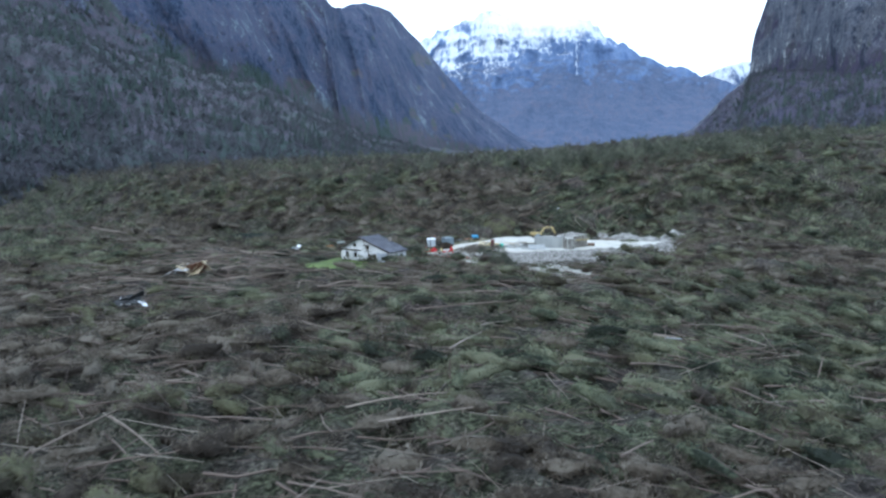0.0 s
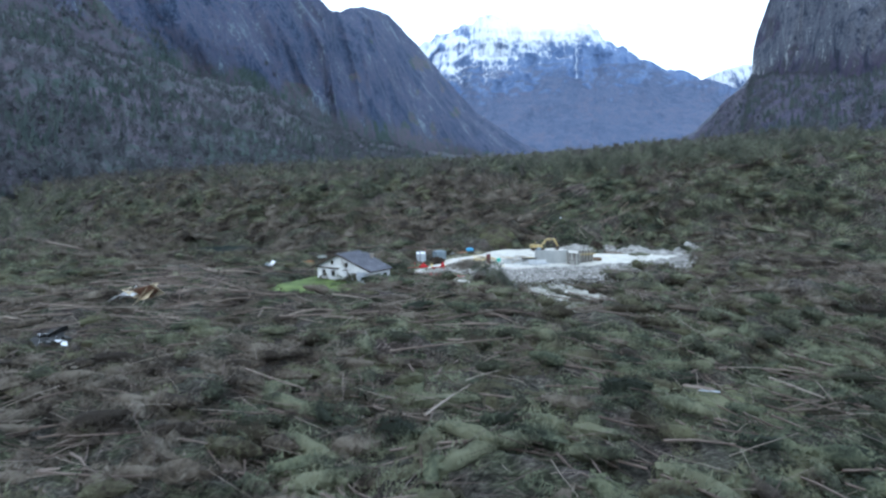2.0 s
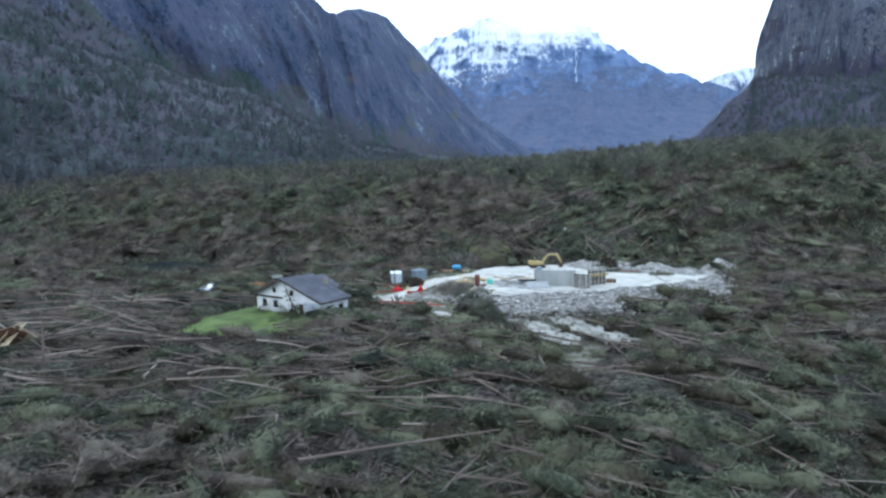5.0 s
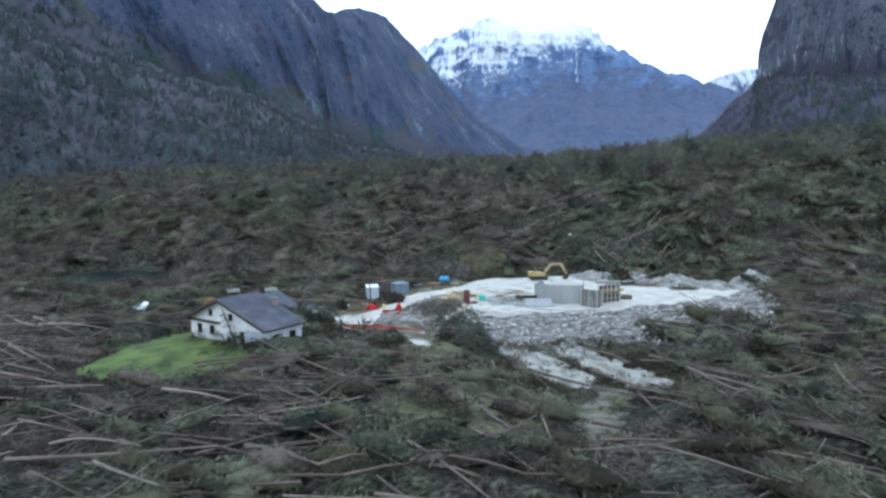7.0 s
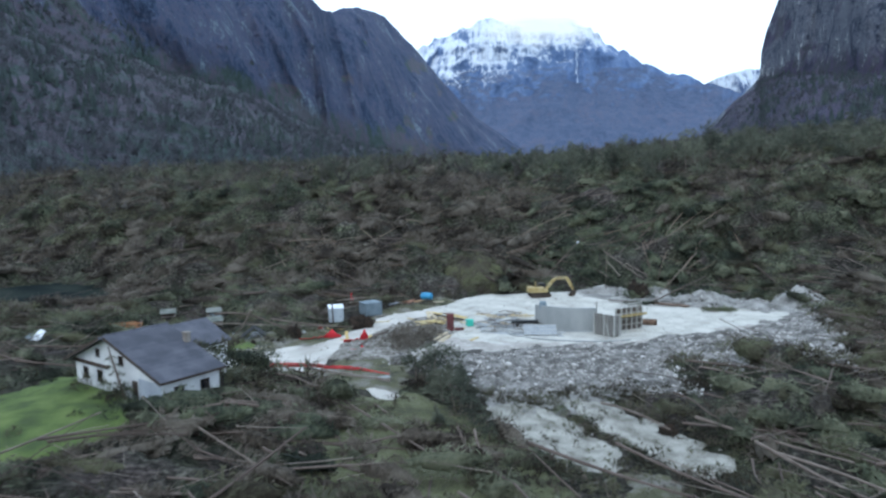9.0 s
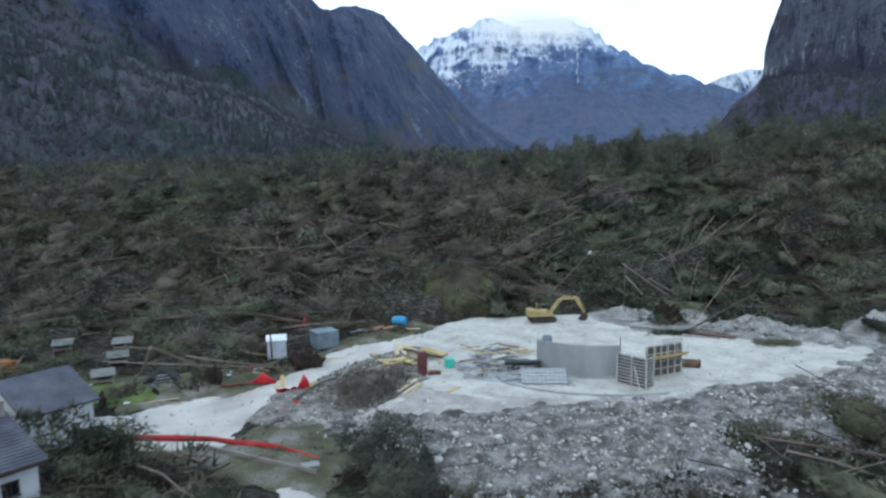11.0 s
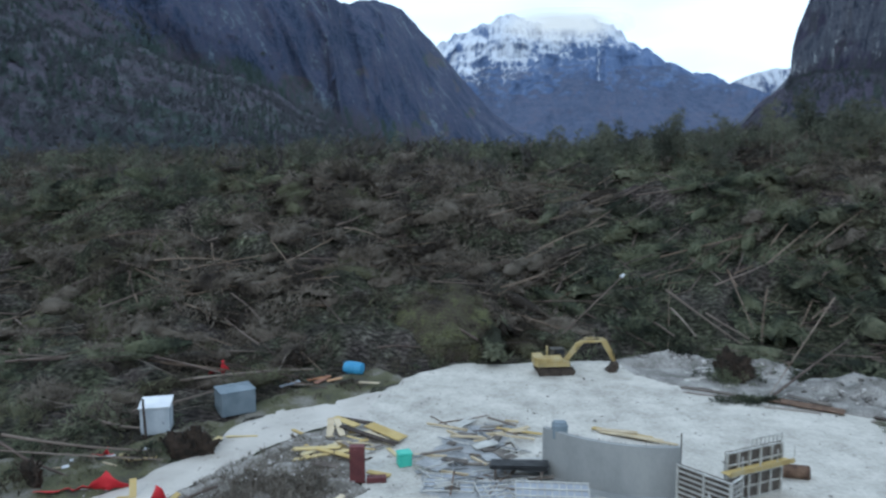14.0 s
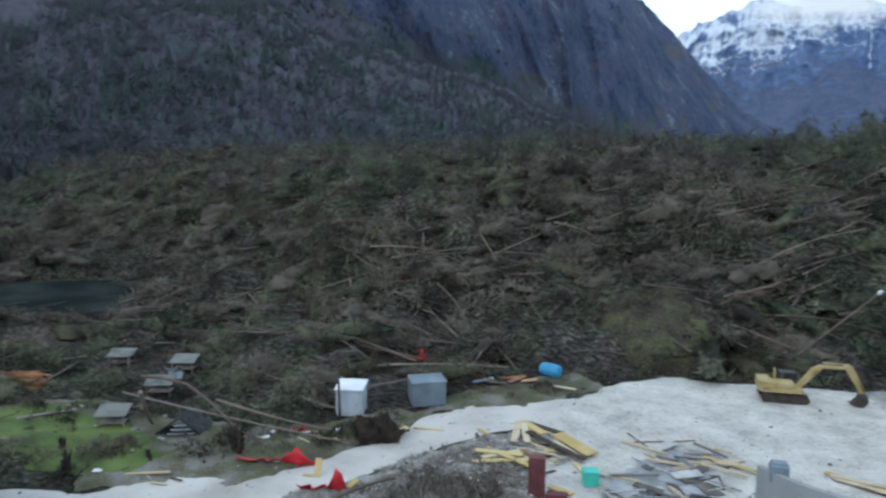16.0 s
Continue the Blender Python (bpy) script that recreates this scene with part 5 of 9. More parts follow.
SOFT = [soft_tree(h, 430 + k) for k, h in enumerate((8, 10, 7, 11, 9))]
SPRUCE = [far_conifer(h, rr, 400 + k) for k, (h, rr) in enumerate([(8, 2.2), (10, 2.6), (6, 2.1), (11, 2.6), (9, 2.0)])]
BARE = [far_bare(h, 500 + k) for k, h in enumerate((8, 10, 7, 11))]


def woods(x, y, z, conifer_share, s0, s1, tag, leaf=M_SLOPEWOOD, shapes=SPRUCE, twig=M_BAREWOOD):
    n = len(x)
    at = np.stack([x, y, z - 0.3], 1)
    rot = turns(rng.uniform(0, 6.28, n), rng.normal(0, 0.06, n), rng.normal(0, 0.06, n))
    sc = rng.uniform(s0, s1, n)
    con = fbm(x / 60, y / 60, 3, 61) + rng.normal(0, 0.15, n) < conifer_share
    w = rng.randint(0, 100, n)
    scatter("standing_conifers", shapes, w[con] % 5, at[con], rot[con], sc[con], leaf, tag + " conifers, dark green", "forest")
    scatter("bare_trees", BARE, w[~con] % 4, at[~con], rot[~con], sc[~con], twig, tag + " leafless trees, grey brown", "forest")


# plateau behind the brow
px = np.concatenate([rng.uniform(-330, 330, 2300), rng.uniform(-230, 40, 1100), rng.uniform(-50, 150, 420)])
py = np.concatenate([rng.uniform(300, 620, 2300), rng.uniform(282, 440, 1100), rng.uniform(305, 420, 420)])
ok = (np.abs(px - 10) < 0.72 * py + 10) & ((rng.rand(3820) < 0.4 + 0.6 * sm(300, 420, py)) | (np.arange(3820) >= 3400))
px, py = px[ok], py[ok]
woods(px, py, ground_z(np.clip(px, -420, 420), py), 0.56, 0.55, 1.05, "distant standing", M_STAND, SOFT, M_SCRUB)


def slope_woods(X, Y, Z, n, reach, zmax):
    i, j = rng.randint(0, X.shape[0] - 1, n * 6), rng.randint(0, X.shape[1] - 1, n * 6)
    u, v = rng.rand(n * 6), rng.rand(n * 6)
    f = lambda A: A[i, j] * (1 - u) * (1 - v) + A[i + 1, j] * u * (1 - v) + A[i, j + 1] * (1 - u) * v + A[i + 1, j + 1] * u * v
    x, y, z = f(X), f(Y), f(Z)
    r = np.hypot(x - 10, y - 80)
    steep = np.hypot(np.hypot(X[i + 1, j] - X[i, j], Y[i + 1, j] - Y[i, j]), 1e-3) / np.maximum(1e-3, np.abs(Z[i + 1, j] - Z[i, j]))
    ok = (r < reach) & (z < zmax) & (steep > 0.55) & (np.abs(x - 10) < 0.75 * y + 40) & (y > 120)
    return x[ok][:n], y[ok][:n], z[ok][:n]


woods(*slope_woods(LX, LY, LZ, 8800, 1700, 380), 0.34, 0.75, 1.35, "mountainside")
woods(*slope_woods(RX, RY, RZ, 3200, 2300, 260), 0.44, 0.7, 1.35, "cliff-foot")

# ---- more materials ----
M_PLASTER = material("white_plaster", [(0.34, 0.355, 0.37), (0.45, 0.46, 0.47), (0.52, 0.53, 0.53)], 0.6, 8, 0.9, bump=0.15, bump_scale=12, low=0.25, high=0.6)
M_ROOF = material("roof_tiles", [(0.046, 0.049, 0.064), (0.066, 0.069, 0.088), (0.090, 0.093, 0.114)], 0.5, 8, 0.7, bump=0.3, bump_scale=5, obj=0.12)
M_DARKWOOD = material("dark_timber", [(0.025, 0.018, 0.014), (0.055, 0.040, 0.032)], 1.5, 8, 0.8, bump=0.3, bump_scale=9)
M_GLASS = bpy.data.materials.new("window_glass")
M_GLASS.use_nodes = True
_g = M_GLASS.node_tree.nodes["Principled BSDF"]
_g.inputs["Base Color"].default_value, _g.inputs["Roughness"].default_value = (0.010, 0.012, 0.016, 1), 0.08
M_GREYPANEL = material("grey_panel", [(0.24, 0.27, 0.31), (0.31, 0.34, 0.38)], 0.8, 6, 0.6, bump=0.1, bump_scale=9)
M_CONCRETE = material("smooth_concrete", [(0.210, 0.222, 0.222), (0.240, 0.252, 0.250), (0.270, 0.281, 0.276)], 0.5, 9, 0.85, bump=0.15, bump_scale=8, stretch_z=0.4)
M_STEEL = material("galvanised_steel", [(0.20, 0.21, 0.22), (0.32, 0.335, 0.35)], 2.0, 6, 0.45, 0.5, bump=0.1, bump_scale=12)
M_FORM = material("formwork_frame", [(0.32, 0.32, 0.30), (0.46, 0.46, 0.43)], 2.0, 6, 0.6, 0.2, bump=0.1, bump_scale=12)
M_PLY = material("formwork_ply", [(0.060, 0.052, 0.046), (0.11, 0.095, 0.082)], 1.5, 6, 0.7, bump=0.1, bump_scale=10)
M_YELLOWWOOD = material("yellow_formwork_board", [(0.36, 0.26, 0.095), (0.47, 0.36, 0.155), (0.45, 0.39, 0.245)], 0.9, 6, 0.7, bump=0.2, bump_scale=12, obj=0.6, low=0.15, high=0.85)
M_NEWWOOD = material("fresh_plank", [(0.33, 0.27, 0.175), (0.45, 0.375, 0.26), (0.52, 0.45, 0.33)], 0.9, 6, 0.8, bump=0.2, bump_scale=12, obj=0.6, low=0.15, high=0.85)
M_OLDWOOD = material("weathered_board", [(0.10, 0.082, 0.070), (0.17, 0.145, 0.125), (0.24, 0.22, 0.195)], 0.9, 6, 0.85, bump=0.3, bump_scale=12, obj=0.6, low=0.15, high=0.85)
M_MAROON = material("maroon_paint", [(0.075, 0.022, 0.024), (0.12, 0.038, 0.038)], 1.2, 6, 0.6, bump=0.1, bump_scale=8)
M_RED = material("red_net", [(0.42, 0.016, 0.024), (0.58, 0.034, 0.044)], 1.2, 6, 0.7, bump=0.2, bump_scale=9)
M_YELLOW = material("faded_yellow_paint", [(0.235, 0.165, 0.060), (0.330, 0.250, 0.105), (0.37, 0.31, 0.175)], 0.9, 8, 0.55, bump=0.1, bump_scale=8, low=0.25, high=0.65)
M_CAB = material("dark_cab_paint", [(0.035, 0.032, 0.028), (0.075, 0.068, 0.055)], 1.5, 6, 0.5, bump=0.1, bump_scale=8)
# white cabin sheet with the shade on its walls put into the colour
M_CABIN = material("shaded_white_sheet", [(0.30, 0.345, 0.38), (0.40, 0.445, 0.48)], 0.7, 6, 0.5, bump=0.08, bump_scale=7)
M_BAND = material("faded_red_net", [(0.34, 0.030, 0.034), (0.46, 0.058, 0.058)], 1.2, 6, 0.8, bump=0.2, bump_scale=9)
M_TRACK = material("track_steel", [(0.030, 0.024, 0.020), (0.075, 0.058, 0.046)], 2.0, 8, 0.8, 0.3, bump=0.3, bump_scale=12)
M_WHITE = material("white_sheet", [(0.50, 0.53, 0.56), (0.62, 0.645, 0.67)], 0.7, 6, 0.5, bump=0.08, bump_scale=7)
M_SHED = material("grey_blue_sheet", [(0.125, 0.165, 0.195), (0.18, 0.225, 0.255)], 0.8, 8, 0.55, 0.2, bump=0.1, bump_scale=8)
M_BLUE = material("blue_plastic", [(0.028, 0.20, 0.37), (0.050, 0.27, 0.46)], 0.9, 6, 0.4, bump=0.1, bump_scale=6)
M_TEAL = material("teal_plastic", [(0.035, 0.36, 0.28), (0.06, 0.44, 0.34)], 1.2, 5, 0.45, bump=0.05, bump_scale=6)
M_BLACK = material("black_tarp", [(0.010, 0.011, 0.012), (0.030, 0.032, 0.034)], 1.5, 6, 0.6, bump=0.3, bump_scale=4)
M_SHELTER = material("mossy_felt_roof", [(0.070, 0.080, 0.072), (0.115, 0.126, 0.11), (0.15, 0.155, 0.142)], 0.8, 8, 0.85, bump=0.2, bump_scale=9, obj=0.3)
M_ORANGE = material("fresh_cut_wood", [(0.22, 0.095, 0.045), (0.34, 0.17, 0.085), (0.42, 0.25, 0.14)], 0.9, 6, 0.8, bump=0.2, bump_scale=12, obj=0.6, low=0.15, high=0.85)
M_RUST = material("rusty_steel", [(0.055, 0.034, 0.024), (0.115, 0.070, 0.048), (0.16, 0.105, 0.072)], 1.5, 8, 0.85, 0.1, bump=0.3, bump_scale=9)
M_BROWNPLY = material("brown_plywood", [(0.066, 0.058, 0.050), (0.105, 0.092, 0.080), (0.14, 0.124, 0.108)], 0.9, 8, 0.8, bump=0.15, bump_scale=10)
M_BRICK = material("clay_tile", [(0.17, 0.085, 0.060), (0.25, 0.13, 0.09)], 1.2, 6, 0.85, bump=0.2, bump_scale=9)


def quad_slab(bm, pts, t):
    """A slab of thickness t below four or more corner points."""
    pts = [Vector(p) for p in pts]
    nrm = (pts[1] - pts[0]).cross(pts[2] - pts[0]).normalized()
    if nrm.z < 0:
        pts = pts[::-1]
        nrm = -nrm
    hi = [bm.verts.new(p) for p in pts]
    lo = [bm.verts.new(p - nrm * t) for p in pts]
    k = len(pts)
    bm.faces.new(hi)
    bm.faces.new(lo[::-1])
    for i in range(k):
        bm.faces.new((hi[(i + 1) % k], hi[i], lo[i], lo[(i + 1) % k]))


def window(parent, at, turn, w, h):
    """A framed window set in a wall: at its centre on the wall's face, looking along the local -x."""
    m = Matrix.Translation(at) @ pose(0, 0, 0, 0, 0, turn)
    bm = bmesh.new()
    for y, z, sy, sz in ((0, h / 2, w + 0.16, 0.08), (0, -h / 2, w + 0.16, 0.08), (w / 2, 0, 0.08, h), (-w / 2, 0, 0.08, h), (0, 0, 0.05, h)):
        box(bm, (0.10, sy, sz), m @ Matrix.Translation((-0.03, y, z)))
    win = part("window", bm, M_DARKWOOD, parent)
    bm = bmesh.new()
    box(bm, (0.03, w, h), m @ Matrix.Translation((-0.015, 0, 0)))
    part("pane", bm, M_GLASS, win)
    bm = bmesh.new()
    box(bm, (0.16, w + 0.24, 0.05), m @ Matrix.Translation((-0.07, 0, -h / 2 - 0.07)))
    part("sill", bm, M_CONCRETE, win)


# ---- the white house: x runs along the eaves, y along the gable ----
HW, HD, H_R, H_L, H_A, H_S = 16.1, 6.3, 2.65, 2.9, 5.75, 9.3


def gable_wall(bm, x0, x1):
    prof = [(0, -1.2), (HW, -1.2), (HW, H_L), (H_S, H_A), (0, H_R)]
    lo = [bm.verts.new((x0, y, z)) for y, z in prof]
    hi = [bm.verts.new((x1, y, z)) for y, z in prof]
    bm.faces.new(lo[::-1])
    bm.faces.new(hi)
    for i in range(5):
        bm.faces.new((lo[i], lo[(i + 1) % 5], hi[(i + 1) % 5], hi[i]))


def build_house():
    h = thing("house", Matrix.Translation(HOUSE_AT) @ Matrix.Rotation(HOUSE_TURN, 4, "Z"), "white plastered house with a wide gable and grey tiled roof", "house")
    for x0, x1 in ((0, 0.3), (HD - 0.3, HD)):
        bm = bmesh.new()
        gable_wall(bm, x0, x1)
        part("gable_wall", bm, M_PLASTER, h)
    for y, top in ((0, H_R), (HW - 0.3, H_L)):
        bm = bmesh.new()
        box(bm, (HD - 0.6, 0.3, top + 1.1), Matrix.Translation((HD / 2, y + 0.15, (top - 1.3) / 2)))
        part("eaves_wall", bm, M_PLASTER, h)
    o = 0.5
    kr, kl = (H_A - H_R) / H_S, (H_A - H_L) / (HW - H_S)
    for name, y0, z0 in (("roof_slope", -o, H_R - kr * o), ("roof_slope", HW + o * 1.6, H_L - kl * o * 1.6)):
        f = o if y0 < 0 else 0.95
        bm = bmesh.new()
        quad_slab(bm, [(-f, y0, z0 + 0.22), (HD + o, y0, z0 + 0.22), (HD + o, H_S, H_A + 0.22), (-f, H_S, H_A + 0.22)], 0.2)
        slope = part(name, bm, M_ROOF, h, "dark grey tiled roof slope")
        # courses of tiles
        n = 30 if y0 < 0 else 24
        for i in range(n):
            a, b = i / n, (i + 1) / n
            ya, yb = y0 + (H_S - y0) * a, y0 + (H_S - y0) * b
            za, zb = z0 + 0.22 + (H_A - z0) * a, z0 + 0.22 + (H_A - z0) * b
            bm = bmesh.new()
            quad_slab(bm, [(-f, ya, za + 0.055), (HD + o, ya, za + 0.055), (HD + o, yb, zb + 0.02), (-f, yb, zb + 0.02)], 0.035)
            part("tile_course", bm, M_ROOF, slope)
        bm = bmesh.new()
        for x in (-f - 0.03, HD + o + 0.03):
            beam(bm, (x, y0, z0 + 0.08), (x, H_S, H_A + 0.08), 0.05, 0.32)
        box(bm, (HD + 2 * o, 0.05, 0.2), Matrix.Translation((HD / 2, y0 - math.copysign(0.03, H_S - y0), z0 + 0.1)))
        part("fascia", bm, M_DARKWOOD, h, "dark wooden barge board")
    bm = bmesh.new()
    tube(bm, [(-o, H_S, H_A + 0.26), (HD + o, H_S, H_A + 0.26)], [0.11, 0.11], 8)
    part("ridge_cap", bm, M_ROOF, h)
    for y, z, w, t in ((14.0, 1.5, 0.9, 1.15), (11.2, 1.5, 0.9, 1.15), (11.4, 3.95, 0.7, 0.8), (7.0, 3.7, 0.7, 0.85)):
        window(h, (0, y, z), 0, w, t)
    for x in (1.7, 4.6):
        window(h, (x, 0, 1.35), 90, 0.95, 0.95)
    # dark ledge added to draw the line where the gable wall steps back
    bm = bmesh.new()
    quad_slab(bm, [(-0.35, 9.2, 2.62), (-0.35, 16.3, 2.62), (0.0, 16.3, 2.8), (0.0, 9.2, 2.8)], 0.1)
    part("canopy", bm, M_DARKWOOD, h, "narrow dark ledge added along the gable wall")
    bm = bmesh.new()
    box(bm, (0.07, 0.95, 2.0), Matrix.Translation((-0.03, 4.7, 1.0)), 0.01)
    part("door", bm, M_DARKWOOD, h, "dark wooden house door")
    # garage front
    bm = bmesh.new()
    box(bm, (0.03, 3.9, 2.4), Matrix.Translation((-0.015, 2.07, 1.2)))
    front = part("garage_front", bm, M_GREYPANEL, h, "pale grey panelled garage front")
    for i in range(9):
        bm = bmesh.new()
        box(bm, (0.04, 0.41, 2.35), Matrix.Translation((-0.05, 0.35 + 0.43 * i, 1.2)), 0.012)
        part("panel", bm, M_GREYPANEL, front)
    bm = bmesh.new()
    box(bm, (0.55, 0.55, 1.3), Matrix.Translation((6.3, 5.2, 4.9)))
    box(bm, (0.7, 0.7, 0.1), Matrix.Translation((6.3, 5.2, 5.58)))
    part("chimney", bm, M_OLDWOOD, h, "short grey-brown chimney")
    return h


build_house()


def build_barn():
    h = thing("barn", pose(-15.85, 185.9, -0.6, 0, 0, 53.9), "low outbuilding with a grey pitched roof behind the house", "outbuilding")
    W, D, e, a = 8.4, 5.2, 2.7, 4.6
    for x in (0, D - 0.25):
        bm = bmesh.new()
        prof = [(0, -0.8), (W, -0.8), (W, e), (W * 0.55, a), (0, e)]
        lo = [bm.verts.new((x, y, z)) for y, z in prof]
        hi = [bm.verts.new((x + 0.25, y, z)) for y, z in prof]
        bm.faces.new(lo[::-1])
        bm.faces.new(hi)
        for i in range(5):
            bm.faces.new((lo[i], lo[(i + 1) % 5], hi[(i + 1) % 5], hi[i]))
        part("gable_wall", bm, M_PLASTER, h)
    for y in (0, W - 0.25):
        bm = bmesh.new()
        box(bm, (D - 0.5, 0.25, e + 0.8), Matrix.Translation((D / 2, y + 0.125, (e - 0.8) / 2)))
        part("eaves_wall", bm, M_PLASTER, h)
    for y0 in (-0.4, W + 0.4):
        bm = bmesh.new()
        quad_slab(bm, [(-0.5, y0, e - 0.02), (D + 0.5, y0, e - 0.02), (D + 0.5, W * 0.55, a + 0.2), (-0.5, W * 0.55, a + 0.2)], 0.18)
        part("roof_slope", bm, M_ROOF, h, "grey sheet roof slope")
    window(h, (0, 3.6, 1.2), 0, 0.8, 0.8)


build_barn()

# ---- the tank under construction ----
TANK = Vector((34.3, 213.6, -1.2))


def arc_solid(bm, r0, r1, a0, a1, z0, z1, n):
    rings = []
    for i in range(n + 1):
        a = math.radians(a0 + (a1 - a0) * i / n)
        c, s = math.cos(a), math.sin(a)
        rings.append([bm.verts.new((r * c, r * s, z)) for r, z in ((r0, z0), (r1, z0), (r1, z1), (r0, z1))])
    for u, v in zip(rings, rings[1:]):
        for k in range(4):
            bm.faces.new((u[k], v[k], v[(k + 1) % 4], u[(k + 1) % 4]))
    bm.faces.new(rings[0])
    bm.faces.new(rings[-1][::-1])


tank = thing("concrete_tank", Matrix.Translation(TANK), "curved grey concrete wall of an unfinished round tank", "tank wall")
for i in range(4):
    bm = bmesh.new()
    arc_solid(bm, 9.15, 9.5 + 0.004 * (i % 2), -141 + 14 * i, -141 + 14 * (i + 1), 0, 3.35, 8)
    part("wall_segment", bm, M_CONCRETE, tank)
bm = bmesh.new()
arc_solid(bm, 8.6, 10.3, -150, -40, -0.3, 0.14, 36)
part("footing", bm, M_CONCRETE, tank, "pale concrete footing ring")
for a in list(range(-134, -88, 9)) + [-84.5]:
    c, s = math.cos(math.radians(a)), math.sin(math.radians(a))
    bm = bmesh.new()
    if a == -84.5:
        tube(bm, [(9.33 * c, 9.33 * s, 0), (9.33 * c, 9.33 * s, 4.2)], [0.045, 0.045], 6)
    else:
        tube(bm, [(9.3 * c, 9.3 * s, 3.3), (9.3 * c, 9.3 * s, 3.55)], [0.012, 0.012], 4)
    part("rebar", bm, M_TRACK, tank, "rusty steel bar")
bm = bmesh.new()
box(bm, (1.0, 0.8, 1.0), Matrix.Translation((-6.3, -6.4, 3.3)), 0.08)
box(bm, (0.8, 0.6, 0.12), Matrix.Translation((-6.3, -6.4, 3.85)), 0.02)
tagged(part("water_box", bm, M_SHED), "grey plastic box on the tank wall", "box").matrix_basis = Matrix.Translation(TANK)

bm = bmesh.new()
arc_solid(bm, 15.6, 15.95, -137, -75, -0.3, 0.2, 40)
k = part("ring_kerb", bm, M_CONCRETE)
k.matrix_basis = Matrix.Translation(TANK)
tagged(k, "low curved concrete kerb round the tank site", "kerb")


def form_panel(p, q, h, lean=0.0, label="upright formwork panel with steel grid frame", rails=9, posts=4, yellow=False):
    """A formwork panel standing from p to q."""
    p, q = Vector(p), Vector(q)
    d = (q - p)
    L = d.length
    f = thing("formwork", Matrix.Translation(p) @ Matrix.Rotation(math.atan2(d.y, d.x), 4, "Z") @ pose(0, 0, 0, lean), label, "formwork", "tank formwork")
    bm = bmesh.new()
    box(bm, (L, 0.04, h), Matrix.Translation((L / 2, 0.12, h / 2)))
    part("plywood", bm, M_PLY, f, "dark plywood skin")
    for i in range(posts):
        bm = bmesh.new()
        box(bm, (0.12, 0.16, h), Matrix.Translation((0.06 + (L - 0.12) * i / (posts - 1), 0, h / 2)))
        part("post", bm, M_FORM, f)
    for i in range(rails):
        bm = bmesh.new()
        box(bm, (L, 0.13, 0.07), Matrix.Translation((L / 2, -0.02, 0.06 + (h - 0.12) * i / (rails - 1))))
        part("rail", bm, M_FORM, f)
    if yellow:
        bm = bmesh.new()
        box(bm, (L * 1.12, 0.75, 0.06), Matrix.Translation((L * 0.47, -0.42, h * 0.66)))
        part("walkway", bm, M_YELLOWWOOD, f, "yellow board walkway")
        bm = bmesh.new()
        box(bm, (L * 1.12, 0.04, 0.3), Matrix.Translation((L * 0.47, -0.81, h * 0.66 + 0.12)))
        part("toe_board", bm, M_YELLOW, f, "yellow toe board of the walkway")
        for x in np.linspace(0.45 * L, 0.98 * L, 8):
            bm = bmesh.new()
            beam(bm, (x, 0.05, h), (x, 0.05, h + 0.55), 0.09, 0.07)
            part("strut", bm, M_FORM, f)
        for x in np.linspace(0.1 * L, 1.02 * L, 4):
            bm = bmesh.new()
            beam(bm, (x, -0.8, h * 0.66), (x, -0.8, h * 0.66 + 1.1), 0.05, 0.05)
            part("guard_post", bm, M_FORM, f)
        bm = bmesh.new()
        beam(bm, (0.45 * L, 0.05, h + 0.5), (1.0 * L, 0.05, h + 0.5), 0.05, 0.09)
        part("top_rail", bm, M_FORM, f)
    return f


form_panel((34.3, 202.2, -1.1), (36.6, 199.5, -1.1), 3.05, rails=10, posts=3)
form_panel((36.5, 199.6, -1.1), (37.6, 200.7, -1.1), 3.0, rails=10, posts=2)
form_panel((37.6, 203.2, -1.1), (41.9, 205.2, -1.1), 3.3, rails=5, posts=6, yellow=True, label="formwork wall with yellow walkway and guard rail")
bm = bmesh.new()
beam(bm, (35.6, 197.9, -1.05), (35.6, 200.4, 0.9), 0.09, 0.09)
tagged(part("formwork_prop", bm, M_FORM), "slanting steel prop bracing the formwork", "prop")


def flat_panel(at, turn, tilt, L, W, n, label):
    f = thing("formwork_grate", pose(*at, tilt, 0, turn), label, "formwork", "stacked formwork")
    bm = bmesh.new()
    box(bm, (L, W, 0.03), Matrix.Translation((0, 0, -0.05)))
    part("plywood", bm, M_GREYPANEL, f)
    for y in np.linspace(-W / 2 + 0.05, W / 2 - 0.05, 5):
        bm = bmesh.new()
        box(bm, (L, 0.09, 0.11), Matrix.Translation((0, y, 0)))
        part("rail", bm, M_FORM, f)
    for x in np.linspace(-L / 2 + 0.05, L / 2 - 0.05, n):
        bm = bmesh.new()
        box(bm, (0.07, W, 0.09), Matrix.Translation((x, 0, 0.004)))
        part("post", bm, M_FORM, f)
    return f


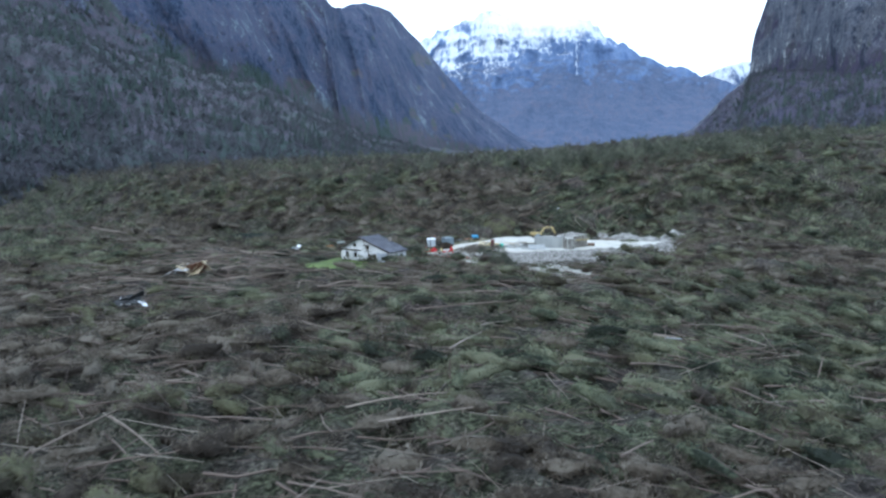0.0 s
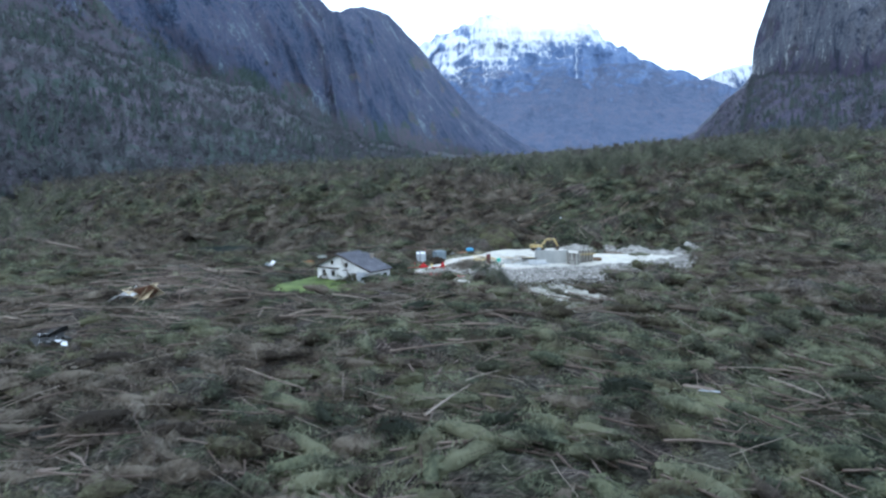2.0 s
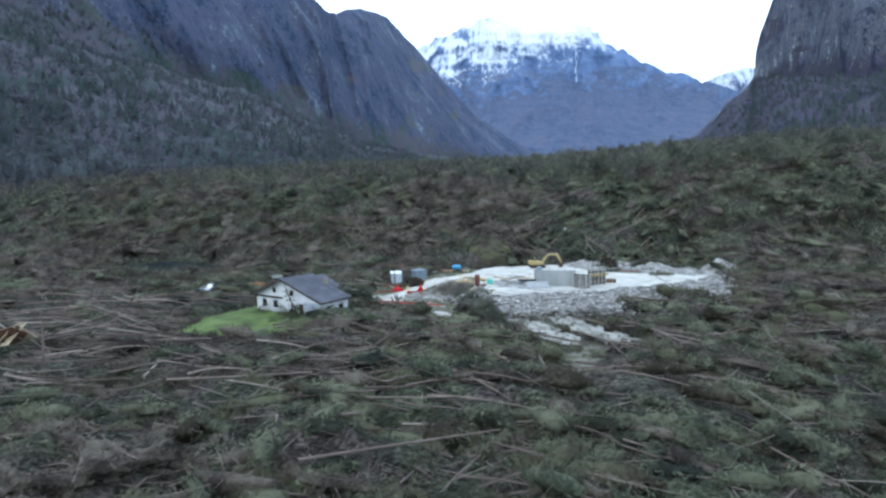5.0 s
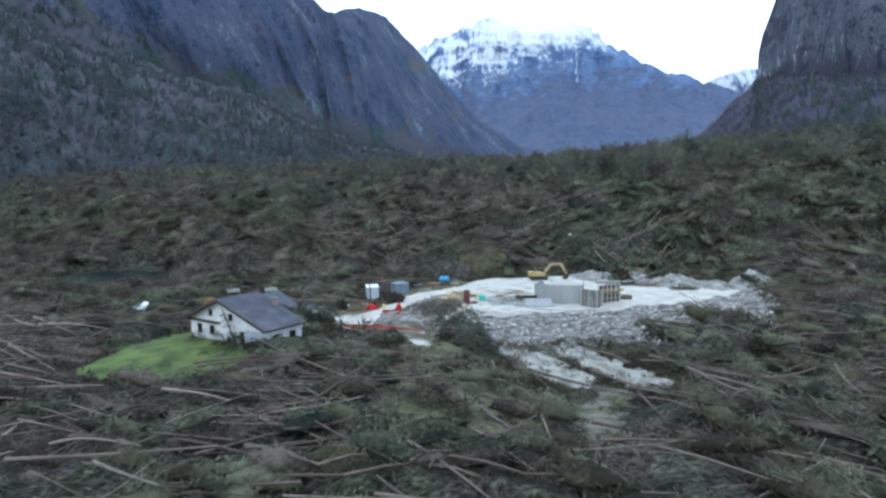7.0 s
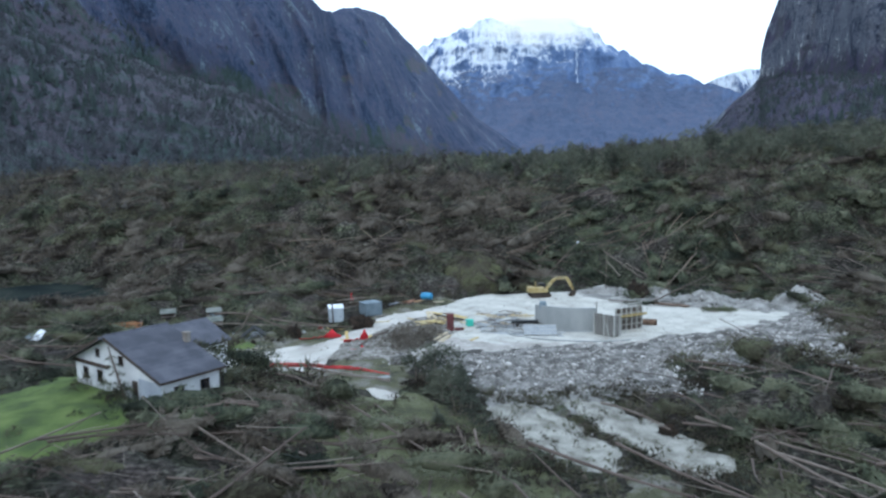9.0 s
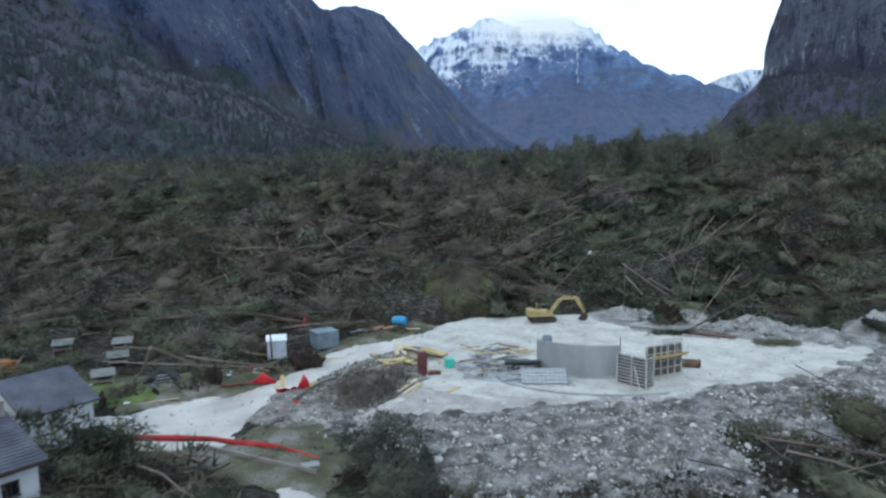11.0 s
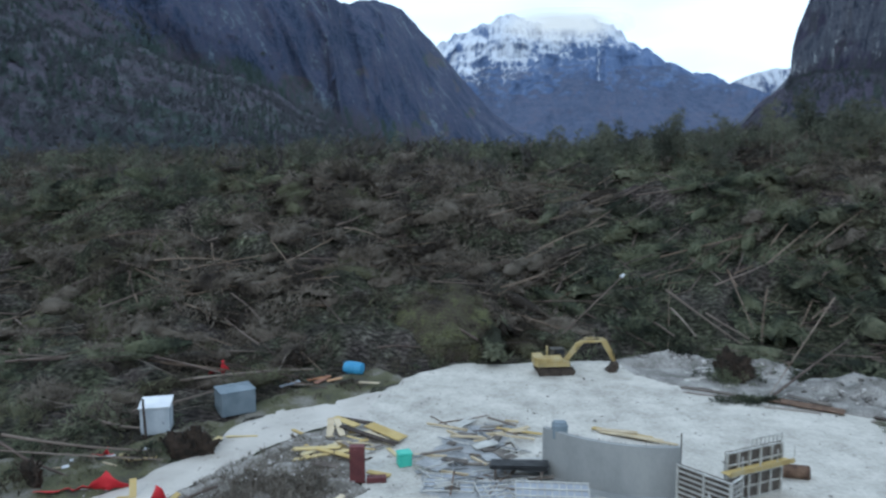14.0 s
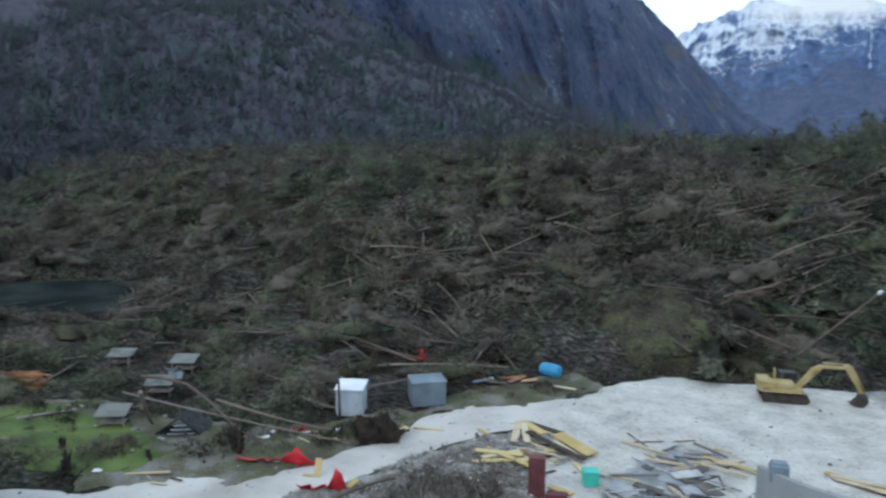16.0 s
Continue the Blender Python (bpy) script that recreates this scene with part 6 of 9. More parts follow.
flat_panel((27.0, 202.9, -0.5), -4, 24, 4.6, 2.3, 11, "pale steel formwork grate lying tilted on boards")
flat_panel((24.2, 204.6, -0.85), 14, 5, 3.6, 2.2, 8, "pale steel formwork grate lying on the gravel")
flat_panel((20.6, 205.8, -0.95), -4, 3, 3.4, 2.4, 4, "grey-blue steel formwork sheet lying on the gravel")
for (x, y, z, t, L, W, mt, lb) in ((25.2, 206.6, -0.2, -6, 3.8, 1.1, M_BLACK, "black boards stacked on trestles"), (25.6, 207.6, -0.55, 6, 3.2, 1.2, M_FORM, "steel frames stacked beside the tank")):
    st = thing("board_stack", pose(x, y, z, 0, 0, t), lb, "board stack")
    for i in range(3):
        bm = bmesh.new()
        box(bm, (L, W, 0.07), Matrix.Translation((0.05 * i, 0.06 * i, 0.1 * i)) @ pose(0, 0, 0, 0, 0, 2 * i), 0.01)
        part("board", bm, mt, st)
    for sx in (-1, 1):
        bm = bmesh.new()
        box(bm, (0.12, W, abs(z + 1.1)), Matrix.Translation((sx * L * 0.4, 0, -abs(z + 1.1) / 2 - 0.04)))
        part("trestle", bm, M_OLDWOOD, st)


# ---- excavator ----
def build_excavator():
    e = thing("excavator", pose(30.8, 231.2, -1.05, 0, 0, 5) @ Matrix.Scale(0.92, 4), "faded yellow tracked excavator parked with its arm reached out", "excavator")
    for sy in (-1, 1):
        bm = bmesh.new()
        prof = [(-2.05, 0.35), (-1.75, 0.06), (1.75, 0.06), (2.05, 0.35), (2.05, 0.6), (1.75, 0.86), (-1.75, 0.86), (-2.05, 0.6)]
        m = Matrix.Translation((0, sy * 1.05, 0)) @ Matrix.Rotation(radians(90), 4, "X")
        prism(bm, prof, -0.28, 0.28, m)
        tr = part("track", bm, M_TRACK, e, "dark steel crawler track")
        for x in np.linspace(-1.8, 1.8, 14):
            for z in (0.04, 0.88):
                bm = bmesh.new()
                box(bm, (0.16, 0.6, 0.05), Matrix.Translation((x, sy * 1.05, z)))
                part("track_shoe", bm, M_TRACK, tr)
        for x in np.linspace(-1.6, 1.6, 5):
            bm = bmesh.new()
            tube(bm, [(x, sy * 1.3, 0.42), (x, sy * 1.37, 0.42)], [0.26, 0.24], 10)
            part("roller", bm, M_TRACK, tr)
    bm = bmesh.new()
    box(bm, (1.6, 1.6, 0.4), Matrix.Translation((0, 0, 0.75)), 0.05)
    tube(bm, [(0, 0, 0.9), (0, 0, 1.1)], [0.65, 0.65], 16)
    part("undercarriage", bm, M_TRACK, e)
    bm = bmesh.new()
    prism(bm, [(-2.3, -1.0), (-2.05, -1.3), (1.3, -1.3), (1.5, -1.1), (1.5, 1.1), (1.3, 1.3), (-2.05, 1.3), (-2.3, 1.0)], 1.05, 1.5)
    part("deck", bm, M_YELLOW, e)
    bm = bmesh.new()
    prism(bm, [(-2.35, -0.9), (-2.1, -1.3), (-1.2, -1.3), (-1.2, 1.3), (-2.1, 1.3), (-2.35, 0.9)], 1.2, 2.0)
    part("counterweight", bm, M_YELLOW, e)
    bm = bmesh.new()
    box(bm, (2.0, 1.35, 0.55), Matrix.Translation((-0.3, -0.6, 1.75)), 0.08)
    part("engine_hood", bm, M_YELLOW, e)
    bm = bmesh.new()
    tube(bm, [(-0.9, -0.4, 2.2), (-0.9, -0.4, 3.05), (-1.0, -0.4, 3.15)], [0.1, 0.1, 0.09], 8)
    part("exhaust", bm, M_YELLOW, e)
    bm = bmesh.new()
    prof = [(-0.45, 1.5), (1.25, 1.5), (1.35, 2.1), (1.0, 2.6), (-0.45, 2.6)]
    prism(bm, prof, -0.5, 0.5, Matrix.Translation((0.15, 0.78, 0)) @ Matrix.Rotation(radians(90), 4, "X"))
    cab = part("cab", bm, M_CAB, e, "dark cab of the excavator")
    bm = bmesh.new()
    box(bm, (1.1, 1.03, 0.55), Matrix.Translation((0.6, 0.78, 2.24)))
    part("pane", bm, M_GLASS, cab, "dark cab glass")

    def arm_piece(name, pts, w, mat, parent):
        bm = bmesh.new()
        prism(bm, pts, -w / 2, w / 2, Matrix.Translation((0, -0.1, 0)) @ Matrix.Rotation(radians(90), 4, "X"))
        return part(name, bm, mat, parent)
    arm_piece("boom", [(0.9, 1.4), (1.25, 1.35), (2.6, 3.05), (3.1, 3.36), (5.45, 3.42), (5.5, 3.6), (3.0, 3.66), (2.4, 3.36)], 0.36, M_YELLOW, e)
    arm_piece("stick", [(4.95, 3.75), (5.35, 3.9), (5.75, 3.4), (6.75, 1.2), (6.5, 1.1), (5.3, 3.1)], 0.32, M_YELLOW, e)
    b = arm_piece("bucket", [(6.5, 1.25), (6.95, 1.2), (7.1, 0.55), (6.7, 0.02), (6.05, 0.0), (5.85, 0.3), (6.25, 0.75)], 1.0, M_TRACK, e)
    for i in range(5):
        bm = bmesh.new()
        beam(bm, (5.9, -0.55 + 0.22 * i, 0.22), (5.6, -0.55 + 0.22 * i, 0.32), 0.08, 0.06)
        part("tooth", bm, M_TRACK, b)
    for p, q, r in (((1.4, 0.15, 1.5), (3.0, 0.15, 3.3), 0.08), ((1.4, -0.35, 1.5), (3.0, -0.35, 3.3), 0.08), ((3.2, -0.1, 3.85), (5.1, -0.1, 3.85), 0.08), ((5.6, -0.1, 3.75), (6.9, -0.1, 1.35), 0.06)):
        bm = bmesh.new()
        mid = Vector(p).lerp(Vector(q), 0.6)
        tube(bm, [p, mid, mid, q], [r, r, r * 0.55, r * 0.55], 8)
        part("hydraulic_ram", bm, M_YELLOW, e)


build_excavator()


# ---- cabins beside the lane ----
def build_cabin():
    c = thing("site_cabin", pose(-3.6, 217.0, gz(-3.6, 217.0) - 0.05, 0, 0, 14) @ Matrix.Diagonal((1.02, 0.95, 0.98, 1)), "white sheet-metal site cabin, shade tinted into its walls, with a sloping roof", "site cabin")
    bm = bmesh.new()
    box(bm, (2.2, 2.0, 2.35), Matrix.Translation((0, 0, 1.25)), 0.03)
    part("body", bm, M_CABIN, c, "white sheet walls tinted blue-grey for shade")
    bm = bmesh.new()
    quad_slab(bm, [(-1.2, -1.12, 2.42), (1.2, -1.12, 2.42), (1.2, 1.12, 2.75), (-1.2, 1.12, 2.75)], 0.1)
    part("roof", bm, M_WHITE, c)
    bm = bmesh.new()
    box(bm, (0.9, 0.04, 1.9), Matrix.Translation((0.3, -1.02, 1.1)), 0.01)
    d = part("door", bm, M_CABIN, c)
    bm = bmesh.new()
    box(bm, (0.05, 0.06, 0.16), Matrix.Translation((0.65, -1.06, 1.05)))
    part("door_handle", bm, M_TRACK, d)
    for sx in (-1, 1):
        bm = bmesh.new()
        box(bm, (0.15, 2.0, 0.16), Matrix.Translation((sx * 0.85, 0, 0.0)))
        part("skid", bm, M_TRACK, c)


def build_store():
    c = thing("store_container", pose(1.5, 221.4, gz(1.5, 221.4), 0, 0, 32), "grey-blue corrugated steel store with a shallow roof", "container")
    L, W, H = 2.9, 2.5, 2.1
    bm = bmesh.new()
    box(bm, (L, W, H), Matrix.Translation((0, 0, H / 2 + 0.05)))
    body = part("body", bm, M_SHED, c)
    for i in range(12):
        bm = bmesh.new()
        box(bm, (0.09, 0.05, H - 0.2), Matrix.Translation((-L / 2 + 0.15 + i * 0.245, -W / 2 - 0.02, H / 2 + 0.05)))
        part("rib", bm, M_SHED, body)
    for i in range(10):
        bm = bmesh.new()
        box(bm, (0.05, 0.09, H - 0.2), Matrix.Translation((-L / 2 - 0.02, -W / 2 + 0.18 + i * 0.25, H / 2 + 0.05)))
        part("rib", bm, M_SHED, body)
    bm = bmesh.new()
    r = [bm.verts.new(v) for v in ((-L / 2 - 0.1, -W / 2 - 0.1, H + 0.05), (L / 2 + 0.1, -W / 2 - 0.1, H + 0.05), (L / 2 + 0.1, W / 2 + 0.1, H + 0.05), (-L / 2 - 0.1, W / 2 + 0.1, H + 0.05), (0, 0, H + 0.38))]
    for k in range(4):
        bm.faces.new((r[k], r[(k + 1) % 4], r[4]))
    bm.faces.new(r[:4][::-1])
    part("roof", bm, M_SHED, c)


build_cabin()
build_store()
bm = bmesh.new()
tube(bm, [(-3.75, 215.2, -2.2), (-3.9, 215.3, 1.5)], [0.13, 0.09], 8)
tagged(part("timber_post", bm, M_DARKWOOD), "dark timber post beside the white cabin", "post")

bt = thing("blue_drum", pose(10.6, 230.8, gz(10.6, 230.8), 0, 0, -22) @ Matrix.Scale(0.86, 4), "bright blue plastic water drum lying on its side", "drum")
bm = bmesh.new()
tube(bm, [(-1.2, 0, 0.75), (-1.1, 0, 0.75), (-0.5, 0, 0.75), (0.5, 0, 0.75), (1.1, 0, 0.75), (1.2, 0, 0.75)], [0.45, 0.68, 0.75, 0.75, 0.66, 0.42], 14)
part("barrel", bm, M_BLUE, bt)
for x in (-0.55, 0.0, 0.55):
    bm = bmesh.new()
    tube(bm, [(x - 0.05, 0, 0.75), (x + 0.05, 0, 0.75)], [0.78, 0.78], 14)
    part("hoop", bm, M_BLUE, bt)
tb = thing("teal_box", pose(17.4, 208.9, -1.15, 0, 0, 20), "bright teal plastic box on the gravel", "plastic box")
bm = bmesh.new()
box(bm, (0.95, 0.85, 0.9), Matrix.Translation((0, 0, 0.47)), 0.08)
part("body", bm, M_TEAL, tb)
bm = bmesh.new()
box(bm, (1.02, 0.92, 0.12), Matrix.Translation((0, 0, 0.97)), 0.03)
part("lid", bm, M_TEAL, tb)
mb = thing("maroon_cabinet", pose(14.5, 206.3, -1.15, 0, 0, 6), "upright maroon steel cabinet on the gravel", "cabinet")
bm = bmesh.new()
box(bm, (1.0, 0.6, 2.5), Matrix.Translation((0, 0, 1.26)), 0.03)
part("body", bm, M_MAROON, mb)
bm = bmesh.new()
box(bm, (0.88, 0.04, 1.15), Matrix.Translation((0, -0.31, 1.75)), 0.01)
part("door", bm, M_MAROON, mb)
bm = bmesh.new()
box(bm, (1.3, 0.6, 0.42), Matrix.Translation((1.25, -0.2, 0.21)), 0.04)
part("base_box", bm, M_MAROON, mb)
bm = bmesh.new()
tube(bm, [(42.3, 207.4, -0.68), (44.5, 206.9, -0.68)], [0.46, 0.46], 16, False)
rp = part("rusty_pipe", bm, M_RUST)
rp_thick = rp.modifiers.new("thick", "SOLIDIFY")
rp_thick.thickness = 0.05
tagged(rp, "rust-brown steel pipe lying on the gravel", "pipe")


# ---- red netting, planks ----
def net(at, turn, L, H, seed, peak=0.78, wide=0.22, label="torn red safety netting slumped on the ground"):
    """A slumped strip of netting that rises to one peak."""
    r = np.random.RandomState(seed)
    n = 14
    V, F = [], []
    for i in range(n + 1):
        t = i / n
        top = H * (0.26 + 0.74 * max(0, 1 - abs(t - peak) / wide)) * r.uniform(0.85, 1.1)
        off = 0.25 * r.normal()
        for k in range(4):
            V.append((t * L, off * k / 3 + (0.9 - 0.3 * k) * (1 - top / H), 0.03 + top * k / 3))
    for i in range(n):
        for k in range(3):
            a = i * 4 + k
            F.append((a, a + 4, a + 5, a + 1))
    o = new("safety_net", np_mesh("safety_net", V, F, M_RED))
    o.matrix_basis = pose(*at, 0, 0, turn)
    sol = o.modifiers.new("thick", "SOLIDIFY")
    sol.thickness = 0.04
    return tagged(o, label, "safety net", "red safety netting")


net((-7.3, 206.0, gz(-7.3, 206.0) + 0.05), 7, 6.0, 1.45, 1)
net((-0.5, 202.9, gz(-0.5, 202.9) + 0.05), 7, 3.4, 2.4, 2, 0.86, 0.2)
net((1.2, 197.6, gz(1.2, 197.6) + 0.08), -4, 1.9, 0.8, 3)
# a long band of netting along the edge of the lane
V, F = [], []
band = [Vector(v) for v in ((-10.6, 188.2, -0.25), (-8, 188, -0.3), (-5, 187.8, -0.4), (-2, 187.4, -0.4), (0.2, 187, -0.5), (2.3, 186.4, -0.55), (4, 185.7, -0.6), (5.6, 184.8, -0.65), (7.4, 183.6, -0.75))]
for i, p in enumerate(band):
    for k in range(3):
        V.append(p + Vector((0.05 * math.sin(3 * i), 0.12 * k * math.cos(2 * i), -0.25 * k - 0.06 * math.sin(2 * i))))
for i in range(len(band) - 1):
    for k in range(2):
        F.append((3 * i + k, 3 * i + 3 + k, 3 * i + 4 + k, 3 * i + 1 + k))
o = new("safety_net", np_mesh("safety_net", V, F, M_BAND))
sol = o.modifiers.new("thick", "SOLIDIFY")
sol.thickness = 0.03
tagged(o, "long band of faded red safety netting strung along the lane", "safety net", "red safety netting")
for i, (x, y) in enumerate(((-10.6, 188.2), (-5, 187.8), (0.2, 187.0), (4, 185.7), (7.4, 183.6))):
    bm = bmesh.new()
    tube(bm, [(x, y, gz(x, y) - 0.2), (x + 0.05, y, -0.15)], [0.06, 0.05], 6)
    tagged(part("fence_post", bm, M_OLDWOOD), "thin wooden post holding the red netting", "post", "netting posts")
bm = bmesh.new()
box(bm, (0.9, 0.7, 0.9), pose(6.9, 182.2, -1.2, 0, 0, 20), 0.04)
box(bm, (1.3, 0.9, 0.08), pose(6.9, 182.2, -0.7, 0, 0, 20))
tagged(part("manhole_box", bm, M_CONCRETE), "small grey concrete box with a flat lid", "concrete box")
net((-3.9, 230.4, gz(-3.9, 230.4) + 0.1), 40, 1.8, 1.7, 7)
net((-6.6, 211.8, gz(-6.6, 211.8)), 10, 1.7, 0.7, 8)
bm = bmesh.new()
beam(bm, (-2.8, 186.2, -0.6), (7.65, 180.7, -0.65), 0.18, 0.32)
for x, y in ((-2.6, 186.0), (2.4, 183.5), (7.3, 181.05)):
    beam(bm, (x, y, -1.8), (x, y, -0.6), 0.2, 0.2)
tagged(part("barrier_rail", bm, M_OLDWOOD), "weathered wooden barrier rail across the track", "rail")


def plank(p, q, w=0.28, t=0.06, mat=None, label="yellow formwork board lying loose", roll=0.0):
    bm = bmesh.new()
    beam(bm, p, q, w, t, roll, 0.008)
    return tagged(part("plank", bm, mat or M_YELLOWWOOD), label, "plank", "loose boards")


r_pl = np.random.RandomState(77)
KINDS = ((M_YELLOWWOOD, "yellow formwork board lying loose"), (M_NEWWOOD, "pale fresh plank lying loose"), (M_OLDWOOD, "grey weathered plank lying loose"), (M_DARKWOOD, "dark brown timber beam lying loose"))
# the tumbled board heap, small boards under wide ones
for i in range(46):
    x, y = r_pl.normal(12.9, 1.9), r_pl.normal(211.6, 2.0)
    k = (0, 3, 2, 1, 0, 2)[i % 6]
    z, L, a = gz(x, y) + 0.12 + r_pl.uniform(0, 0.75) * math.exp(-((x - 12.9) ** 2 + (y - 211.8) ** 2) / 7), r_pl.uniform(1.0, 3.0), r_pl.normal(-0.35, 0.45)
    plank((x - L / 2 * math.cos(a), y - L / 2 * math.sin(a), z), (x + L / 2 * math.cos(a), y + L / 2 * math.sin(a), z + r_pl.normal(0, 0.12)), r_pl.uniform(0.16, 0.4), 0.06, *KINDS[k])
for p, q, w, k in (((9.1, 210.7, -0.7), (12.6, 210.6, -0.5), 0.55, 0), ((9.4, 209.3, -0.9), (13.4, 210.3, -0.6), 0.5, 0), ((9.9, 209.9, -0.8), (12.2, 211.2, -0.55), 0.5, 0), ((10.9, 210.4, -0.5), (13.8, 209.3, -0.75), 0.45, 0), ((14.1, 215.2, -0.5), (17.0, 212.9, -0.75), 1.1, 0), ((14.0, 214.2, -0.7), (16.2, 212.2, -0.85), 0.6, 1), ((11.4, 217.2, -0.7), (14.2, 215.7, -0.6), 0.6, 3), ((12.0, 214.6, -0.4), (16.6, 211.9, -0.8), 0.5, 3),
                   ((11.2, 216.4, -0.35), (13.3, 214.6, -0.4), 0.7, 0), ((11.0, 215.8, -0.2), (11.4, 213.2, -0.75), 0.55, 1), ((11.5, 215.6, -0.2), (12.3, 213.4, -0.75), 0.5, 1), ((15.0, 207.6, -1.0), (16.6, 206.9, -1.0), 0.5, 0), ((11.0, 208.8, -0.85), (13.0, 208.2, -0.95), 0.8, 2), ((10.6, 207.6, -1.0), (13.2, 206.6, -1.0), 0.3, 2),
                   ((10.5, 203.2, -0.75), (14.1, 202.6, -0.8), 0.25, 1), ((10.7, 201.9, -0.75), (13.9, 202.4, -0.7), 0.28, 1), ((12.2, 199.9, -0.95), (14.0, 203.4, -0.7), 0.42, 1), ((12.8, 199.4, -1.0), (14.3, 202.3, -0.85), 0.36, 1), ((13.3, 199.1, -1.05), (14.6, 202.6, -0.95), 0.24, 1), ((17.1, 199.9, -1.1), (18.3, 201.7, -1.1), 0.4, 0),
                   ((15.6, 221.2, -1.1), (17.4, 220.6, -1.1), 0.35, 0), ((12.6, 220.4, -1.15), (14.0, 220.2, -1.15), 0.25, 1), ((-4.3, 212.2, -1.75), (-3.2, 211.1, -1.8), 0.4, 0), ((-3.3, 211.1, -1.82), (-1.4, 211.7, -1.78), 0.34, 0), ((-1.4, 205.4, -1.95), (-0.1, 205.5, -1.9), 0.3, 0), ((-0.3, 205.4, -1.95), (-0.5, 206.0, -0.85), 0.45, 0), ((2.4, 203.2, -1.8), (3.2, 204.4, -1.1), 0.5, 0), ((1.4, 212.5, -1.8), (2.6, 214.3, -1.2), 0.55, 0), ((0.9, 212.4, -1.85), (2.4, 212.8, -1.8), 0.4, 0), ((2.6, 215.5, -1.65), (5.2, 215.4, -1.55), 0.24, 0),
                   ((-14.3, 201.2, -2.2), (-10.5, 203.0, -2.15), 0.3, 1), ((-28.5, 206.1, -1.7), (-26.0, 209.7, -1.8), 0.5, 2), ((31.8, 215.8, -0.95), (36.0, 213.6, -0.95), 0.5, 0), ((32.2, 214.9, -0.92), (36.6, 213.0, -0.9), 0.4, 1), ((32.0, 215.2, -0.86), (35.0, 214.4, -0.82), 0.5, 1), ((33.4, 214.2, -0.84), (37.4, 211.9, -0.8), 0.35, 1), ((22.4, 213.0, -1.0), (26.8, 216.0, -0.95), 0.4, 1), ((23.2, 214.2, -0.9), (26.6, 214.9, -0.85), 0.45, 1), ((24.2, 215.8, -1.0), (27.6, 214.0, -0.8), 0.35, 0)):
    plank(p, q, w, 0.08, *KINDS[k])
for p, q, w, mt in (((6.4, 228.2, -0.8), (8.6, 228.9, -0.7), 0.5, M_ORANGE), ((7.4, 227.4, -0.9), (8.4, 229.0, -0.5), 0.6, M_BRICK), ((5.4, 227.0, -0.9), (7.2, 226.6, -0.85), 0.4, M_OLDWOOD), ((8.4, 228.0, -0.9), (9.8, 228.4, -0.85), 0.5, M_ORANGE), ((4.2, 226.4, -1.0), (5.8, 227.6, -0.9), 0.5, M_GREYPANEL), ((11.4, 227.6, -1.0), (13.6, 226.8, -0.9), 0.35, M_NEWWOOD)):
    plank((p[0], p[1], gz(p[0], p[1]) + 0.3), (q[0], q[1], gz(q[0], q[1]) + 0.45), w, 0.08, mt, "broken board lying beside the blue drum")
# rods, props, sheets and frames lying about beside the tank
for i in range(95):
    x, y = r_pl.uniform(18.6, 27.2), r_pl.uniform(203.6, 217.5)
    if math.hypot(x - TANK.x, y - TANK.y) < 9.9 and x > 25.6:
        continue
    a, L, z = r_pl.normal(-0.15, 0.7), r_pl.uniform(0.8, 3.6), -1.03 + abs(r_pl.normal(0, 0.14))
    d = Vector((math.cos(a), math.sin(a), r_pl.normal(0, 0.06))) * L / 2
    c = Vector((x, y, z + abs(d.z)))
    bm = bmesh.new()
    if i % 5 < 3:
        tube(bm, [c - d, c + d], [0.05, 0.05], 6)
        tagged(part("steel_prop", bm, (M_FORM, M_STEEL, M_RUST, M_FORM, M_STEEL)[i // 5 % 5]), "thin steel prop lying among the formwork", "prop", "props beside the tank")
    elif i % 5 == 3:
        beam(bm, c - d * 0.6, c + d * 0.6, r_pl.uniform(0.5, 1.3), 0.06)
        tagged(part("formwork_sheet", bm, (M_WET, M_FORM, M_PLY, M_BROWNPLY)[i // 5 % 4]), "worn formwork sheet lying on wet gravel", "formwork", "sheets beside the tank")
    else:
        beam(bm, c - d, c + d, 0.16, 0.14)
        tagged(part("timber_beam", bm, (M_OLDWOOD, M_NEWWOOD)[i % 2]), "weathered timber beam lying among the formwork", "beam", "beams beside the tank")
for i, (x, y, t, L) in enumerate(((26.6, 209.6, 70, 2.2), (27.4, 208.4, 62, 2.0), (24.2, 210.8, 10, 2.6))):
    f = thing("brace_frame", pose(x, y, -1.05, -70 if i < 2 else 0, 0, t), "dark steel brace frame leaning by the tank wall", "frame", "brace frames")
    for p, q in (((-L / 2, 0, 0), (L / 2, 0, 0)), ((-L / 2, 1.9, 0), (L / 2, 1.9, 0)), ((-L / 2, 0, 0), (-L / 2, 1.9, 0)), ((L / 2, 0, 0), (L / 2, 1.9, 0)), ((-L / 2, 0, 0), (L / 2, 1.9, 0)), ((-L / 2, 1.9, 0), (L / 2, 0, 0))):
        bm = bmesh.new()
        beam(bm, p, q, 0.07, 0.07)
        part("bar", bm, M_TRACK, f)
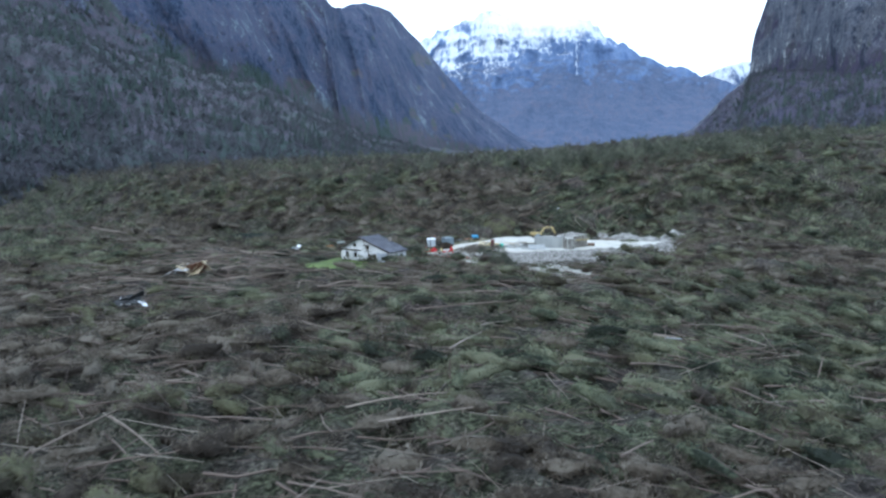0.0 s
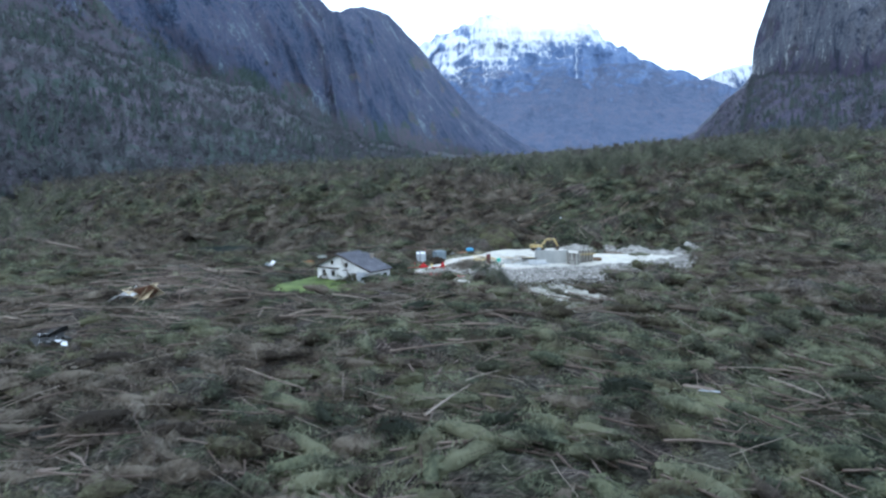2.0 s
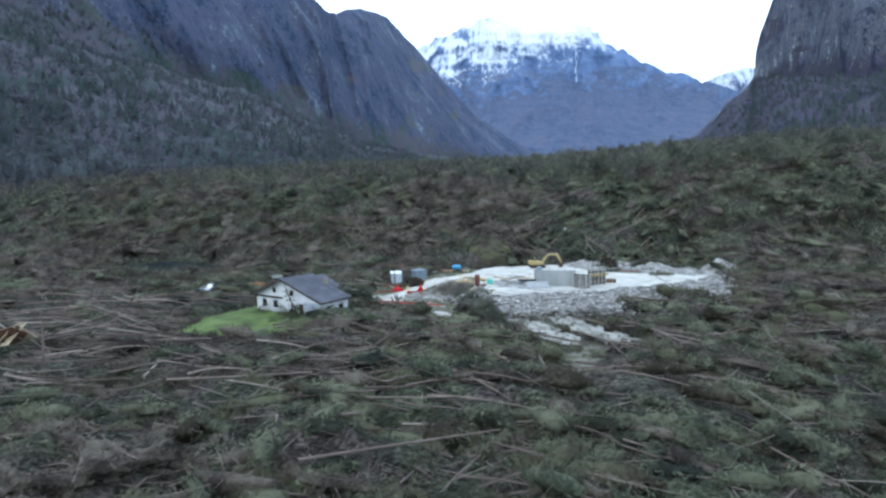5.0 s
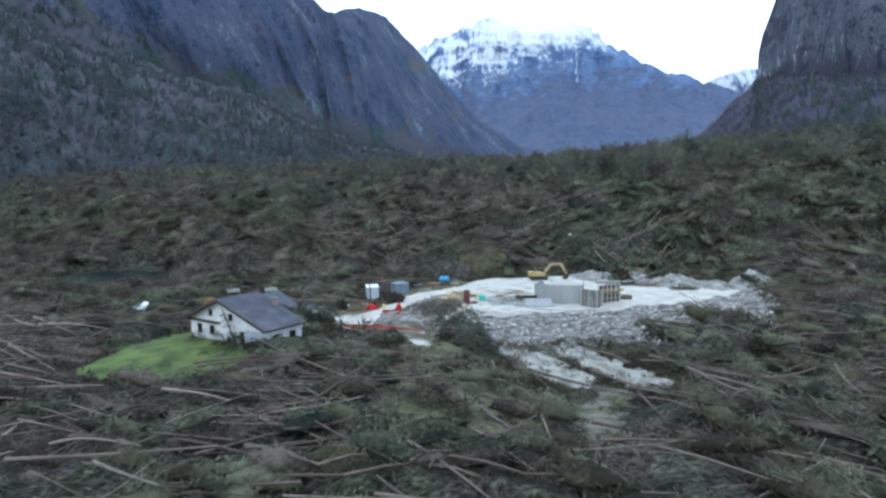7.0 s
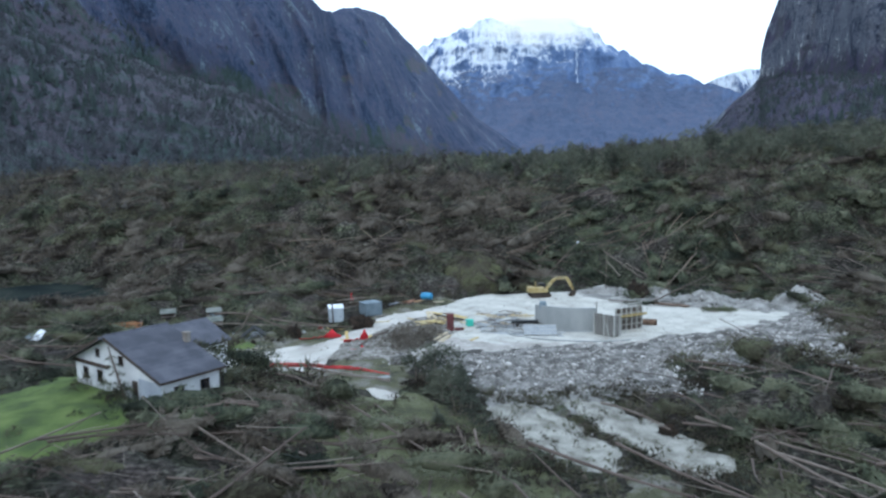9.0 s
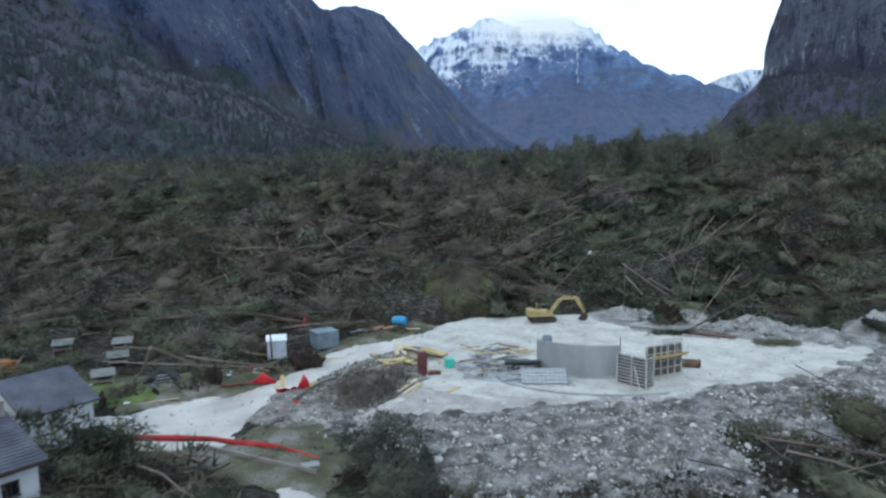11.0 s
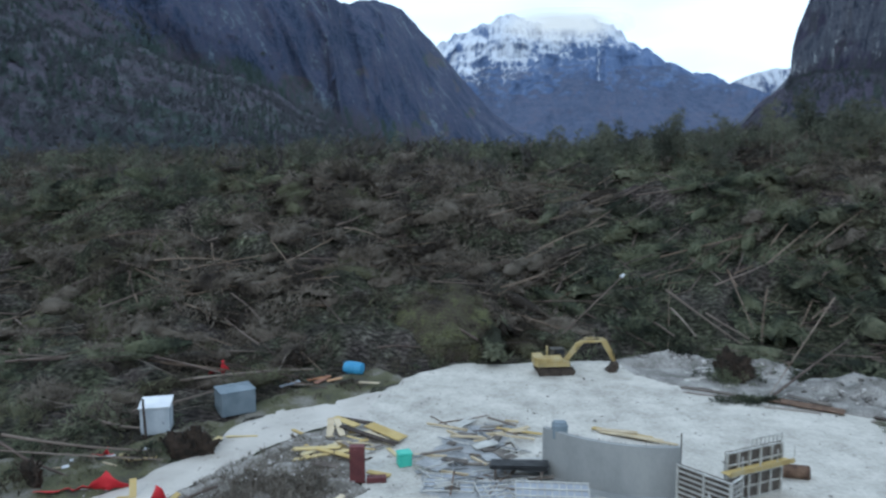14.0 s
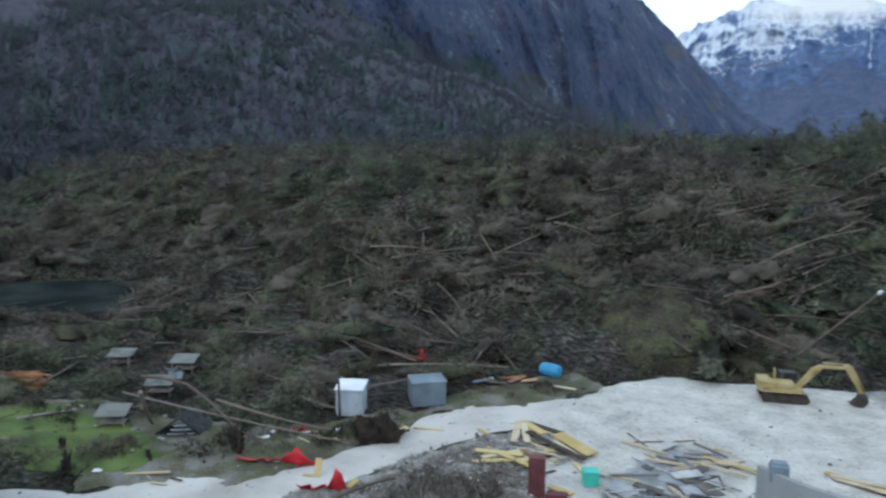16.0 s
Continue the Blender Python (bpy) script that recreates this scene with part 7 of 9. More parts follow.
# the debris at the yard's far edge: boards, sheets and slash
for (p, q, w, mt) in (((42.0, 226.2, -0.9), (46.2, 223.6, -0.85), 0.6, M_OLDWOOD), ((43.4, 225.8, -0.9), (48.0, 222.4, -0.85), 0.45, M_DARKWOOD), ((41.8, 224.9, -1.0), (45.4, 223.4, -1.0), 0.3, M_OLDWOOD), ((48.6, 222.4, -0.8), (53.4, 219.2, -0.85), 1.3, M_RUST), ((50.2, 222.8, -0.6), (53.0, 220.6, -0.75), 0.8, M_BROWNPLY), ((47.5, 220.9, -1.0), (51.5, 219.4, -1.0), 0.4, M_OLDWOOD), ((54.6, 217.4, -0.95), (56.4, 214.6, -0.95), 0.5, M_OLDWOOD), ((55.2, 218.2, -0.9), (58.2, 215.4, -0.9), 0.6, M_DARKWOOD), ((56.6, 217.6, -0.8), (59.2, 216.4, -0.8), 0.8, M_OLDWOOD)):
    plank(p, q, w, 0.09, mt, "weathered board thrown onto the edge of the yard")


# ---- shelters and wood in the clearing ----
def shelter(at, turn, w, d, h, label="small open shelter with a mossy felt roof"):
    s = thing("shelter", pose(*at, 0, 0, turn), label, "shelter", "small shelters")
    for sx in (-1, 1):
        for sy in (-1, 1):
            bm = bmesh.new()
            beam(bm, (sx * w * 0.4, sy * d * 0.38, -0.2), (sx * w * 0.4, sy * d * 0.38, h), 0.1, 0.1)
            part("post", bm, M_OLDWOOD, s)
    bm = bmesh.new()
    quad_slab(bm, [(-w / 2, -d / 2, h - 0.1), (w / 2, -d / 2, h - 0.1), (w / 2, d / 2, h + 0.35), (-w / 2, d / 2, h + 0.35)], 0.1)
    part("roof", bm, M_SHELTER, s)
    bm = bmesh.new()
    box(bm, (w * 0.8, 0.06, h * 0.55), Matrix.Translation((0, d * 0.36, h * 0.35)))
    part("back_board", bm, M_DARKWOOD, s)
    bm = bmesh.new()
    box(bm, (w * 0.8, d * 0.6, 0.08), Matrix.Translation((0, 0, 0.45)))
    part("shelf", bm, M_OLDWOOD, s)


for (x, y, t) in ((-31.9, 221.0, 20), (-22.6, 216.0, 24), (-24.5, 221.6, 18), (-20.9, 208.6, 26)):
    shelter((x, y, gz(x, y)), t, 2.5, 1.9, 1.3)
cs = thing("collapsed_shelter", pose(-14.9, 209.9, gz(-14.9, 209.9), 0, 0, 20) @ Matrix.Scale(1.25, 4), "collapsed black-roofed shelter with pale boards", "shelter")
bm = bmesh.new()
quad_slab(bm, [(-1.7, -0.9, 0.1), (-1.5, 0.9, 0.1), (0.1, 0.9, 1.35), (0.0, -0.9, 1.25)], 0.08)
part("roof", bm, M_BLACK, cs, "fallen black roof slope")
bm = bmesh.new()
quad_slab(bm, [(0.0, -0.9, 1.25), (0.1, 0.9, 1.35), (1.5, 0.9, 0.3), (1.3, -0.9, 0.15)], 0.08)
part("roof", bm, M_BLACK, cs, "fallen black roof slope")
for i in range(3):
    bm = bmesh.new()
    beam(bm, (-0.75 + 0.2 * i, -0.98, 0.2 + 0.27 * i), (0.9 - 0.22 * i, -0.98, 0.25 + 0.27 * i), 0.05, 0.1)
    part("board", bm, M_GREYPANEL, cs)
ws = thing("wood_stack", pose(-35.0, 212.4, -1.9, 0, 0, 10), "tumbled stack of orange fresh-cut timber", "wood stack")
for i in range(26):
    a = r_pl.uniform(-0.35, 0.35)
    p = Vector((r_pl.uniform(-0.6, 0.6), r_pl.uniform(-0.8, 0.8), 0.12 + 0.06 * i))
    d = Vector((math.cos(a), math.sin(a), 0)) * 1.9
    bm = bmesh.new()
    beam(bm, p - d, p + d, 0.16, 0.12)
    part("board", bm, M_ORANGE, ws)


# ---- wrecks among the trees ----
def wreck(at, turn, mats, n, size, label, category, seed):
    """A flattened hut or vehicle: bent sheets and snapped boards."""
    r = np.random.RandomState(seed)
    w = thing(category.replace(" ", "_"), pose(*at, 0, 0, turn), label, category)
    for i in range(n):
        bm = bmesh.new()
        c = Vector((r.normal(0, size * 0.35), r.normal(0, size * 0.25), 0.3 + abs(r.normal(0, 0.5))))
        m = Matrix.Translation(c) @ pose(0, 0, 0, r.normal(0, 22), r.normal(0, 22), r.uniform(0, 180))
        sx, sy = size * r.uniform(0.25, 0.6), size * r.uniform(0.15, 0.4)
        quad_slab(bm, [m @ Vector((-sx, -sy, 0)), m @ Vector((sx, -sy * 0.8, 0.1)), m @ Vector((sx * 0.9, sy, -0.05)), m @ Vector((-sx * 1.1, sy * 0.9, 0.08))], 0.06)
        part("sheet", bm, mats[i % len(mats)], w)
    return w


wreck((-55.5, 152.5, 1.4), 15, [M_NEWWOOD, M_NEWWOOD, M_WHITE, M_OLDWOOD, M_BRICK], 15, 4.4, "flattened wooden hut with torn pale roof sheets", "hut wreck", 5)
wreck((-54.0, 120.5, 1.2), 30, [M_BLACK, M_BLACK, M_WHITE, M_BLACK, M_BLACK], 10, 2.6, "black tarpaulin and white sheets of a wrecked stall", "wreck", 6)
wreck((-50.0, 115.0, 1.6), 70, [M_WHITE], 2, 1.3, "crumpled white sheet caught in branches", "white sheet", 7)
wreck((-41.9, 198.6, -0.9), 20, [M_SHED, M_SHED, M_WHITE, M_BLACK], 7, 2.0, "crushed white and grey caravan shell among fallen trees", "caravan wreck", 8)
plank((30.2, 100.6, -0.75), (33.2, 98.9, -0.85), 0.6, 0.06, M_PALE, "pale torn board lying among branches", 12)
plank((31.6, 99.2, -0.95), (33.6, 98.2, -0.9), 0.5, 0.05, M_GREYPANEL, "pale grey torn board lying among branches", -8)
wreck((-24.0, 218.5, -1.6), 20, [M_SHED, M_OLDWOOD], 4, 1.3, "grey torn sheets beside the shelters", "torn sheets", 11)

# ---- bare trunks that lie or lean where they can be picked out ----
M_REDBARK = material("reddish_bark", [(0.085, 0.062, 0.046), (0.15, 0.110, 0.082), (0.21, 0.165, 0.13)], 0.3, 6, 0.9, bump=0.5, bump_scale=9, obj=0.5, low=0.2, high=0.8)
LOGS = [
    ((-3.6, 146.7, 0.6), (3.2, 156.6, 3.2), 0.16), ((-24, 155, 0.4), (-17.9, 168.6, 0.6), 0.14), ((-25, 154.5, 0.6), (-9.4, 160.3, 0.7), 0.15), ((-1.3, 179.5, 0.1), (12.0, 159.5, 0.0), 0.17), ((5.1, 175.9, -0.8), (11.2, 163.2, -0.6), 0.14),
    ((-7.2, 163.2, 1.0), (3.0, 152.4, 0.6), 0.10), ((14.6, 164.0, 0.2), (15.2, 158.4, -1.2), 0.14), ((16.0, 163.3, 0.2), (16.8, 159.4, -1.2), 0.14), ((7.4, 163.8, -0.6), (11.7, 162.9, -0.7), 0.13),
    ((20.6, 163.7, -1.2), (32.0, 152.2, -1.2), 0.18), ((29.4, 175.3, -1.8), (33.4, 166.0, -1.2), 0.15), ((36.5, 168.5, -1.0), (44.4, 157.0, -0.6), 0.18), ((28.0, 163.5, -1.3), (33.8, 153.5, -1.2), 0.16), ((40.0, 160.0, -1.0), (46, 149, -1.0), 0.16), ((51.5, 176.0, -0.8), (57, 169, -0.7), 0.15),
    ((-3.5, 138.4, 1.4), (5.3, 144.4, 1.7), 0.17), ((11.0, 142.6, 0.4), (20.2, 130.4, -0.3), 0.18), ((13.8, 148.8, -0.5), (19.4, 136.4, -0.6), 0.16), ((24.0, 144.0, -0.6), (38, 133, -0.6), 0.17), ((32.0, 139.3, -0.6), (46, 128.5, -0.6), 0.17),
    ((39.0, 161.8, -0.7), (45.4, 144.6, -0.5), 0.16), ((45.6, 156.4, -0.5), (51.4, 156.2, 0.6), 0.18), ((65.6, 189.5, -0.2), (69.4, 170.0, 0.2), 0.17), ((55.0, 159.1, 0.0), (52.0, 148.8, 0.0), 0.15), ((-24, 132.9, 1.5), (-8, 134.8, 1.5), 0.18), ((-36, 168.7, -0.4), (-52, 175.1, -0.4), 0.16), ((-46, 163.6, 0.1), (-30, 159.5, 0.1), 0.16), ((-18.6, 161.0, 0.8), (-7.4, 161.6, 0.9), 0.15), ((-28.8, 138, 0.4), (-31.9, 157.5, 0.2), 0.16),
    ((0.2, 240.9, 1.4), (7.6, 230.1, -0.6), 0.16), ((-23.6, 230.8, 1.6), (-18.2, 225.8, -1.3), 0.16), ((-21, 246.3, 3.0), (-4, 232.4, 0.6), 0.16), ((-22, 210.8, -0.2), (0.2, 209.2, -0.9), 0.10),
    ((-26.5, 257, 8.6), (-11.8, 253.7, 8.2), 0.15), ((-19, 255.2, 6.8), (-9, 249.2, 5.2), 0.15), ((-14.5, 232.4, 0.2), (8.8, 225.7, -0.9), 0.14), ((52.5, 243, 7.0), (51.3, 233.2, 3.0), 0.14), ((60, 234.4, 6.0), (48.4, 222.5, -0.8), 0.10), ((-12.6, 211.0, 0.2), (-0.9, 212.6, -1.7), 0.14), ((2.3, 198.6, -1.2), (5.5, 205.0, -0.9), 0.16), ((-8.2, 216.4, -0.6), (-4.4, 216.2, -1.2), 0.14), ((-13.4, 203.7, 3.0), (-18.2, 210.0, -2.2), 0.18),
    ((-44.6, 144.7, -0.8), (-44.3, 144.9, 7.6), 0.17), ((-107.8, 217.6, 6.0), (-87.0, 196.2, 6.0), 0.3), ((-21.2, 102.8, 1.6), (-12.6, 95.0, 1.5), 0.16), ((-4.6, 109.7, 1.6), (12.0, 115.3, 1.6), 0.15), ((0.6, 85.3, 1.8), (5.9, 97.1, 1.2), 0.15), ((69.5, 155.6, -0.6), (73.4, 144.2, -0.6), 0.16), ((54.5, 129.7, -0.8), (67.5, 135.2, -0.4), 0.17), ((40.6, 136.6, -0.9), (44.6, 123.7, -0.9), 0.17), ((44.5, 109.6, -3.0), (47.3, 101.4, -3.0), 0.17), ((27.5, 116.7, -1.6), (40.2, 114.7, -1.9), 0.16),
    ((-9.6, 65.5, 1.6), (0.4, 69.4, 1.6), 0.13), ((-6.1, 61.6, 1.6), (4.0, 65.7, 1.5), 0.13), ((-1.5, 55.3, 2.0), (6.5, 65.1, 1.2), 0.13), ((-34.3, 56.2, 1.5), (-31.0, 67.6, 1.6), 0.14), ((-31.0, 63.1, 2.0), (-23.3, 55.3, 1.5), 0.14), ((0.6, 75.0, -0.6), (0.5, 74.9, 3.2), 0.13), ((47.7, 89.0, -7.0), (51.2, 93.5, -2.6), 0.15), ((37.0, 139.5, -0.8), (48.3, 130.8, -0.8), 0.17), ((50.0, 121.6, -2.6), (62.5, 101.2, -3.2), 0.18),
    ((44.2, 239.6, 6.0), (49.4, 231.0, 1.9), 0.17), ((47.6, 236.4, 4.0), (50.6, 232.2, 2.2), 0.15), ((44.4, 238.2, 4.2), (45.8, 234.0, 2.0), 0.15), ((58.4, 246.7, 4.8), (53.3, 235.6, 0.9), 0.16), ((65.5, 247.2, 6.8), (59.0, 239.3, 1.7), 0.16), ((48.9, 222.5, -0.5), (61.8, 234.6, 1.5), 0.15), ((54.9, 250.5, 6.7), (55.8, 246.0, 3.9), 0.15),
    ((32.8, 248.8, 4.9), (37.0, 250.7, 6.9), 0.15), ((54.3, 246.5, 4.4), (60.4, 244.1, 3.0), 0.14), ((61.1, 241.0, 2.3), (64.0, 242.8, 3.5), 0.14), ((62.0, 238.8, 2.0), (66.6, 241.7, 3.7), 0.14), ((43.0, 247.4, 5.3), (53.6, 251.8, 7.0), 0.15), ((43.3, 245.0, 3.3), (47.5, 246.4, 5.4), 0.14), ((50.2, 252.1, 6.5), (54.7, 255.0, 8.4), 0.14), ((24.9, 242.9, 3.5), (32.8, 240.1, 1.4), 0.13), ((72.3, 247.3, 7.9), (71.9, 241.5, 5.0), 0.15), ((64.6, 252.5, 7.8), (66.9, 248.1, 7.1), 0.14),
    ((-24.5, 254.4, 8.7), (-12.9, 254.7, 8.0), 0.16), ((-19.8, 249.5, 7.1), (-7.3, 245.2, 3.7), 0.16), ((-18.4, 251.0, 6.6), (-6.6, 246.3, 5.0), 0.16), ((-13.1, 246.5, 5.3), (-4.8, 246.5, 5.2), 0.15), ((-9.1, 252.2, 7.3), (-5.7, 246.9, 5.7), 0.15), ((-7.6, 253.4, 7.6), (-3.3, 248.8, 5.5), 0.15), ((-4.8, 250.9, 7.0), (2.5, 247.2, 5.4), 0.15), ((-9.4, 246.8, 4.7), (-1.0, 250.8, 6.1), 0.15), ((-2.1, 252.0, 6.6), (4.2, 250.5, 5.9), 0.14), ((11.0, 253.1, 6.9), (34.1, 288.8, 16.0), 0.2), ((11.8, 254.9, 9.1), (23.0, 260.3, 10.1), 0.16),
    ((0.3, 243.9, 3.3), (11.8, 241.7, 3.6), 0.16), ((-16.3, 242.4, 2.5), (-3.2, 235.2, 0.8), 0.16), ((33.2, 257.1, 8.8), (44.3, 264.0, 12.3), 0.17), ((34.7, 254.7, 8.5), (44.6, 262.7, 11.1), 0.17), ((-12.0, 231.3, 0.8), (-3.6, 227.0, 0.9), 0.14), ((-4.8, 224.5, 0.2), (6.9, 229.0, 0.0), 0.14), ((-42.6, 265.1, 9.2), (-26.1, 255.7, 9.6), 0.17), ((35.0, 271.1, 14.1), (40.9, 274.2, 14.6), 0.17), ((-20.8, 255.9, 9.5), (-4.7, 250.6, 6.6), 0.16), ((-16.5, 256.2, 8.5), (-7.9, 246.9, 4.8), 0.15),
]
for i, (p, q, r0) in enumerate(LOGS):
    r0 *= 0.62 if p[1] > 225 else 0.82
    r = np.random.RandomState(900 + i)
    p, q = Vector(p), Vector(q)
    n = 6
    sag = r.normal(0, 0.3, 3) * (0.4, 0.4, 1.0)
    pts = [p.lerp(q, k / n) + Vector(sag) * math.sin(math.pi * k / n) for k in range(n + 1)]
    bm = bmesh.new()
    tube(bm, pts, [r0 * (1.15 - 0.6 * k / n) for k in range(n + 1)], 7)
    for k in range(int(r.randint(3, 8))):
        t = r.uniform(0.3, 0.98)
        c = p.lerp(q, t) + Vector(sag) * math.sin(math.pi * t)
        d = Vector(r.normal(0, 1, 3)).normalized() * r.uniform(0.3, 0.9)
        tube(bm, [c, c + d], [0.03, 0.012], 4)
    upright = abs((q - p).normalized().z) > 0.7
    dull = i % 3 == 0 or p.y > 225
    tagged(part("snapped_trunk" if upright else "fallen_log", bm, (M_REDBARK if p.y > 225 else M_BARK) if dull and not (p.y > 225 and q.z > 1.8 and 43 < p.x < 48) else M_PALE), "pale snapped tree trunk still standing upright" if upright else "long pale bare trunk lying across the brush", "tree trunk" if upright else "log", "bare trunks")


pole = thing("leaning_pole", pose(31.6, 240.0, 0.0), "leaning wooden pole with a white insulator at its tip", "utility pole")
bm = bmesh.new()
tube(bm, [(0, 0, -0.4), (6.7, -5.0, 8.2)], [0.10, 0.065], 8)
part("pole", bm, M_BARK, pole)
bm = bmesh.new()
tube(bm, [(6.62, -4.94, 8.1), (6.75, -5.04, 8.27), (6.88, -5.14, 8.43)], [0.14, 0.2, 0.1], 10)
part("insulator", bm, M_WHITE, pole, "white ceramic insulator")


# ---- the combed swathe of bare stems below the house ----
r_sw = np.random.RandomState(123)
for i in range(104):
    if i < 86:
        x, y = r_sw.uniform(-78, -34), r_sw.uniform(136, 198)
        a, L = math.radians(r_sw.normal(-10, 22)), r_sw.uniform(8, 16)
    else:
        x, y = r_sw.uniform(-24, 8), r_sw.uniform(118, 150)
        a, L = math.radians(r_sw.normal(-20, 22)), r_sw.uniform(7, 13)
    d = Vector((math.cos(a), math.sin(a), 0))
    e = Vector((x, y, 0)) + d * L
    if min(float(open_ground(np.array([x]), np.array([y]))[0]), float(open_ground(np.array([e.x]), np.array([e.y]))[0])) < 1.0:
        continue
    za, zb = (gz(u, v) + 0.9 * float(heap(np.array([u]), np.array([v]))[0]) + r_sw.uniform(0.5, 1.5) for u, v in ((x, y), (e.x, e.y)))
    p, q = Vector((x, y, za)), Vector((e.x, e.y, zb))
    sag = Vector(r_sw.normal(0, 0.25, 3))
    r0 = r_sw.uniform(0.11, 0.18)
    bm = bmesh.new()
    tube(bm, [p.lerp(q, k / 5) + sag * math.sin(math.pi * k / 5) for k in range(6)], [r0 * (1.1 - 0.13 * k) for k in range(6)], 6)
    for k in range(4):
        c = p.lerp(q, r_sw.uniform(0.2, 0.95))
        tube(bm, [c, c + Vector(r_sw.normal(0, 0.45, 3))], [0.025, 0.01], 4)
    tagged(part("fallen_log", bm, M_PALE if i % 3 else M_BARK), "long bare trunk lying combed in the swathe of windthrow", "log", "bare trunks")


# ---- long bare stems on the hill, drawn out up the slope ----
for i in range(104):
    if i < 74:
        x, y = r_sw.uniform(4, 74), r_sw.uniform(244, 292)
        a, L = math.radians(r_sw.normal(38, 16)), r_sw.uniform(7, 16)
    else:
        x, y = r_sw.uniform(-26, 6), r_sw.uniform(243, 260)
        a, L = math.radians(r_sw.normal(-15, 35)), r_sw.uniform(5, 12)
    e = Vector((x + L * math.cos(a), y + L * math.sin(a), 0))
    za, zb = (gz(u, v) + 0.9 * float(heap(np.array([u]), np.array([v]))[0]) + r_sw.uniform(0.7, 1.7) for u, v in ((x, y), (e.x, e.y)))
    mid = gz((x + e.x) / 2, (y + e.y) / 2) + 0.9 * float(heap(np.array([(x + e.x) / 2]), np.array([(y + e.y) / 2]))[0]) + 0.5
    lift = max(0.0, mid - (za + zb) / 2)
    p, q = Vector((x, y, za + lift)), Vector((e.x, e.y, zb + lift))
    sag = Vector(r_sw.normal(0, 0.25, 3))
    r0 = r_sw.uniform(0.08, 0.13)
    bm = bmesh.new()
    tube(bm, [p.lerp(q, k / 5) + sag * math.sin(math.pi * k / 5) for k in range(6)], [r0 * (1.1 - 0.13 * k) for k in range(6)], 6)
    tagged(part("fallen_log", bm, (M_REDBARK, M_BARK, M_REDBARK, M_BARK)[i % 4]), "bare reddish trunk lying up the windthrown slope", "log", "bare trunks")


# ---- snapped branches and thin stems tangled through the brush ----
def sticks(n, x0, x1, y0, y1, mat, label, seed, r0, r1, long):
    r = np.random.RandomState(seed)
    x, y = r.uniform(x0, x1, n), r.uniform(y0, y1, n)
    ok = in_view(x, y) & (open_ground(x, y) > 1.2)
    x, y = x[ok], y[ok]
    m = len(x)
    shapes = [np_tube((-L / 2, 0, 0), (L / 2, 0, 0), 1.0, 0.45, 3, 3, 1.6, 700 + k) for k, L in enumerate(long)]
    shapes = [(v * (1, w, w), f) for (v, f), w in zip(shapes, np.linspace(r0, r1, len(shapes)))]
    rot = turns(np.where(r.rand(m) < 0.55, fall_yaw(x, y, r), r.uniform(0, 6.28, m)), r.normal(-0.05, 0.22, m), r.uniform(0, 6.28, m))
    at = np.stack([x, y, ground_z(x, y) + 0.85 * heap(x, y) + r.uniform(0.6, 2.1, m)], 1)
    scatter("broken_branches", shapes, r.randint(0, len(shapes), m), at, rot, r.uniform(0.7, 1.3, m), mat, label, "branches")


sticks(2600, -110, 100, 46, 236, M_BARK, "grey-brown snapped branches tangled through the brush", 811, 0.03, 0.06, (3.0, 4.5, 6.0, 8.0))
sticks(1100, -110, 100, 46, 236, M_PALE, "pale peeled branches tangled through the brush", 812, 0.03, 0.055, (2.5, 4.0, 6.0, 7.0))
sticks(700, -110, 120, 238, 330, M_REDBARK, "reddish snapped branches tangled over the hill", 813, 0.03, 0.06, (3.0, 5.0, 6.5, 9.0))

# ---- upturned root plates ----
def root_plate(at, turn, s, seed):
    r = np.random.RandomState(seed)
    th = thing("root_plate", pose(*at, 0, 0, turn), "dark upturned root plate with torn roots and soil", "root plate", "upturned roots")
    bm = bmesh.new()
    bmesh.ops.create_icosphere(bm, subdivisions=3, radius=1.0)
    for v in bm.verts:
        k = 1 + 0.55 * noise.noise(v.co * 1.9 + Vector((seed, 0, 0))) + 0.4 * noise.noise(v.co * 5.5 + Vector((0, seed, 0)))
        v.co = Vector((v.co.x * 0.26, v.co.y * 1.0, v.co.z * 0.85 + 0.7)) * k * s
    part("soil", bm, M_ROOT, th)
    for k in range(18):
        a = r.uniform(0, 6.28)
        e = Vector((r.normal(0, 0.35), math.cos(a) * r.uniform(1.1, 1.7), math.sin(a) * r.uniform(0.9, 1.4) + 0.75)) * s
        mid = Vector((0, 0, 0.75 * s)).lerp(e, 0.6) + Vector(r.normal(0, 0.14, 3)) * s
        bm = bmesh.new()
        tube(bm, [Vector((0, 0, 0.75 * s)).lerp(e, 0.3), mid, e], [0.08 * s, 0.05 * s, 0.012], 5)
        part("root", bm, M_ROOT, th)


for i, (x, y, t, s) in enumerate(((-8.2, 207.4, 60, 1.1), (0.3, 212.0, 75, 1.25), (1.7, 212.2, 100, 1.1), (1.0, 213.2, 85, 1.0), (-17.2, 200.6, 40, 0.9), (-20.6, 203.4, 40, 0.6), (-13.4, 204.2, 60, 0.45), (5.9, 240.0, 90, 0.9), (-18.2, 227.0, 80, 0.9), (47.4, 228.4, 40, 1.7), (48.8, 230.0, 60, 1.3), (16.0, 161.0, 90, 0.9), (34.0, 168.5, 70, 0.8), (-9.5, 158.5, 20, 0.8), (52.0, 140.0, 80, 1.0), (4.0, 232.8, 80, 0.9), (-28.0, 226.0, 70, 0.9), (-14.0, 229.0, 70, 0.8), (11.5, 162.0, 60, 0.9))):
    root_plate((x, y, gz(x, y) - 0.1), t, s, 30 + i)


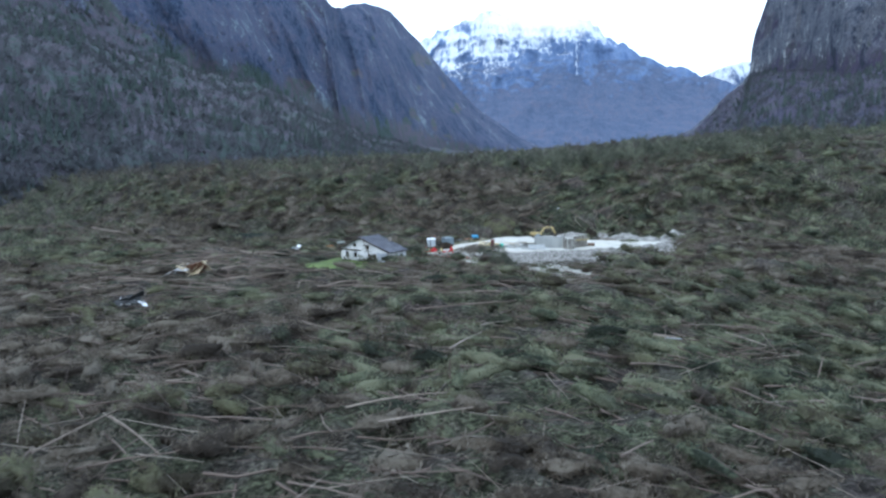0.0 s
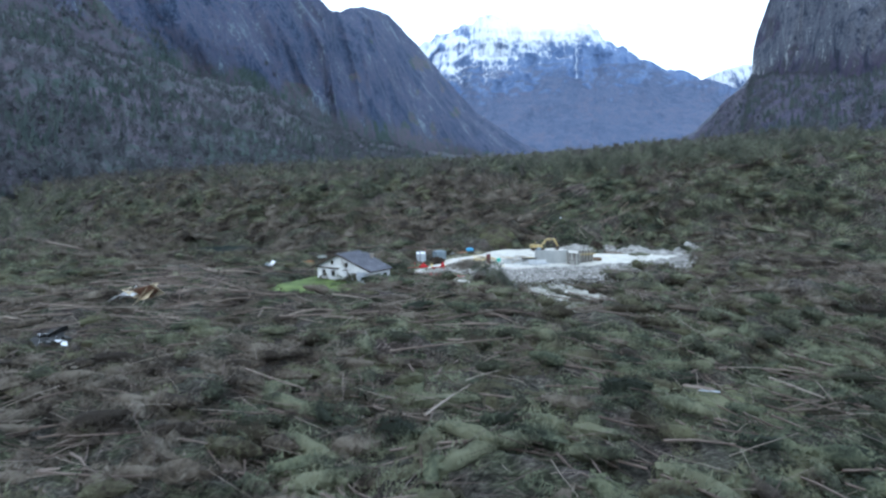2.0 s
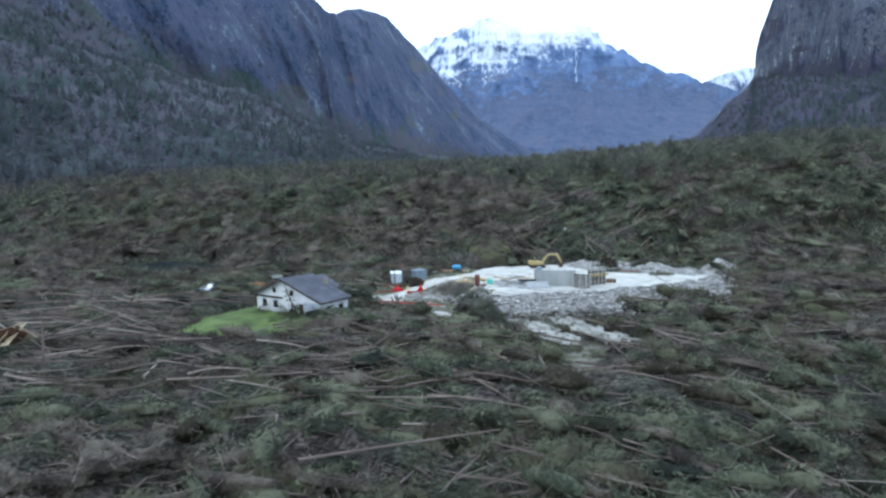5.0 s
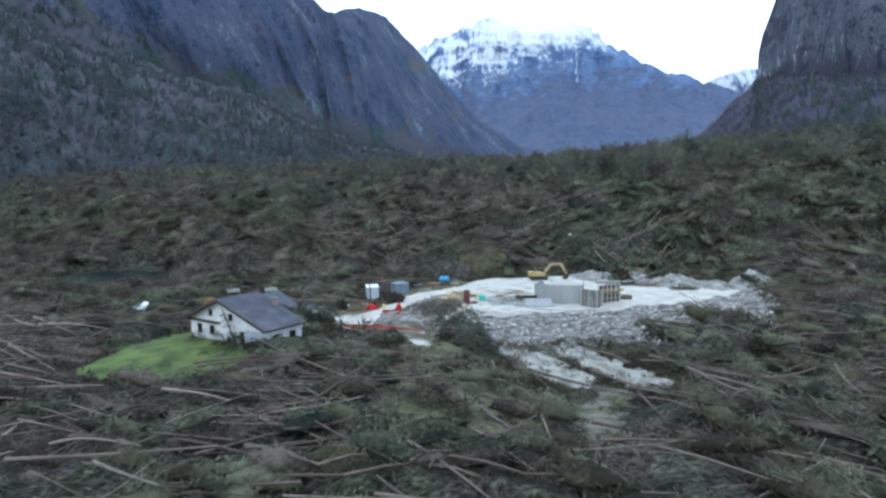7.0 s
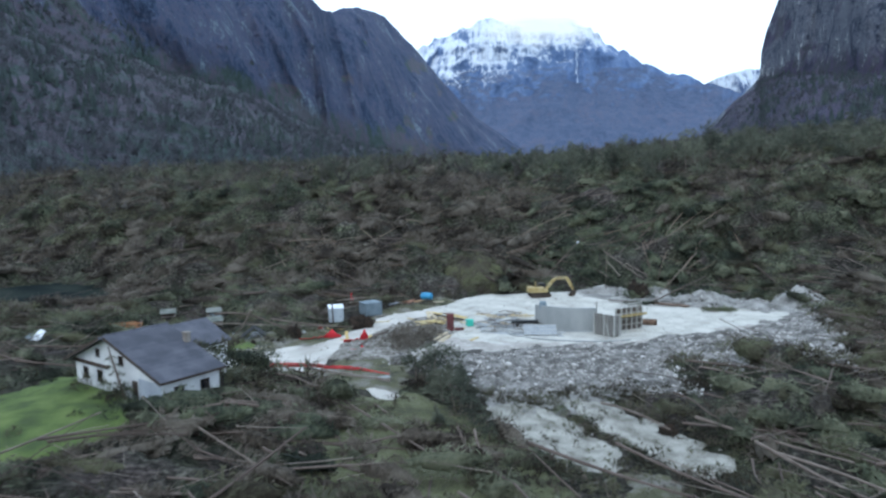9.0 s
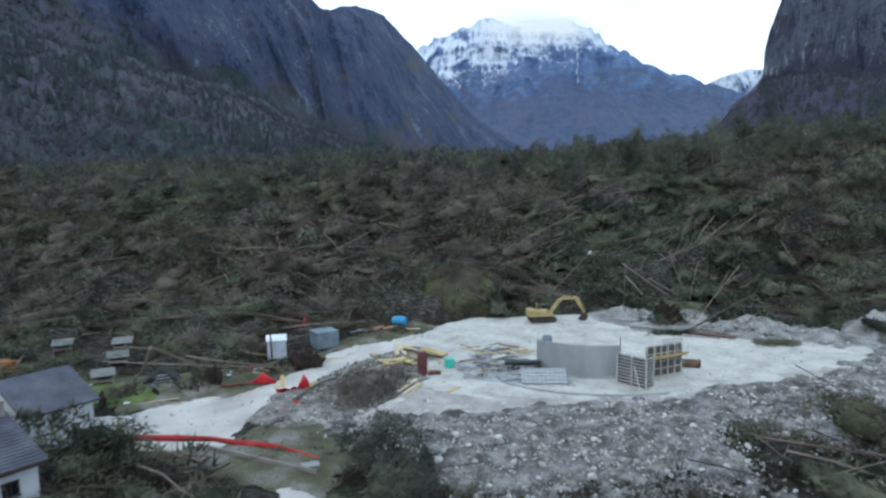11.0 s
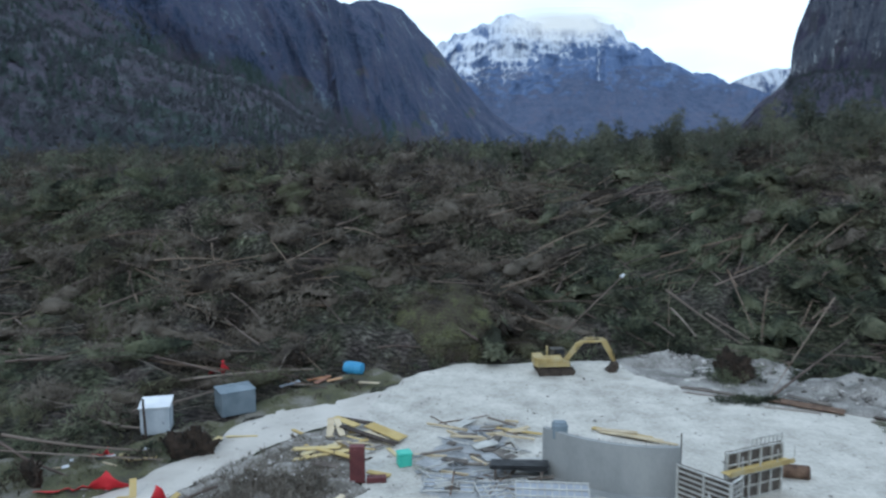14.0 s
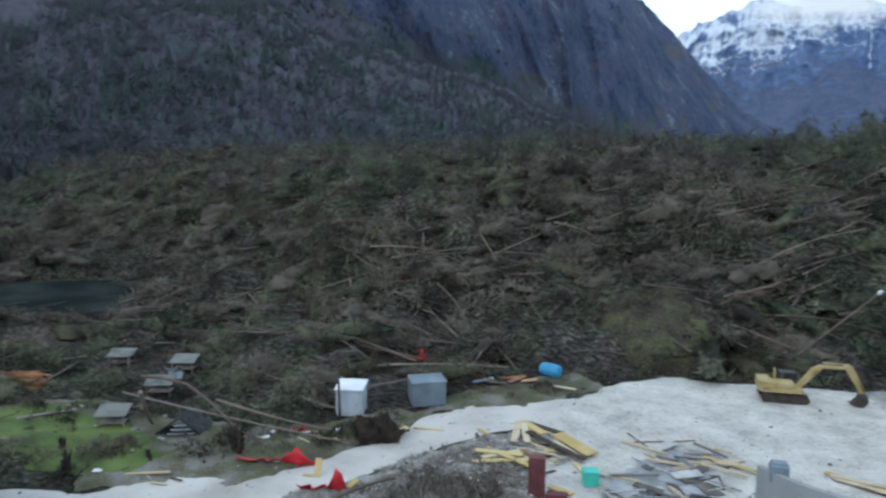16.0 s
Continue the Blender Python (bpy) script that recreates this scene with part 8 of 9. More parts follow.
# ---- mounds and stones ----
def rock_shape(seed):
    bm = bmesh.new()
    bmesh.ops.create_icosphere(bm, subdivisions=1, radius=0.5)
    r = np.random.RandomState(seed)
    for v in bm.verts:
        v.co = Vector((v.co.x * 1.2, v.co.y * 0.9, v.co.z * 0.75)) * r.uniform(0.7, 1.2)
    bm.verts.ensure_lookup_table()
    V = np.array([v.co[:] for v in bm.verts])
    F = np.array([[v.index for v in f.verts] for f in bm.faces])
    bm.free()
    return V, F


ROCKS = [rock_shape(60 + k) for k in range(6)]


def mound(name, at, rx, ry, h, mat, label, category, seed):
    """A tipped heap on the ground."""
    n, k = 40, 14
    V, F = [(at[0], at[1], gz(*at) + h)], []
    A = np.linspace(0, 2 * math.pi, n, endpoint=False)
    for i in range(1, k + 1):
        t = i / k
        x, y = at[0] + rx * t * np.cos(A), at[1] + ry * t * np.sin(A)
        f = fbm(x / 1.6, y / 1.6, 4, seed) - 0.5
        z = ground_z(x, y) + h * (1 - t) ** 1.1 * (1 + 1.1 * f) + 0.35 * f * h - 0.3 * (t > 0.95)
        V += list(zip(x, y, z))
    for j in range(n):
        F.append((0, 1 + j, 1 + (j + 1) % n, 1 + (j + 1) % n))
    tri = np.array([f[:3] for f in F])
    quads = []
    for i in range(k - 1):
        for j in range(n):
            a, b = 1 + i * n + j, 1 + i * n + (j + 1) % n
            quads += [(a, a + n, b + n), (a, b + n, b)]
    return tagged(new(name, np_mesh(name, V, np.concatenate([tri, np.array(quads)]), mat, True)), label, category)


mound("gravel_mound", (57.5, 223.5), 6.5, 6.0, 1.9, M_WASH, "pale heap of excavated gravel and stones", "gravel mound", 3)
mound("gravel_mound", (72.5, 220.0), 5.0, 5.5, 3.0, M_WASH, "pale heap of excavated gravel and stones", "gravel mound", 4)
mound("gravel_mound", (64.5, 219.0), 4.5, 4.0, 1.2, M_WASH, "low heap of pale rubble beside the yard", "gravel mound", 5)
mound("gravel_mound", (43.0, 234.8), 6.0, 2.4, 1.5, M_WASH, "low heap of pale rubble at the foot of the hill", "gravel mound", 6)
mound("gravel_mound", (51.5, 231.5), 5.0, 2.6, 1.4, M_WASH, "low heap of pale rubble at the foot of the hill", "gravel mound", 7)
mound("spoil_mound", (9.6, 200.8), 3.6, 4.6, 1.5, M_SPOIL, "heap of cut brush and soil beside the yard", "spoil mound", 8)
mound("spoil_mound", (9.2, 207.0), 3.4, 5.5, 0.7, M_EARTH, "heap of cut brush and soil beside the lane", "spoil mound", 9)

r_rk = np.random.RandomState(5)
bank = next(o for o in scene.objects if o.name == "rubble_bank")
rock_mesh = [np_mesh("rock", v, f, M_ROCK) for v, f in ROCKS]
n = 24000
x, y = r_rk.uniform(5, 71, n), r_rk.uniform(174, 216, n)
ok = (sdf(x, y, BANK) < 1.0 + r_rk.normal(0, 1.0, n)) & (sdf(x, y, YARD) > -0.6)
x, y = x[ok], y[ok]
sz = np.clip(r_rk.lognormal(-1.7, 0.5, len(x)), 0.1, 0.75)
zz = ground_z(x, y) + 0.3
first = np.argsort(-sz)[:290]
for i in first:
    o = new("rock", rock_mesh[i % 6])
    o.matrix_basis = Matrix.Translation((x[i], y[i], zz[i] + 0.1 * sz[i])) @ pose(0, 0, 0, r_rk.uniform(0, 40), r_rk.uniform(0, 40), r_rk.uniform(0, 360)) @ Matrix.Scale(sz[i] * 1.2, 4)
    o.parent = bank
rest = np.ones(len(x), bool)
rest[first] = False


def strew(name, x, y, z, s, label):
    n = len(x)
    rot = turns(r_rk.uniform(0, 6.28, n), r_rk.uniform(-0.6, 0.6, n), r_rk.uniform(-0.6, 0.6, n))
    scatter(name, ROCKS, r_rk.randint(0, 6, n), np.stack([x, y, z], 1), rot, s, M_ROCK, label, "stones")


strew("bank_stones", x[rest], y[rest], zz[rest], sz[rest], "angular grey limestone rubble covering the bank")
hx, hy, hs = [], [], []
for cx, cy, rx, ry, hh, m in ((57.5, 223.5, 6.2, 5.6, 1.9, 260), (72.5, 220, 4.8, 5.2, 3.0, 260), (64.5, 219, 4.5, 4, 1.2, 160), (43, 234.8, 5.8, 2.3, 1.5, 200), (51.5, 231.5, 4.8, 2.4, 1.4, 160)):
    a, t = r_rk.uniform(0, 6.28, m), np.sqrt(r_rk.rand(m))
    hx.append(cx + rx * t * np.cos(a)), hy.append(cy + ry * t * np.sin(a)), hs.append(hh * (1 - t) ** 1.1 * 0.95)
hx, hy, hs = (np.concatenate(v) for v in (hx, hy, hs))
strew("heap_stones", hx, hy, ground_z(hx, hy) + hs, np.clip(r_rk.lognormal(-1.2, 0.5, len(hx)), 0.1, 0.8), "angular pale stones lying on the heaps")
gx, gy = r_rk.uniform(-20, 70, 4000), r_rk.uniform(160, 236, 4000)
ok = np.minimum(np.minimum(sdf(gx, gy, YARD), sdf(gx, gy, LANE)), np.minimum(sdf(gx, gy, TONGUE_A), sdf(gx, gy, TONGUE_B))) < 0.8
gx, gy = gx[ok], gy[ok]
strew("loose_stones", gx, gy, ground_z(gx, gy) + 0.1, np.clip(r_rk.lognormal(-2.1, 0.5, len(gx)), 0.05, 0.4), "loose pale stones strewn over the gravel")
sx_, sy_ = r_rk.uniform(-2, 15, 520), r_rk.uniform(190, 215, 520)
ok = sdf(sx_, sy_, SPOIL) < -0.2
sx_, sy_ = sx_[ok], sy_[ok]
lift_ = 0.8 * np.exp(-((sx_ - 9.6) / 2.6) ** 2 - ((sy_ - 200.4) / 2.8) ** 2) + 0.5 * np.exp(-((sx_ - 9.2) / 2.2) ** 2 - ((sy_ - 207) / 3.4) ** 2)
strew("spoil_stones", sx_, sy_, ground_z(sx_, sy_) + lift_ + 0.28, np.clip(r_rk.lognormal(-2.05, 0.5, len(sx_)), 0.06, 0.45), "grey stones strewn through the spoil")

# ---- young conifers still upright, and trees lying on the buildings ----
def lay_tree(kind, p, q, label="windthrown conifer lying with bare trunk and dull green crown", roll=0.0, scale=1.0):
    """A fallen tree from its foot p towards q."""
    m, _ = span(p, q, roll)
    t = copy_thing(tree_kinds[kind], m @ Matrix.Scale(scale, 4))
    t["label"] = label
    return t


def stand_tree(x, y, s, kind=0, lean=(0, 0), label="dense young conifer still standing beside the track"):
    t = copy_thing(kinds[kind], Matrix.Translation((x, y, gz(x, y) - 0.3)) @ pose(0, 0, 0, lean[0], lean[1], 40 * x) @ Matrix.Diagonal((1.5 * s, 1.5 * s, s, 1)))
    tagged(t, label, group="young conifers")
    return t


for x, y, s, l in ((11.4, 185.4, 0.48, (4, 0)), (12.9, 182.2, 0.55, (0, 6)), (10.4, 181.6, 0.45, (0, 0)), (14.2, 179.0, 0.55, (6, 4)), (12.4, 177.6, 0.5, (4, 0)), (15.6, 176.4, 0.5, (0, 8)), (15.4, 182.6, 0.36, (0, 8)), (13.4, 175.6, 0.4, (0, 6)), (14.6, 172.6, 0.42, (8, 4)), (16.0, 174.0, 0.36, (-6, 8)), (16.4, 169.6, 0.36, (10, 0)), (13.2, 168.0, 0.36, (0, 12)), (17.6, 165.8, 0.34, (6, -8)), (-6.0, 181.5, 0.5, (0, 8)), (-4.5, 178.5, 0.42, (10, 8)), (-7.4, 176.6, 0.3, (0, 14))):
    stand_tree(x, y, s, (0, 4, 2)[int(x * 7) % 3], l)
lay_tree(6, (-1.0, 182.0, -0.2), (-12.5, 180.5, 3.6), "conifer thrown against the back of the house", 80, 0.8)
lay_tree(3, (0.5, 176.0, -0.4), (-9.0, 173.0, 0.8), "conifer lying against the wall of the house", 20, 0.75)
bm = bmesh.new()
tube(bm, [(-17.1, 172.1, -0.1), (-18.3, 173.3, 2.2), (-19.8, 174.7, 5.2)], [0.13, 0.11, 0.07], 7)
tagged(part("fallen_log", bm, M_BARK), "bare trunk leaning against the gable of the house", "log", "bare trunks")
lay_tree(7, (-2.0, 171.5, 0.2), (-10.5, 168.5, 1.0), "conifer lying in front of the house", 120, 0.7)

# boughs piled against the house, the lane and in the clearing
HEAPS = {}


def bough_heap(x, y, z, turn, s, mat, shape=0):
    key = (shape, mat.name)
    if key not in HEAPS:
        HEAPS[key] = np_mesh("fallen_bough", *CLUMPS[shape], mat)
    o = new("fallen_bough", HEAPS[key])
    o.matrix_basis = pose(x, y, z, 0, 0, turn) @ Matrix.Scale(s, 4)
    return tagged(o, "soft heap of broken green boughs" if mat is not M_TWIG else "heap of broken brown brush", "bough", "heaps of boughs")


for k, (x, y, dz, sc) in enumerate(((-17.5, 172.3, 0.1, 0.5), (-17.9, 172.9, 0.9, 0.42), (-18.3, 173.4, 1.7, 0.4), (-18.8, 173.9, 2.5, 0.38), (-19.2, 174.3, 3.2, 0.34), (-19.5, 174.6, 3.9, 0.3), (-20.6, 175.0, 0.9, 0.4), (-21.0, 175.3, 1.5, 0.36), (-20.2, 174.4, 0.2, 0.45))):
    bough_heap(x, y, gz(x, y) + dz, 50 * k, sc, (M_SPRUCE, M_OLIVE)[k % 2], k % 5)
# brush left standing between the two tongues
for k in range(11):
    x, y = 25.1 + 0.44 * k + 0.4 * math.sin(5 * k), 175.6 - 1.0 * k
    bough_heap(x, y, gz(x, y) + 0.1, 37 * k, 0.36 + 0.07 * (k % 3), (M_OLIVE, M_SPRUCE, M_TWIG)[k % 3], k % 5)
r_bh = np.random.RandomState(64)
for x, y, dz, s in ((-7.6, 177.6, 0, 1.2), (-6.0, 179.6, 0, 1.5), (-4.2, 177.4, 0, 1.3), (-4.8, 181.4, 0, 1.1), (-6.4, 184.0, 0, 1.0), (-9.4, 183.6, 1.6, 1.2), (-11.4, 183.8, 2.6, 0.9), (-1.4, 180.4, 0, 1.3), (0.6, 177.0, 0, 1.2), (-15.8, 171.0, 0, 0.6), (-17.4, 172.4, 0.3, 0.8), (-17.6, 172.6, 1.1, 0.55), (-19.6, 173.9, 0.4, 0.7), (-18.4, 172.6, 0, 0.7), (-20.8, 174.6, 0, 0.6), (-24.2, 177.8, 0, 0.8), (-10.6, 181.0, 1.4, 1.3), (-12.6, 182.4, 2.2, 1.1), (-9.2, 180.2, 0.8, 1.5), (-8.4, 182.4, 0.6, 1.2), (-13.8, 181.6, 2.4, 0.9), (-9.6, 171.0, 0, 0.9), (-12.2, 168.6, 0, 0.8), (-16.6, 169.2, 0, 0.8), (-10.8, 174.6, 0, 0.6), (-28.0, 189.5, 0, 1.3), (-32.0, 183.0, 0, 1.0), (-35.5, 176.0, 0, 1.0), (-29.0, 163.0, 0, 0.6), (-24.5, 166.0, 0, 0.45), (-21.0, 170.0, 0, 0.4)):
    bough_heap(x, y, gz(x, y) + dz, r_bh.uniform(-50, 20), s, (M_SPRUCE, M_NEEDLE, M_OLIVE)[r_bh.randint(0, 3)], r_bh.randint(0, 5))
made = 0
while made < 70:
    x, y = r_bh.uniform(-34, 12), r_bh.uniform(200, 232)
    if float(sdf(np.array([x]), np.array([y]), CAMP)[0]) > 0.3 or float(sdf(np.array([x]), np.array([y]), LANE)[0]) < 1.2 or min(math.hypot(x - a, y - b) for a, b in SHELTERS + [(-3.6, 216.0), (-3.6, 218), (-5, 217), (0.8, 220), (0.8, 222.5), (10.2, 231)]) < 2.6:
        continue
    if x < -12 and y < 211 and r_bh.rand() < 0.6:
        continue
    made += 1
    bough_heap(x, y, gz(x, y) - 0.05, r_bh.uniform(-60, 60), r_bh.uniform(0.3, 0.75), (M_SPRUCE, M_TWIG, M_OLIVE, M_TWIG)[r_bh.randint(0, 4)], r_bh.randint(0, 6))

# the mossy hump behind the yard
n = 56
A = np.linspace(0, 2 * math.pi, n, endpoint=False)
V, F = [(19.6, 242.0, gz(19.6, 242) + 4.1)], []
for i in range(1, 19):
    t = i / 18
    x, y = 19.6 + 7.6 * t * np.cos(A), 242.0 + 7.4 * t * np.sin(A)
    V += list(zip(x, y, ground_z(x, y) + 4.1 * (1 - t ** 2.2) + 2.8 * (fbm(x / 2.6, y / 2.6, 4, 71) - 0.5) - 0.6 * (i == 18)))
for j in range(n):
    F.append((0, 1 + j, 1 + (j + 1) % n))
for i in range(17):
    for j in range(n):
        a, b = 1 + i * n + j, 1 + i * n + (j + 1) % n
        F += [(a, a + n, b + n), (a, b + n, b)]
M_MOSS = material("mossy_turf", [(0.018, 0.014, 0.011), (0.036, 0.029, 0.020), (0.044, 0.039, 0.024), (0.054, 0.054, 0.028), (0.076, 0.080, 0.036)], 0.28, 9, 0.95, bump=1.0, bump_scale=3, fine=0.6, low=0.36, high=0.66)
tagged(new("mossy_hump", np_mesh("mossy_hump", V, F, M_MOSS, True)), "mossy green hump of earth behind the yard", "mound", kind="structure")

# twigs and boughs heaped on the hump and on the spoil
r_tw = np.random.RandomState(88)


def clutter(name, spots, mat, label, s0, s1):
    x, y, z = (np.array(v) for v in zip(*spots))
    n = len(x)
    rot = turns(r_tw.uniform(0, 6.28, n), r_tw.normal(-0.4, 0.5, n), r_tw.uniform(0, 6.28, n))
    scatter(name, BRUSH, r_tw.randint(0, 6, n), np.stack([x, y, z], 1), rot, r_tw.uniform(s0, s1, n), mat, label, "brush")


spots = []
for _ in range(1300):
    x, y = r_tw.normal(9.2, 2.1), r_tw.normal(202.4, 3.8)
    if float(sdf(np.array([x]), np.array([y]), SPOIL)[0]) < -0.5:
        spots.append((x, y, gz(x, y) + 1.15 * math.exp(-((x - 9.6) / 2.6) ** 2 - ((y - 201.0) / 3.4) ** 2) + 0.1))
clutter("twig_heap", spots, M_CUTBRUSH, "heap of brown cut twigs and roots beside the yard", 0.34, 0.66)
spots = []
for _ in range(520):
    a, t = r_tw.uniform(0, 6.28), math.sqrt(r_tw.rand())
    x, y = 19.6 + 7.6 * t * math.cos(a), 242 + 7.4 * t * math.sin(a)
    if fbm(np.array([x / 3]), np.array([y / 3]), 3, 77)[0] > 0.42:
        spots.append((x, y, gz(x, y) + 4.1 * (1 - t ** 2.2) - 0.1))
clutter("hump_brush", spots[::2], M_OLIVE, "olive brush growing over the hump", 0.5, 1.0)
clutter("hump_brush", spots[1::2], M_TWIG, "brown leafless brush growing over the hump", 0.4, 0.8)
# slash thrown on the edge of the yard, round the upturned roots
spots = []
for _ in range(300):
    k = r_tw.randint(0, 3)
    cx, cy, wx, wy = ((47.4, 228.6, 2.6, 2.0), (46.8, 222.2, 3.0, 0.8), (57.5, 215.8, 2.6, 0.9))[k]
    x, y = r_tw.normal(cx, wx * 0.5), r_tw.normal(cy, wy * 0.5)
    spots.append((x, y, max(-1.1, gz(x, y)) + 0.1 + (1.2 * r_tw.rand() if k == 0 else 0.1 * r_tw.rand())))
clutter("slash_heap", spots, M_SPRUCE, "dark slash of spruce branches thrown on the gravel edge", 0.3, 0.55)
spots = []
for _ in range(460):
    x, y = r_tw.uniform(17, 39), r_tw.uniform(159, 179)
    d = min(float(sdf(np.array([x]), np.array([y]), q)[0]) for q in (TONGUE_A, TONGUE_B))
    if -1.2 < d < 1.4 or (d < 0 and r_tw.rand() < 0.34):
        spots.append((x, y, gz(x, y) + 0.25))
for _ in range(170):
    x = r_tw.uniform(16, 34)
    y = 178.4 + 0.9 * math.sin(x * 0.5) + r_tw.normal(0, 0.8)
    spots.append((x, y, gz(x, y) + 0.25))
clutter("tongue_brush", spots, M_OLIVE, "low brush fringing the washed gravel", 0.25, 0.6)
spots = []
for _ in range(2400):
    x, y = r_tw.uniform(0, 48), r_tw.uniform(92, 178)
    d = min(float(sdf(np.array([x]), np.array([y]), q)[0]) for q in (GLADE, WASH, HOLLOW))
    if d < 0.5 and fbm(np.array([x / 4]), np.array([y / 4]), 3, 97)[0] > 0.44:
        spots.append((x, y, gz(x, y) + 0.15))
clutter("glade_brush", spots[::2], M_OLIVE, "low olive brush growing through the rough grass", 0.4, 0.85)
clutter("glade_brush", spots[1::2], M_TWIG, "low leafless brush growing through the rough grass", 0.35, 0.75)
# the long bent trunk over the clearing
bm = bmesh.new()
tube(bm, [(-21.5, 212.6, 0.7), (-19.2, 212.3, 0.95), (-16.2, 212.0, 0.75), (-13.2, 211.0, -0.1), (-9.8, 209.6, -1.2), (-5.6, 208.4, -2.1)], [0.15, 0.145, 0.13, 0.12, 0.10, 0.07], 8)
tagged(part("bent_trunk", bm, M_BARK), "long bent trunk bowed over the clearing", "log", "bare trunks")
# small litter of the clearing: splinters, scraps and sheets
r_lt = np.random.RandomState(17)
for i in range(90):
    x, y = r_lt.uniform(-32, 2), r_lt.uniform(200, 215)
    if float(sdf(np.array([x]), np.array([y]), CAMP)[0]) > -0.2:
        continue
    a, L = r_lt.uniform(-0.6, 0.6), r_lt.uniform(0.25, 1.3)
    c = Vector((x, y, gz(x, y) + 0.17 + 0.05 * r_lt.rand()))
    d = Vector((math.cos(a), math.sin(a), r_lt.normal(0, 0.06))) * L / 2
    bm = bmesh.new()
    if i % 3:
        beam(bm, c - d, c + d, r_lt.uniform(0.06, 0.2), 0.05)
        tagged(part("splinter", bm, (M_OLDWOOD, M_NEWWOOD, M_DARKWOOD, M_PALE)[i % 4]), "splintered scrap of wood lying in the grass", "wood scrap", "litter of the clearing")
    else:
        beam(bm, c - d * 0.6, c + d * 0.6, r_lt.uniform(0.25, 0.6), 0.03)
        tagged(part("torn_scrap", bm, (M_WHITE, M_GREYPANEL, M_BLACK)[i // 3 % 3]), "torn scrap of sheet lying in the grass", "scrap", "litter of the clearing")
spots = []
for _ in range(260):
    x, y = r_tw.uniform(-15, 9), r_tw.uniform(183, 197)
    if float(sdf(np.array([x]), np.array([y]), VERGE)[0]) < 0.3 and float(sdf(np.array([x]), np.array([y]), LANE)[0]) > 0.6:
        spots.append((x, y, gz(x, y)))
clutter("verge_brush", spots, M_OLIVE, "low brush on the verge of the lane", 0.25, 0.55)
spots = []
for _ in range(500):
    x, y = r_tw.uniform(46, 68), r_tw.uniform(184, 202)
    if y < 194 and float(sdf(np.array([x]), np.array([y]), BANK)[0]) < 0.5 and fbm(np.array([x / 5]), np.array([y / 5]), 3, 93)[0] > 0.5:
        spots.append((x, y, gz(x, y)))
for (ax, ay), (bx_, by_), wide in (((40.8, 184), (51.0, 196.5), 2.2), ((51.2, 184), (55.5, 194), 2.0), ((41.5, 180), (48, 186), 2.0)):
    for _ in range(48):
        t = r_tw.rand()
        x, y = ax + (bx_ - ax) * t + r_tw.normal(0, wide * (0.75 - 0.35 * t)), ay + (by_ - ay) * t + r_tw.normal(0, wide * 0.5)
        spots.append((x, y, gz(x, y) + 0.1))
clutter("bank_brush", spots, M_OLIVE, "low dark brush growing on the bank", 0.45, 0.8)
spots = []
for _ in range(500):
    x, y = r_tw.uniform(-34, 14), r_tw.uniform(200, 232)
    d = float(sdf(np.array([x]), np.array([y]), CAMP)[0])
    if d < 0.5 and float(sdf(np.array([x]), np.array([y]), LANE)[0]) > 0.8 and r_tw.rand() < 0.15 + 0.85 * min(1, max(0, (d + 2.2) / 2.2)):
        spots.append((x, y, gz(x, y)))
clutter("camp_brush", spots, M_TWIG, "broken twigs strewn over the clearing", 0.3, 0.7)

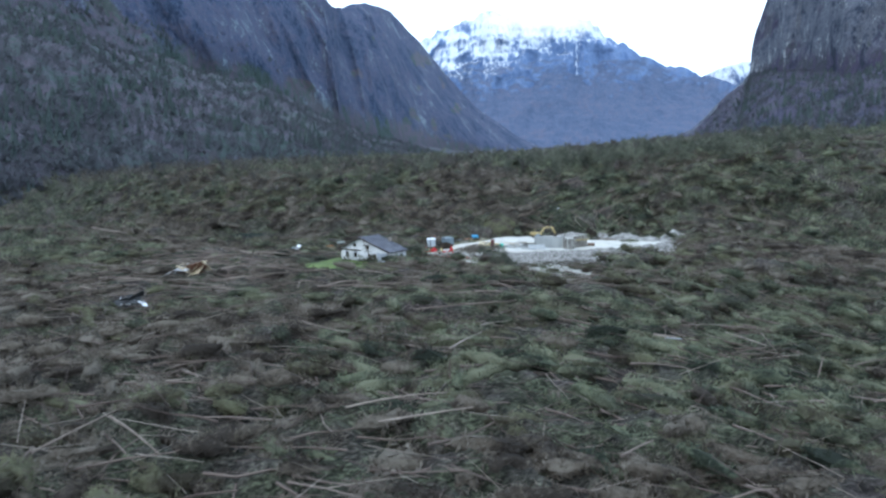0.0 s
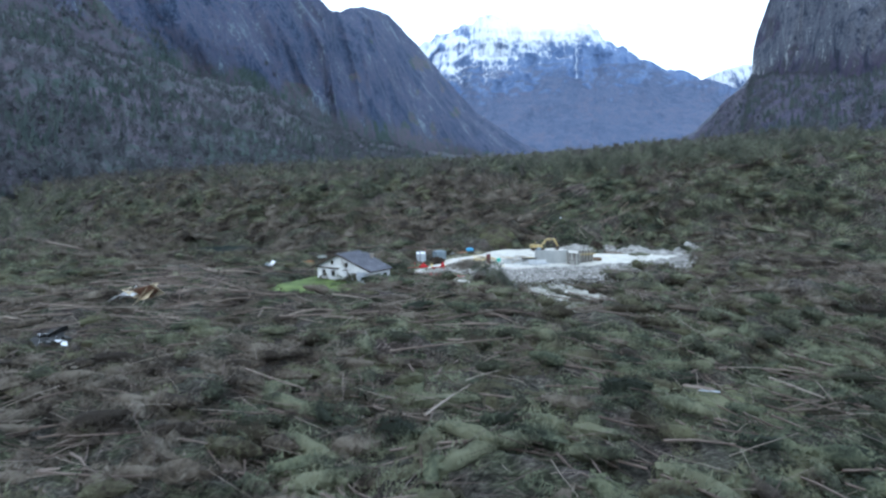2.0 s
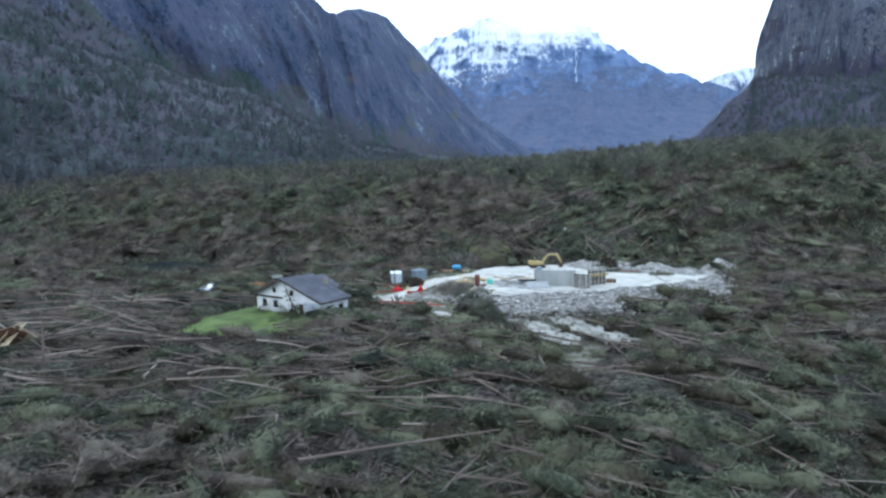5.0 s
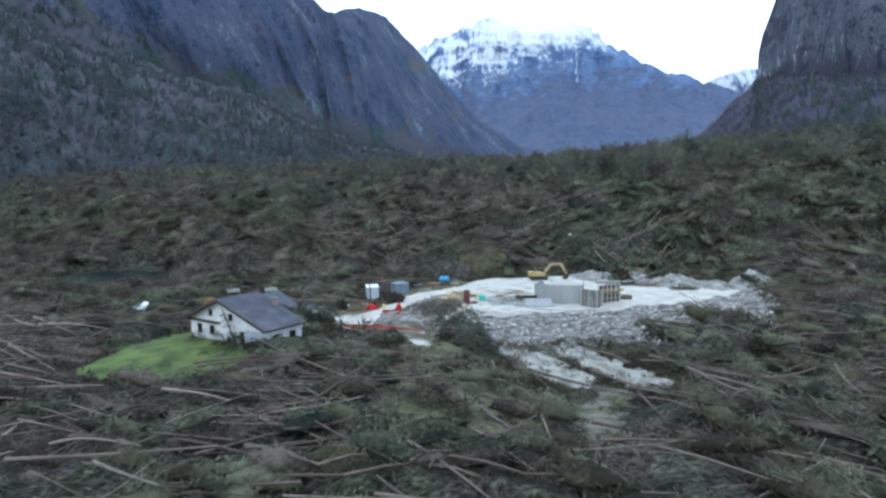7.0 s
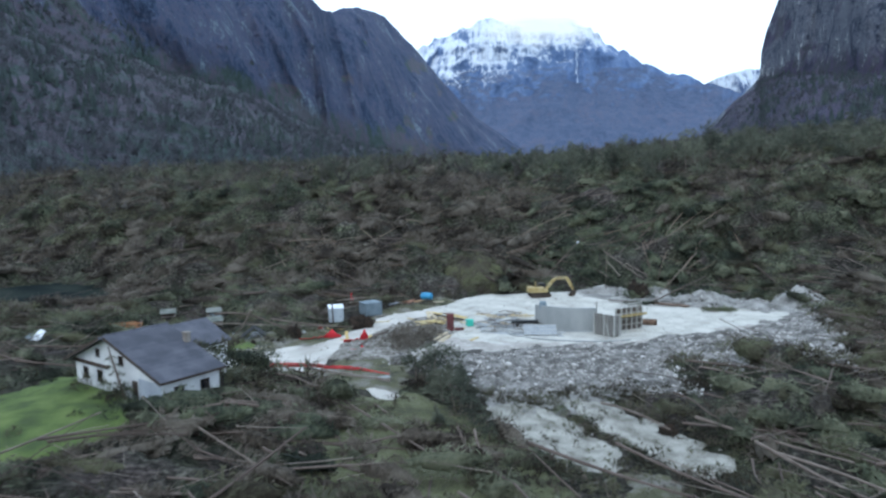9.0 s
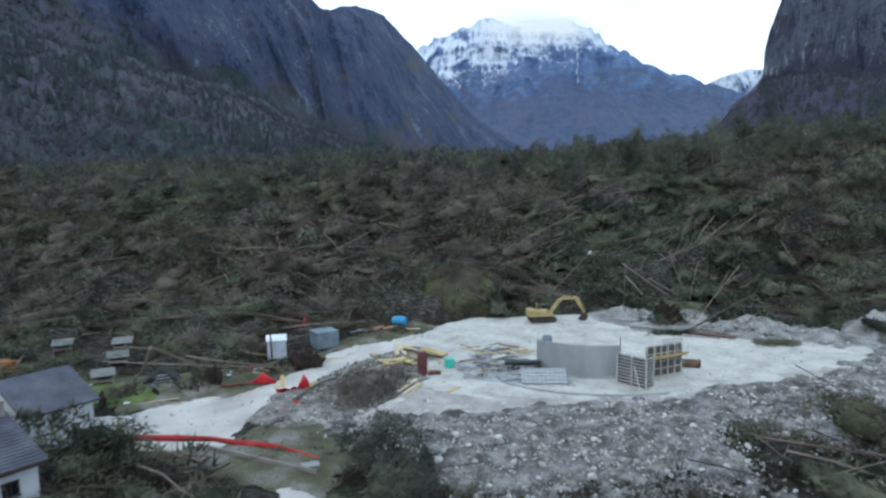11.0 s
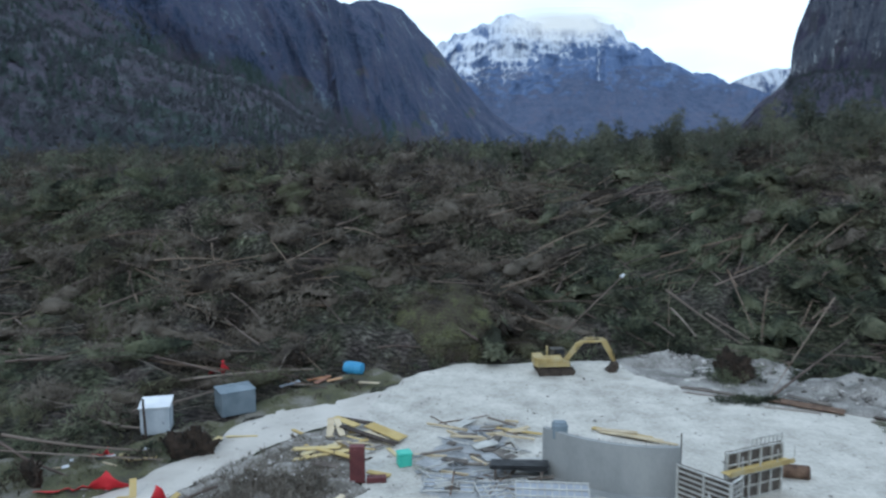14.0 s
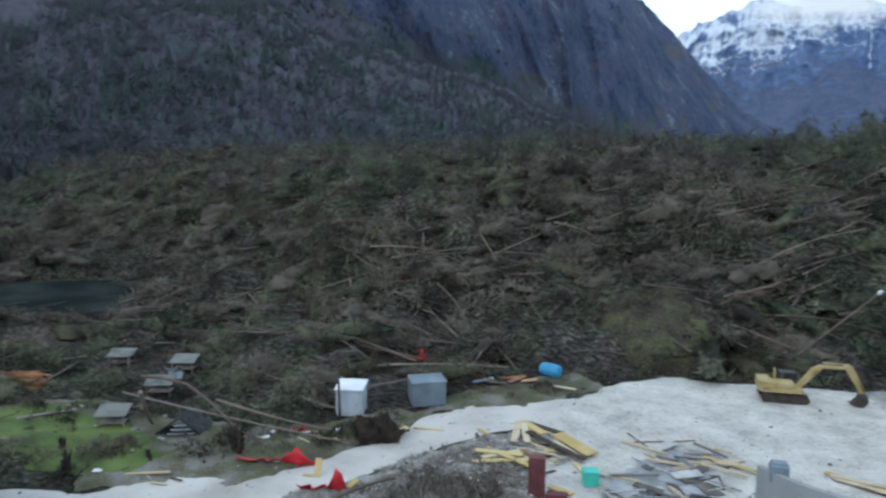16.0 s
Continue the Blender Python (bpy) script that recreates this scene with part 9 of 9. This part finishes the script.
# cloud on the summit
M_CLOUD = bpy.data.materials.new("summit_cloud")
M_CLOUD.use_nodes = True
cn, cl = M_CLOUD.node_tree.nodes, M_CLOUD.node_tree.links
cn.clear()
tc = cn.new("ShaderNodeTexCoord")
ns = cn.new("ShaderNodeTexNoise")
ns.inputs["Scale"].default_value, ns.inputs["Detail"].default_value = 2.6, 7.0
cl.new(tc.outputs["Generated"], ns.inputs["Vector"])
cen = cn.new("ShaderNodeVectorMath")
cen.operation = "SUBTRACT"
cen.inputs[1].default_value = (0.5, 0.5, 0.55)
cl.new(tc.outputs["Generated"], cen.inputs[0])
flat = cn.new("ShaderNodeVectorMath")
flat.operation = "MULTIPLY"
flat.inputs[1].default_value = (2.0, 0.0, 2.0)
cl.new(cen.outputs[0], flat.inputs[0])
ln = cn.new("ShaderNodeVectorMath")
ln.operation = "LENGTH"
cl.new(flat.outputs[0], ln.inputs[0])
al = cn.new("ShaderNodeMath")
al.operation = "MULTIPLY_ADD"
al.inputs[1].default_value, al.inputs[2].default_value = -1.5, 0.75
cl.new(ln.outputs["Value"], al.inputs[0])
al2 = cn.new("ShaderNodeMath")
al2.operation, al2.use_clamp = "MULTIPLY_ADD", True
al2.inputs[1].default_value = 1.5
cl.new(ns.outputs[0], al2.inputs[0])
cl.new(al.outputs[0], al2.inputs[2])
tr = cn.new("ShaderNodeBsdfTransparent")
em = cn.new("ShaderNodeEmission")
em.inputs["Color"].default_value, em.inputs["Strength"].default_value = (0.74, 0.88, 1.0, 1), 1.0
mx = cn.new("ShaderNodeMixShader")
cl.new(al2.outputs[0], mx.inputs[0])
cl.new(tr.outputs[0], mx.inputs[1])
cl.new(em.outputs[0], mx.inputs[2])
co = cn.new("ShaderNodeOutputMaterial")
cl.new(mx.outputs[0], co.inputs["Surface"])
gx, gz_ = np.meshgrid(np.linspace(-1, 1, 30), np.linspace(-1, 1, 14))
V = np.stack([640 + 430 * gx, 4480 - 60 * np.cos(gx * 1.5) * np.cos(gz_ * 1.5), 838 + 112 * gz_], -1).reshape(-1, 3)
i, j = np.meshgrid(np.arange(13), np.arange(29), indexing="ij")
F = np.stack([i * 30 + j, i * 30 + j + 1, (i + 1) * 30 + j + 1, (i + 1) * 30 + j], -1).reshape(-1, 4)
tagged(new("backdrop_cloud", np_mesh("backdrop_cloud", V, F, M_CLOUD, True)), "pale cloud resting on the snowy summit", "cloud", kind="structure")
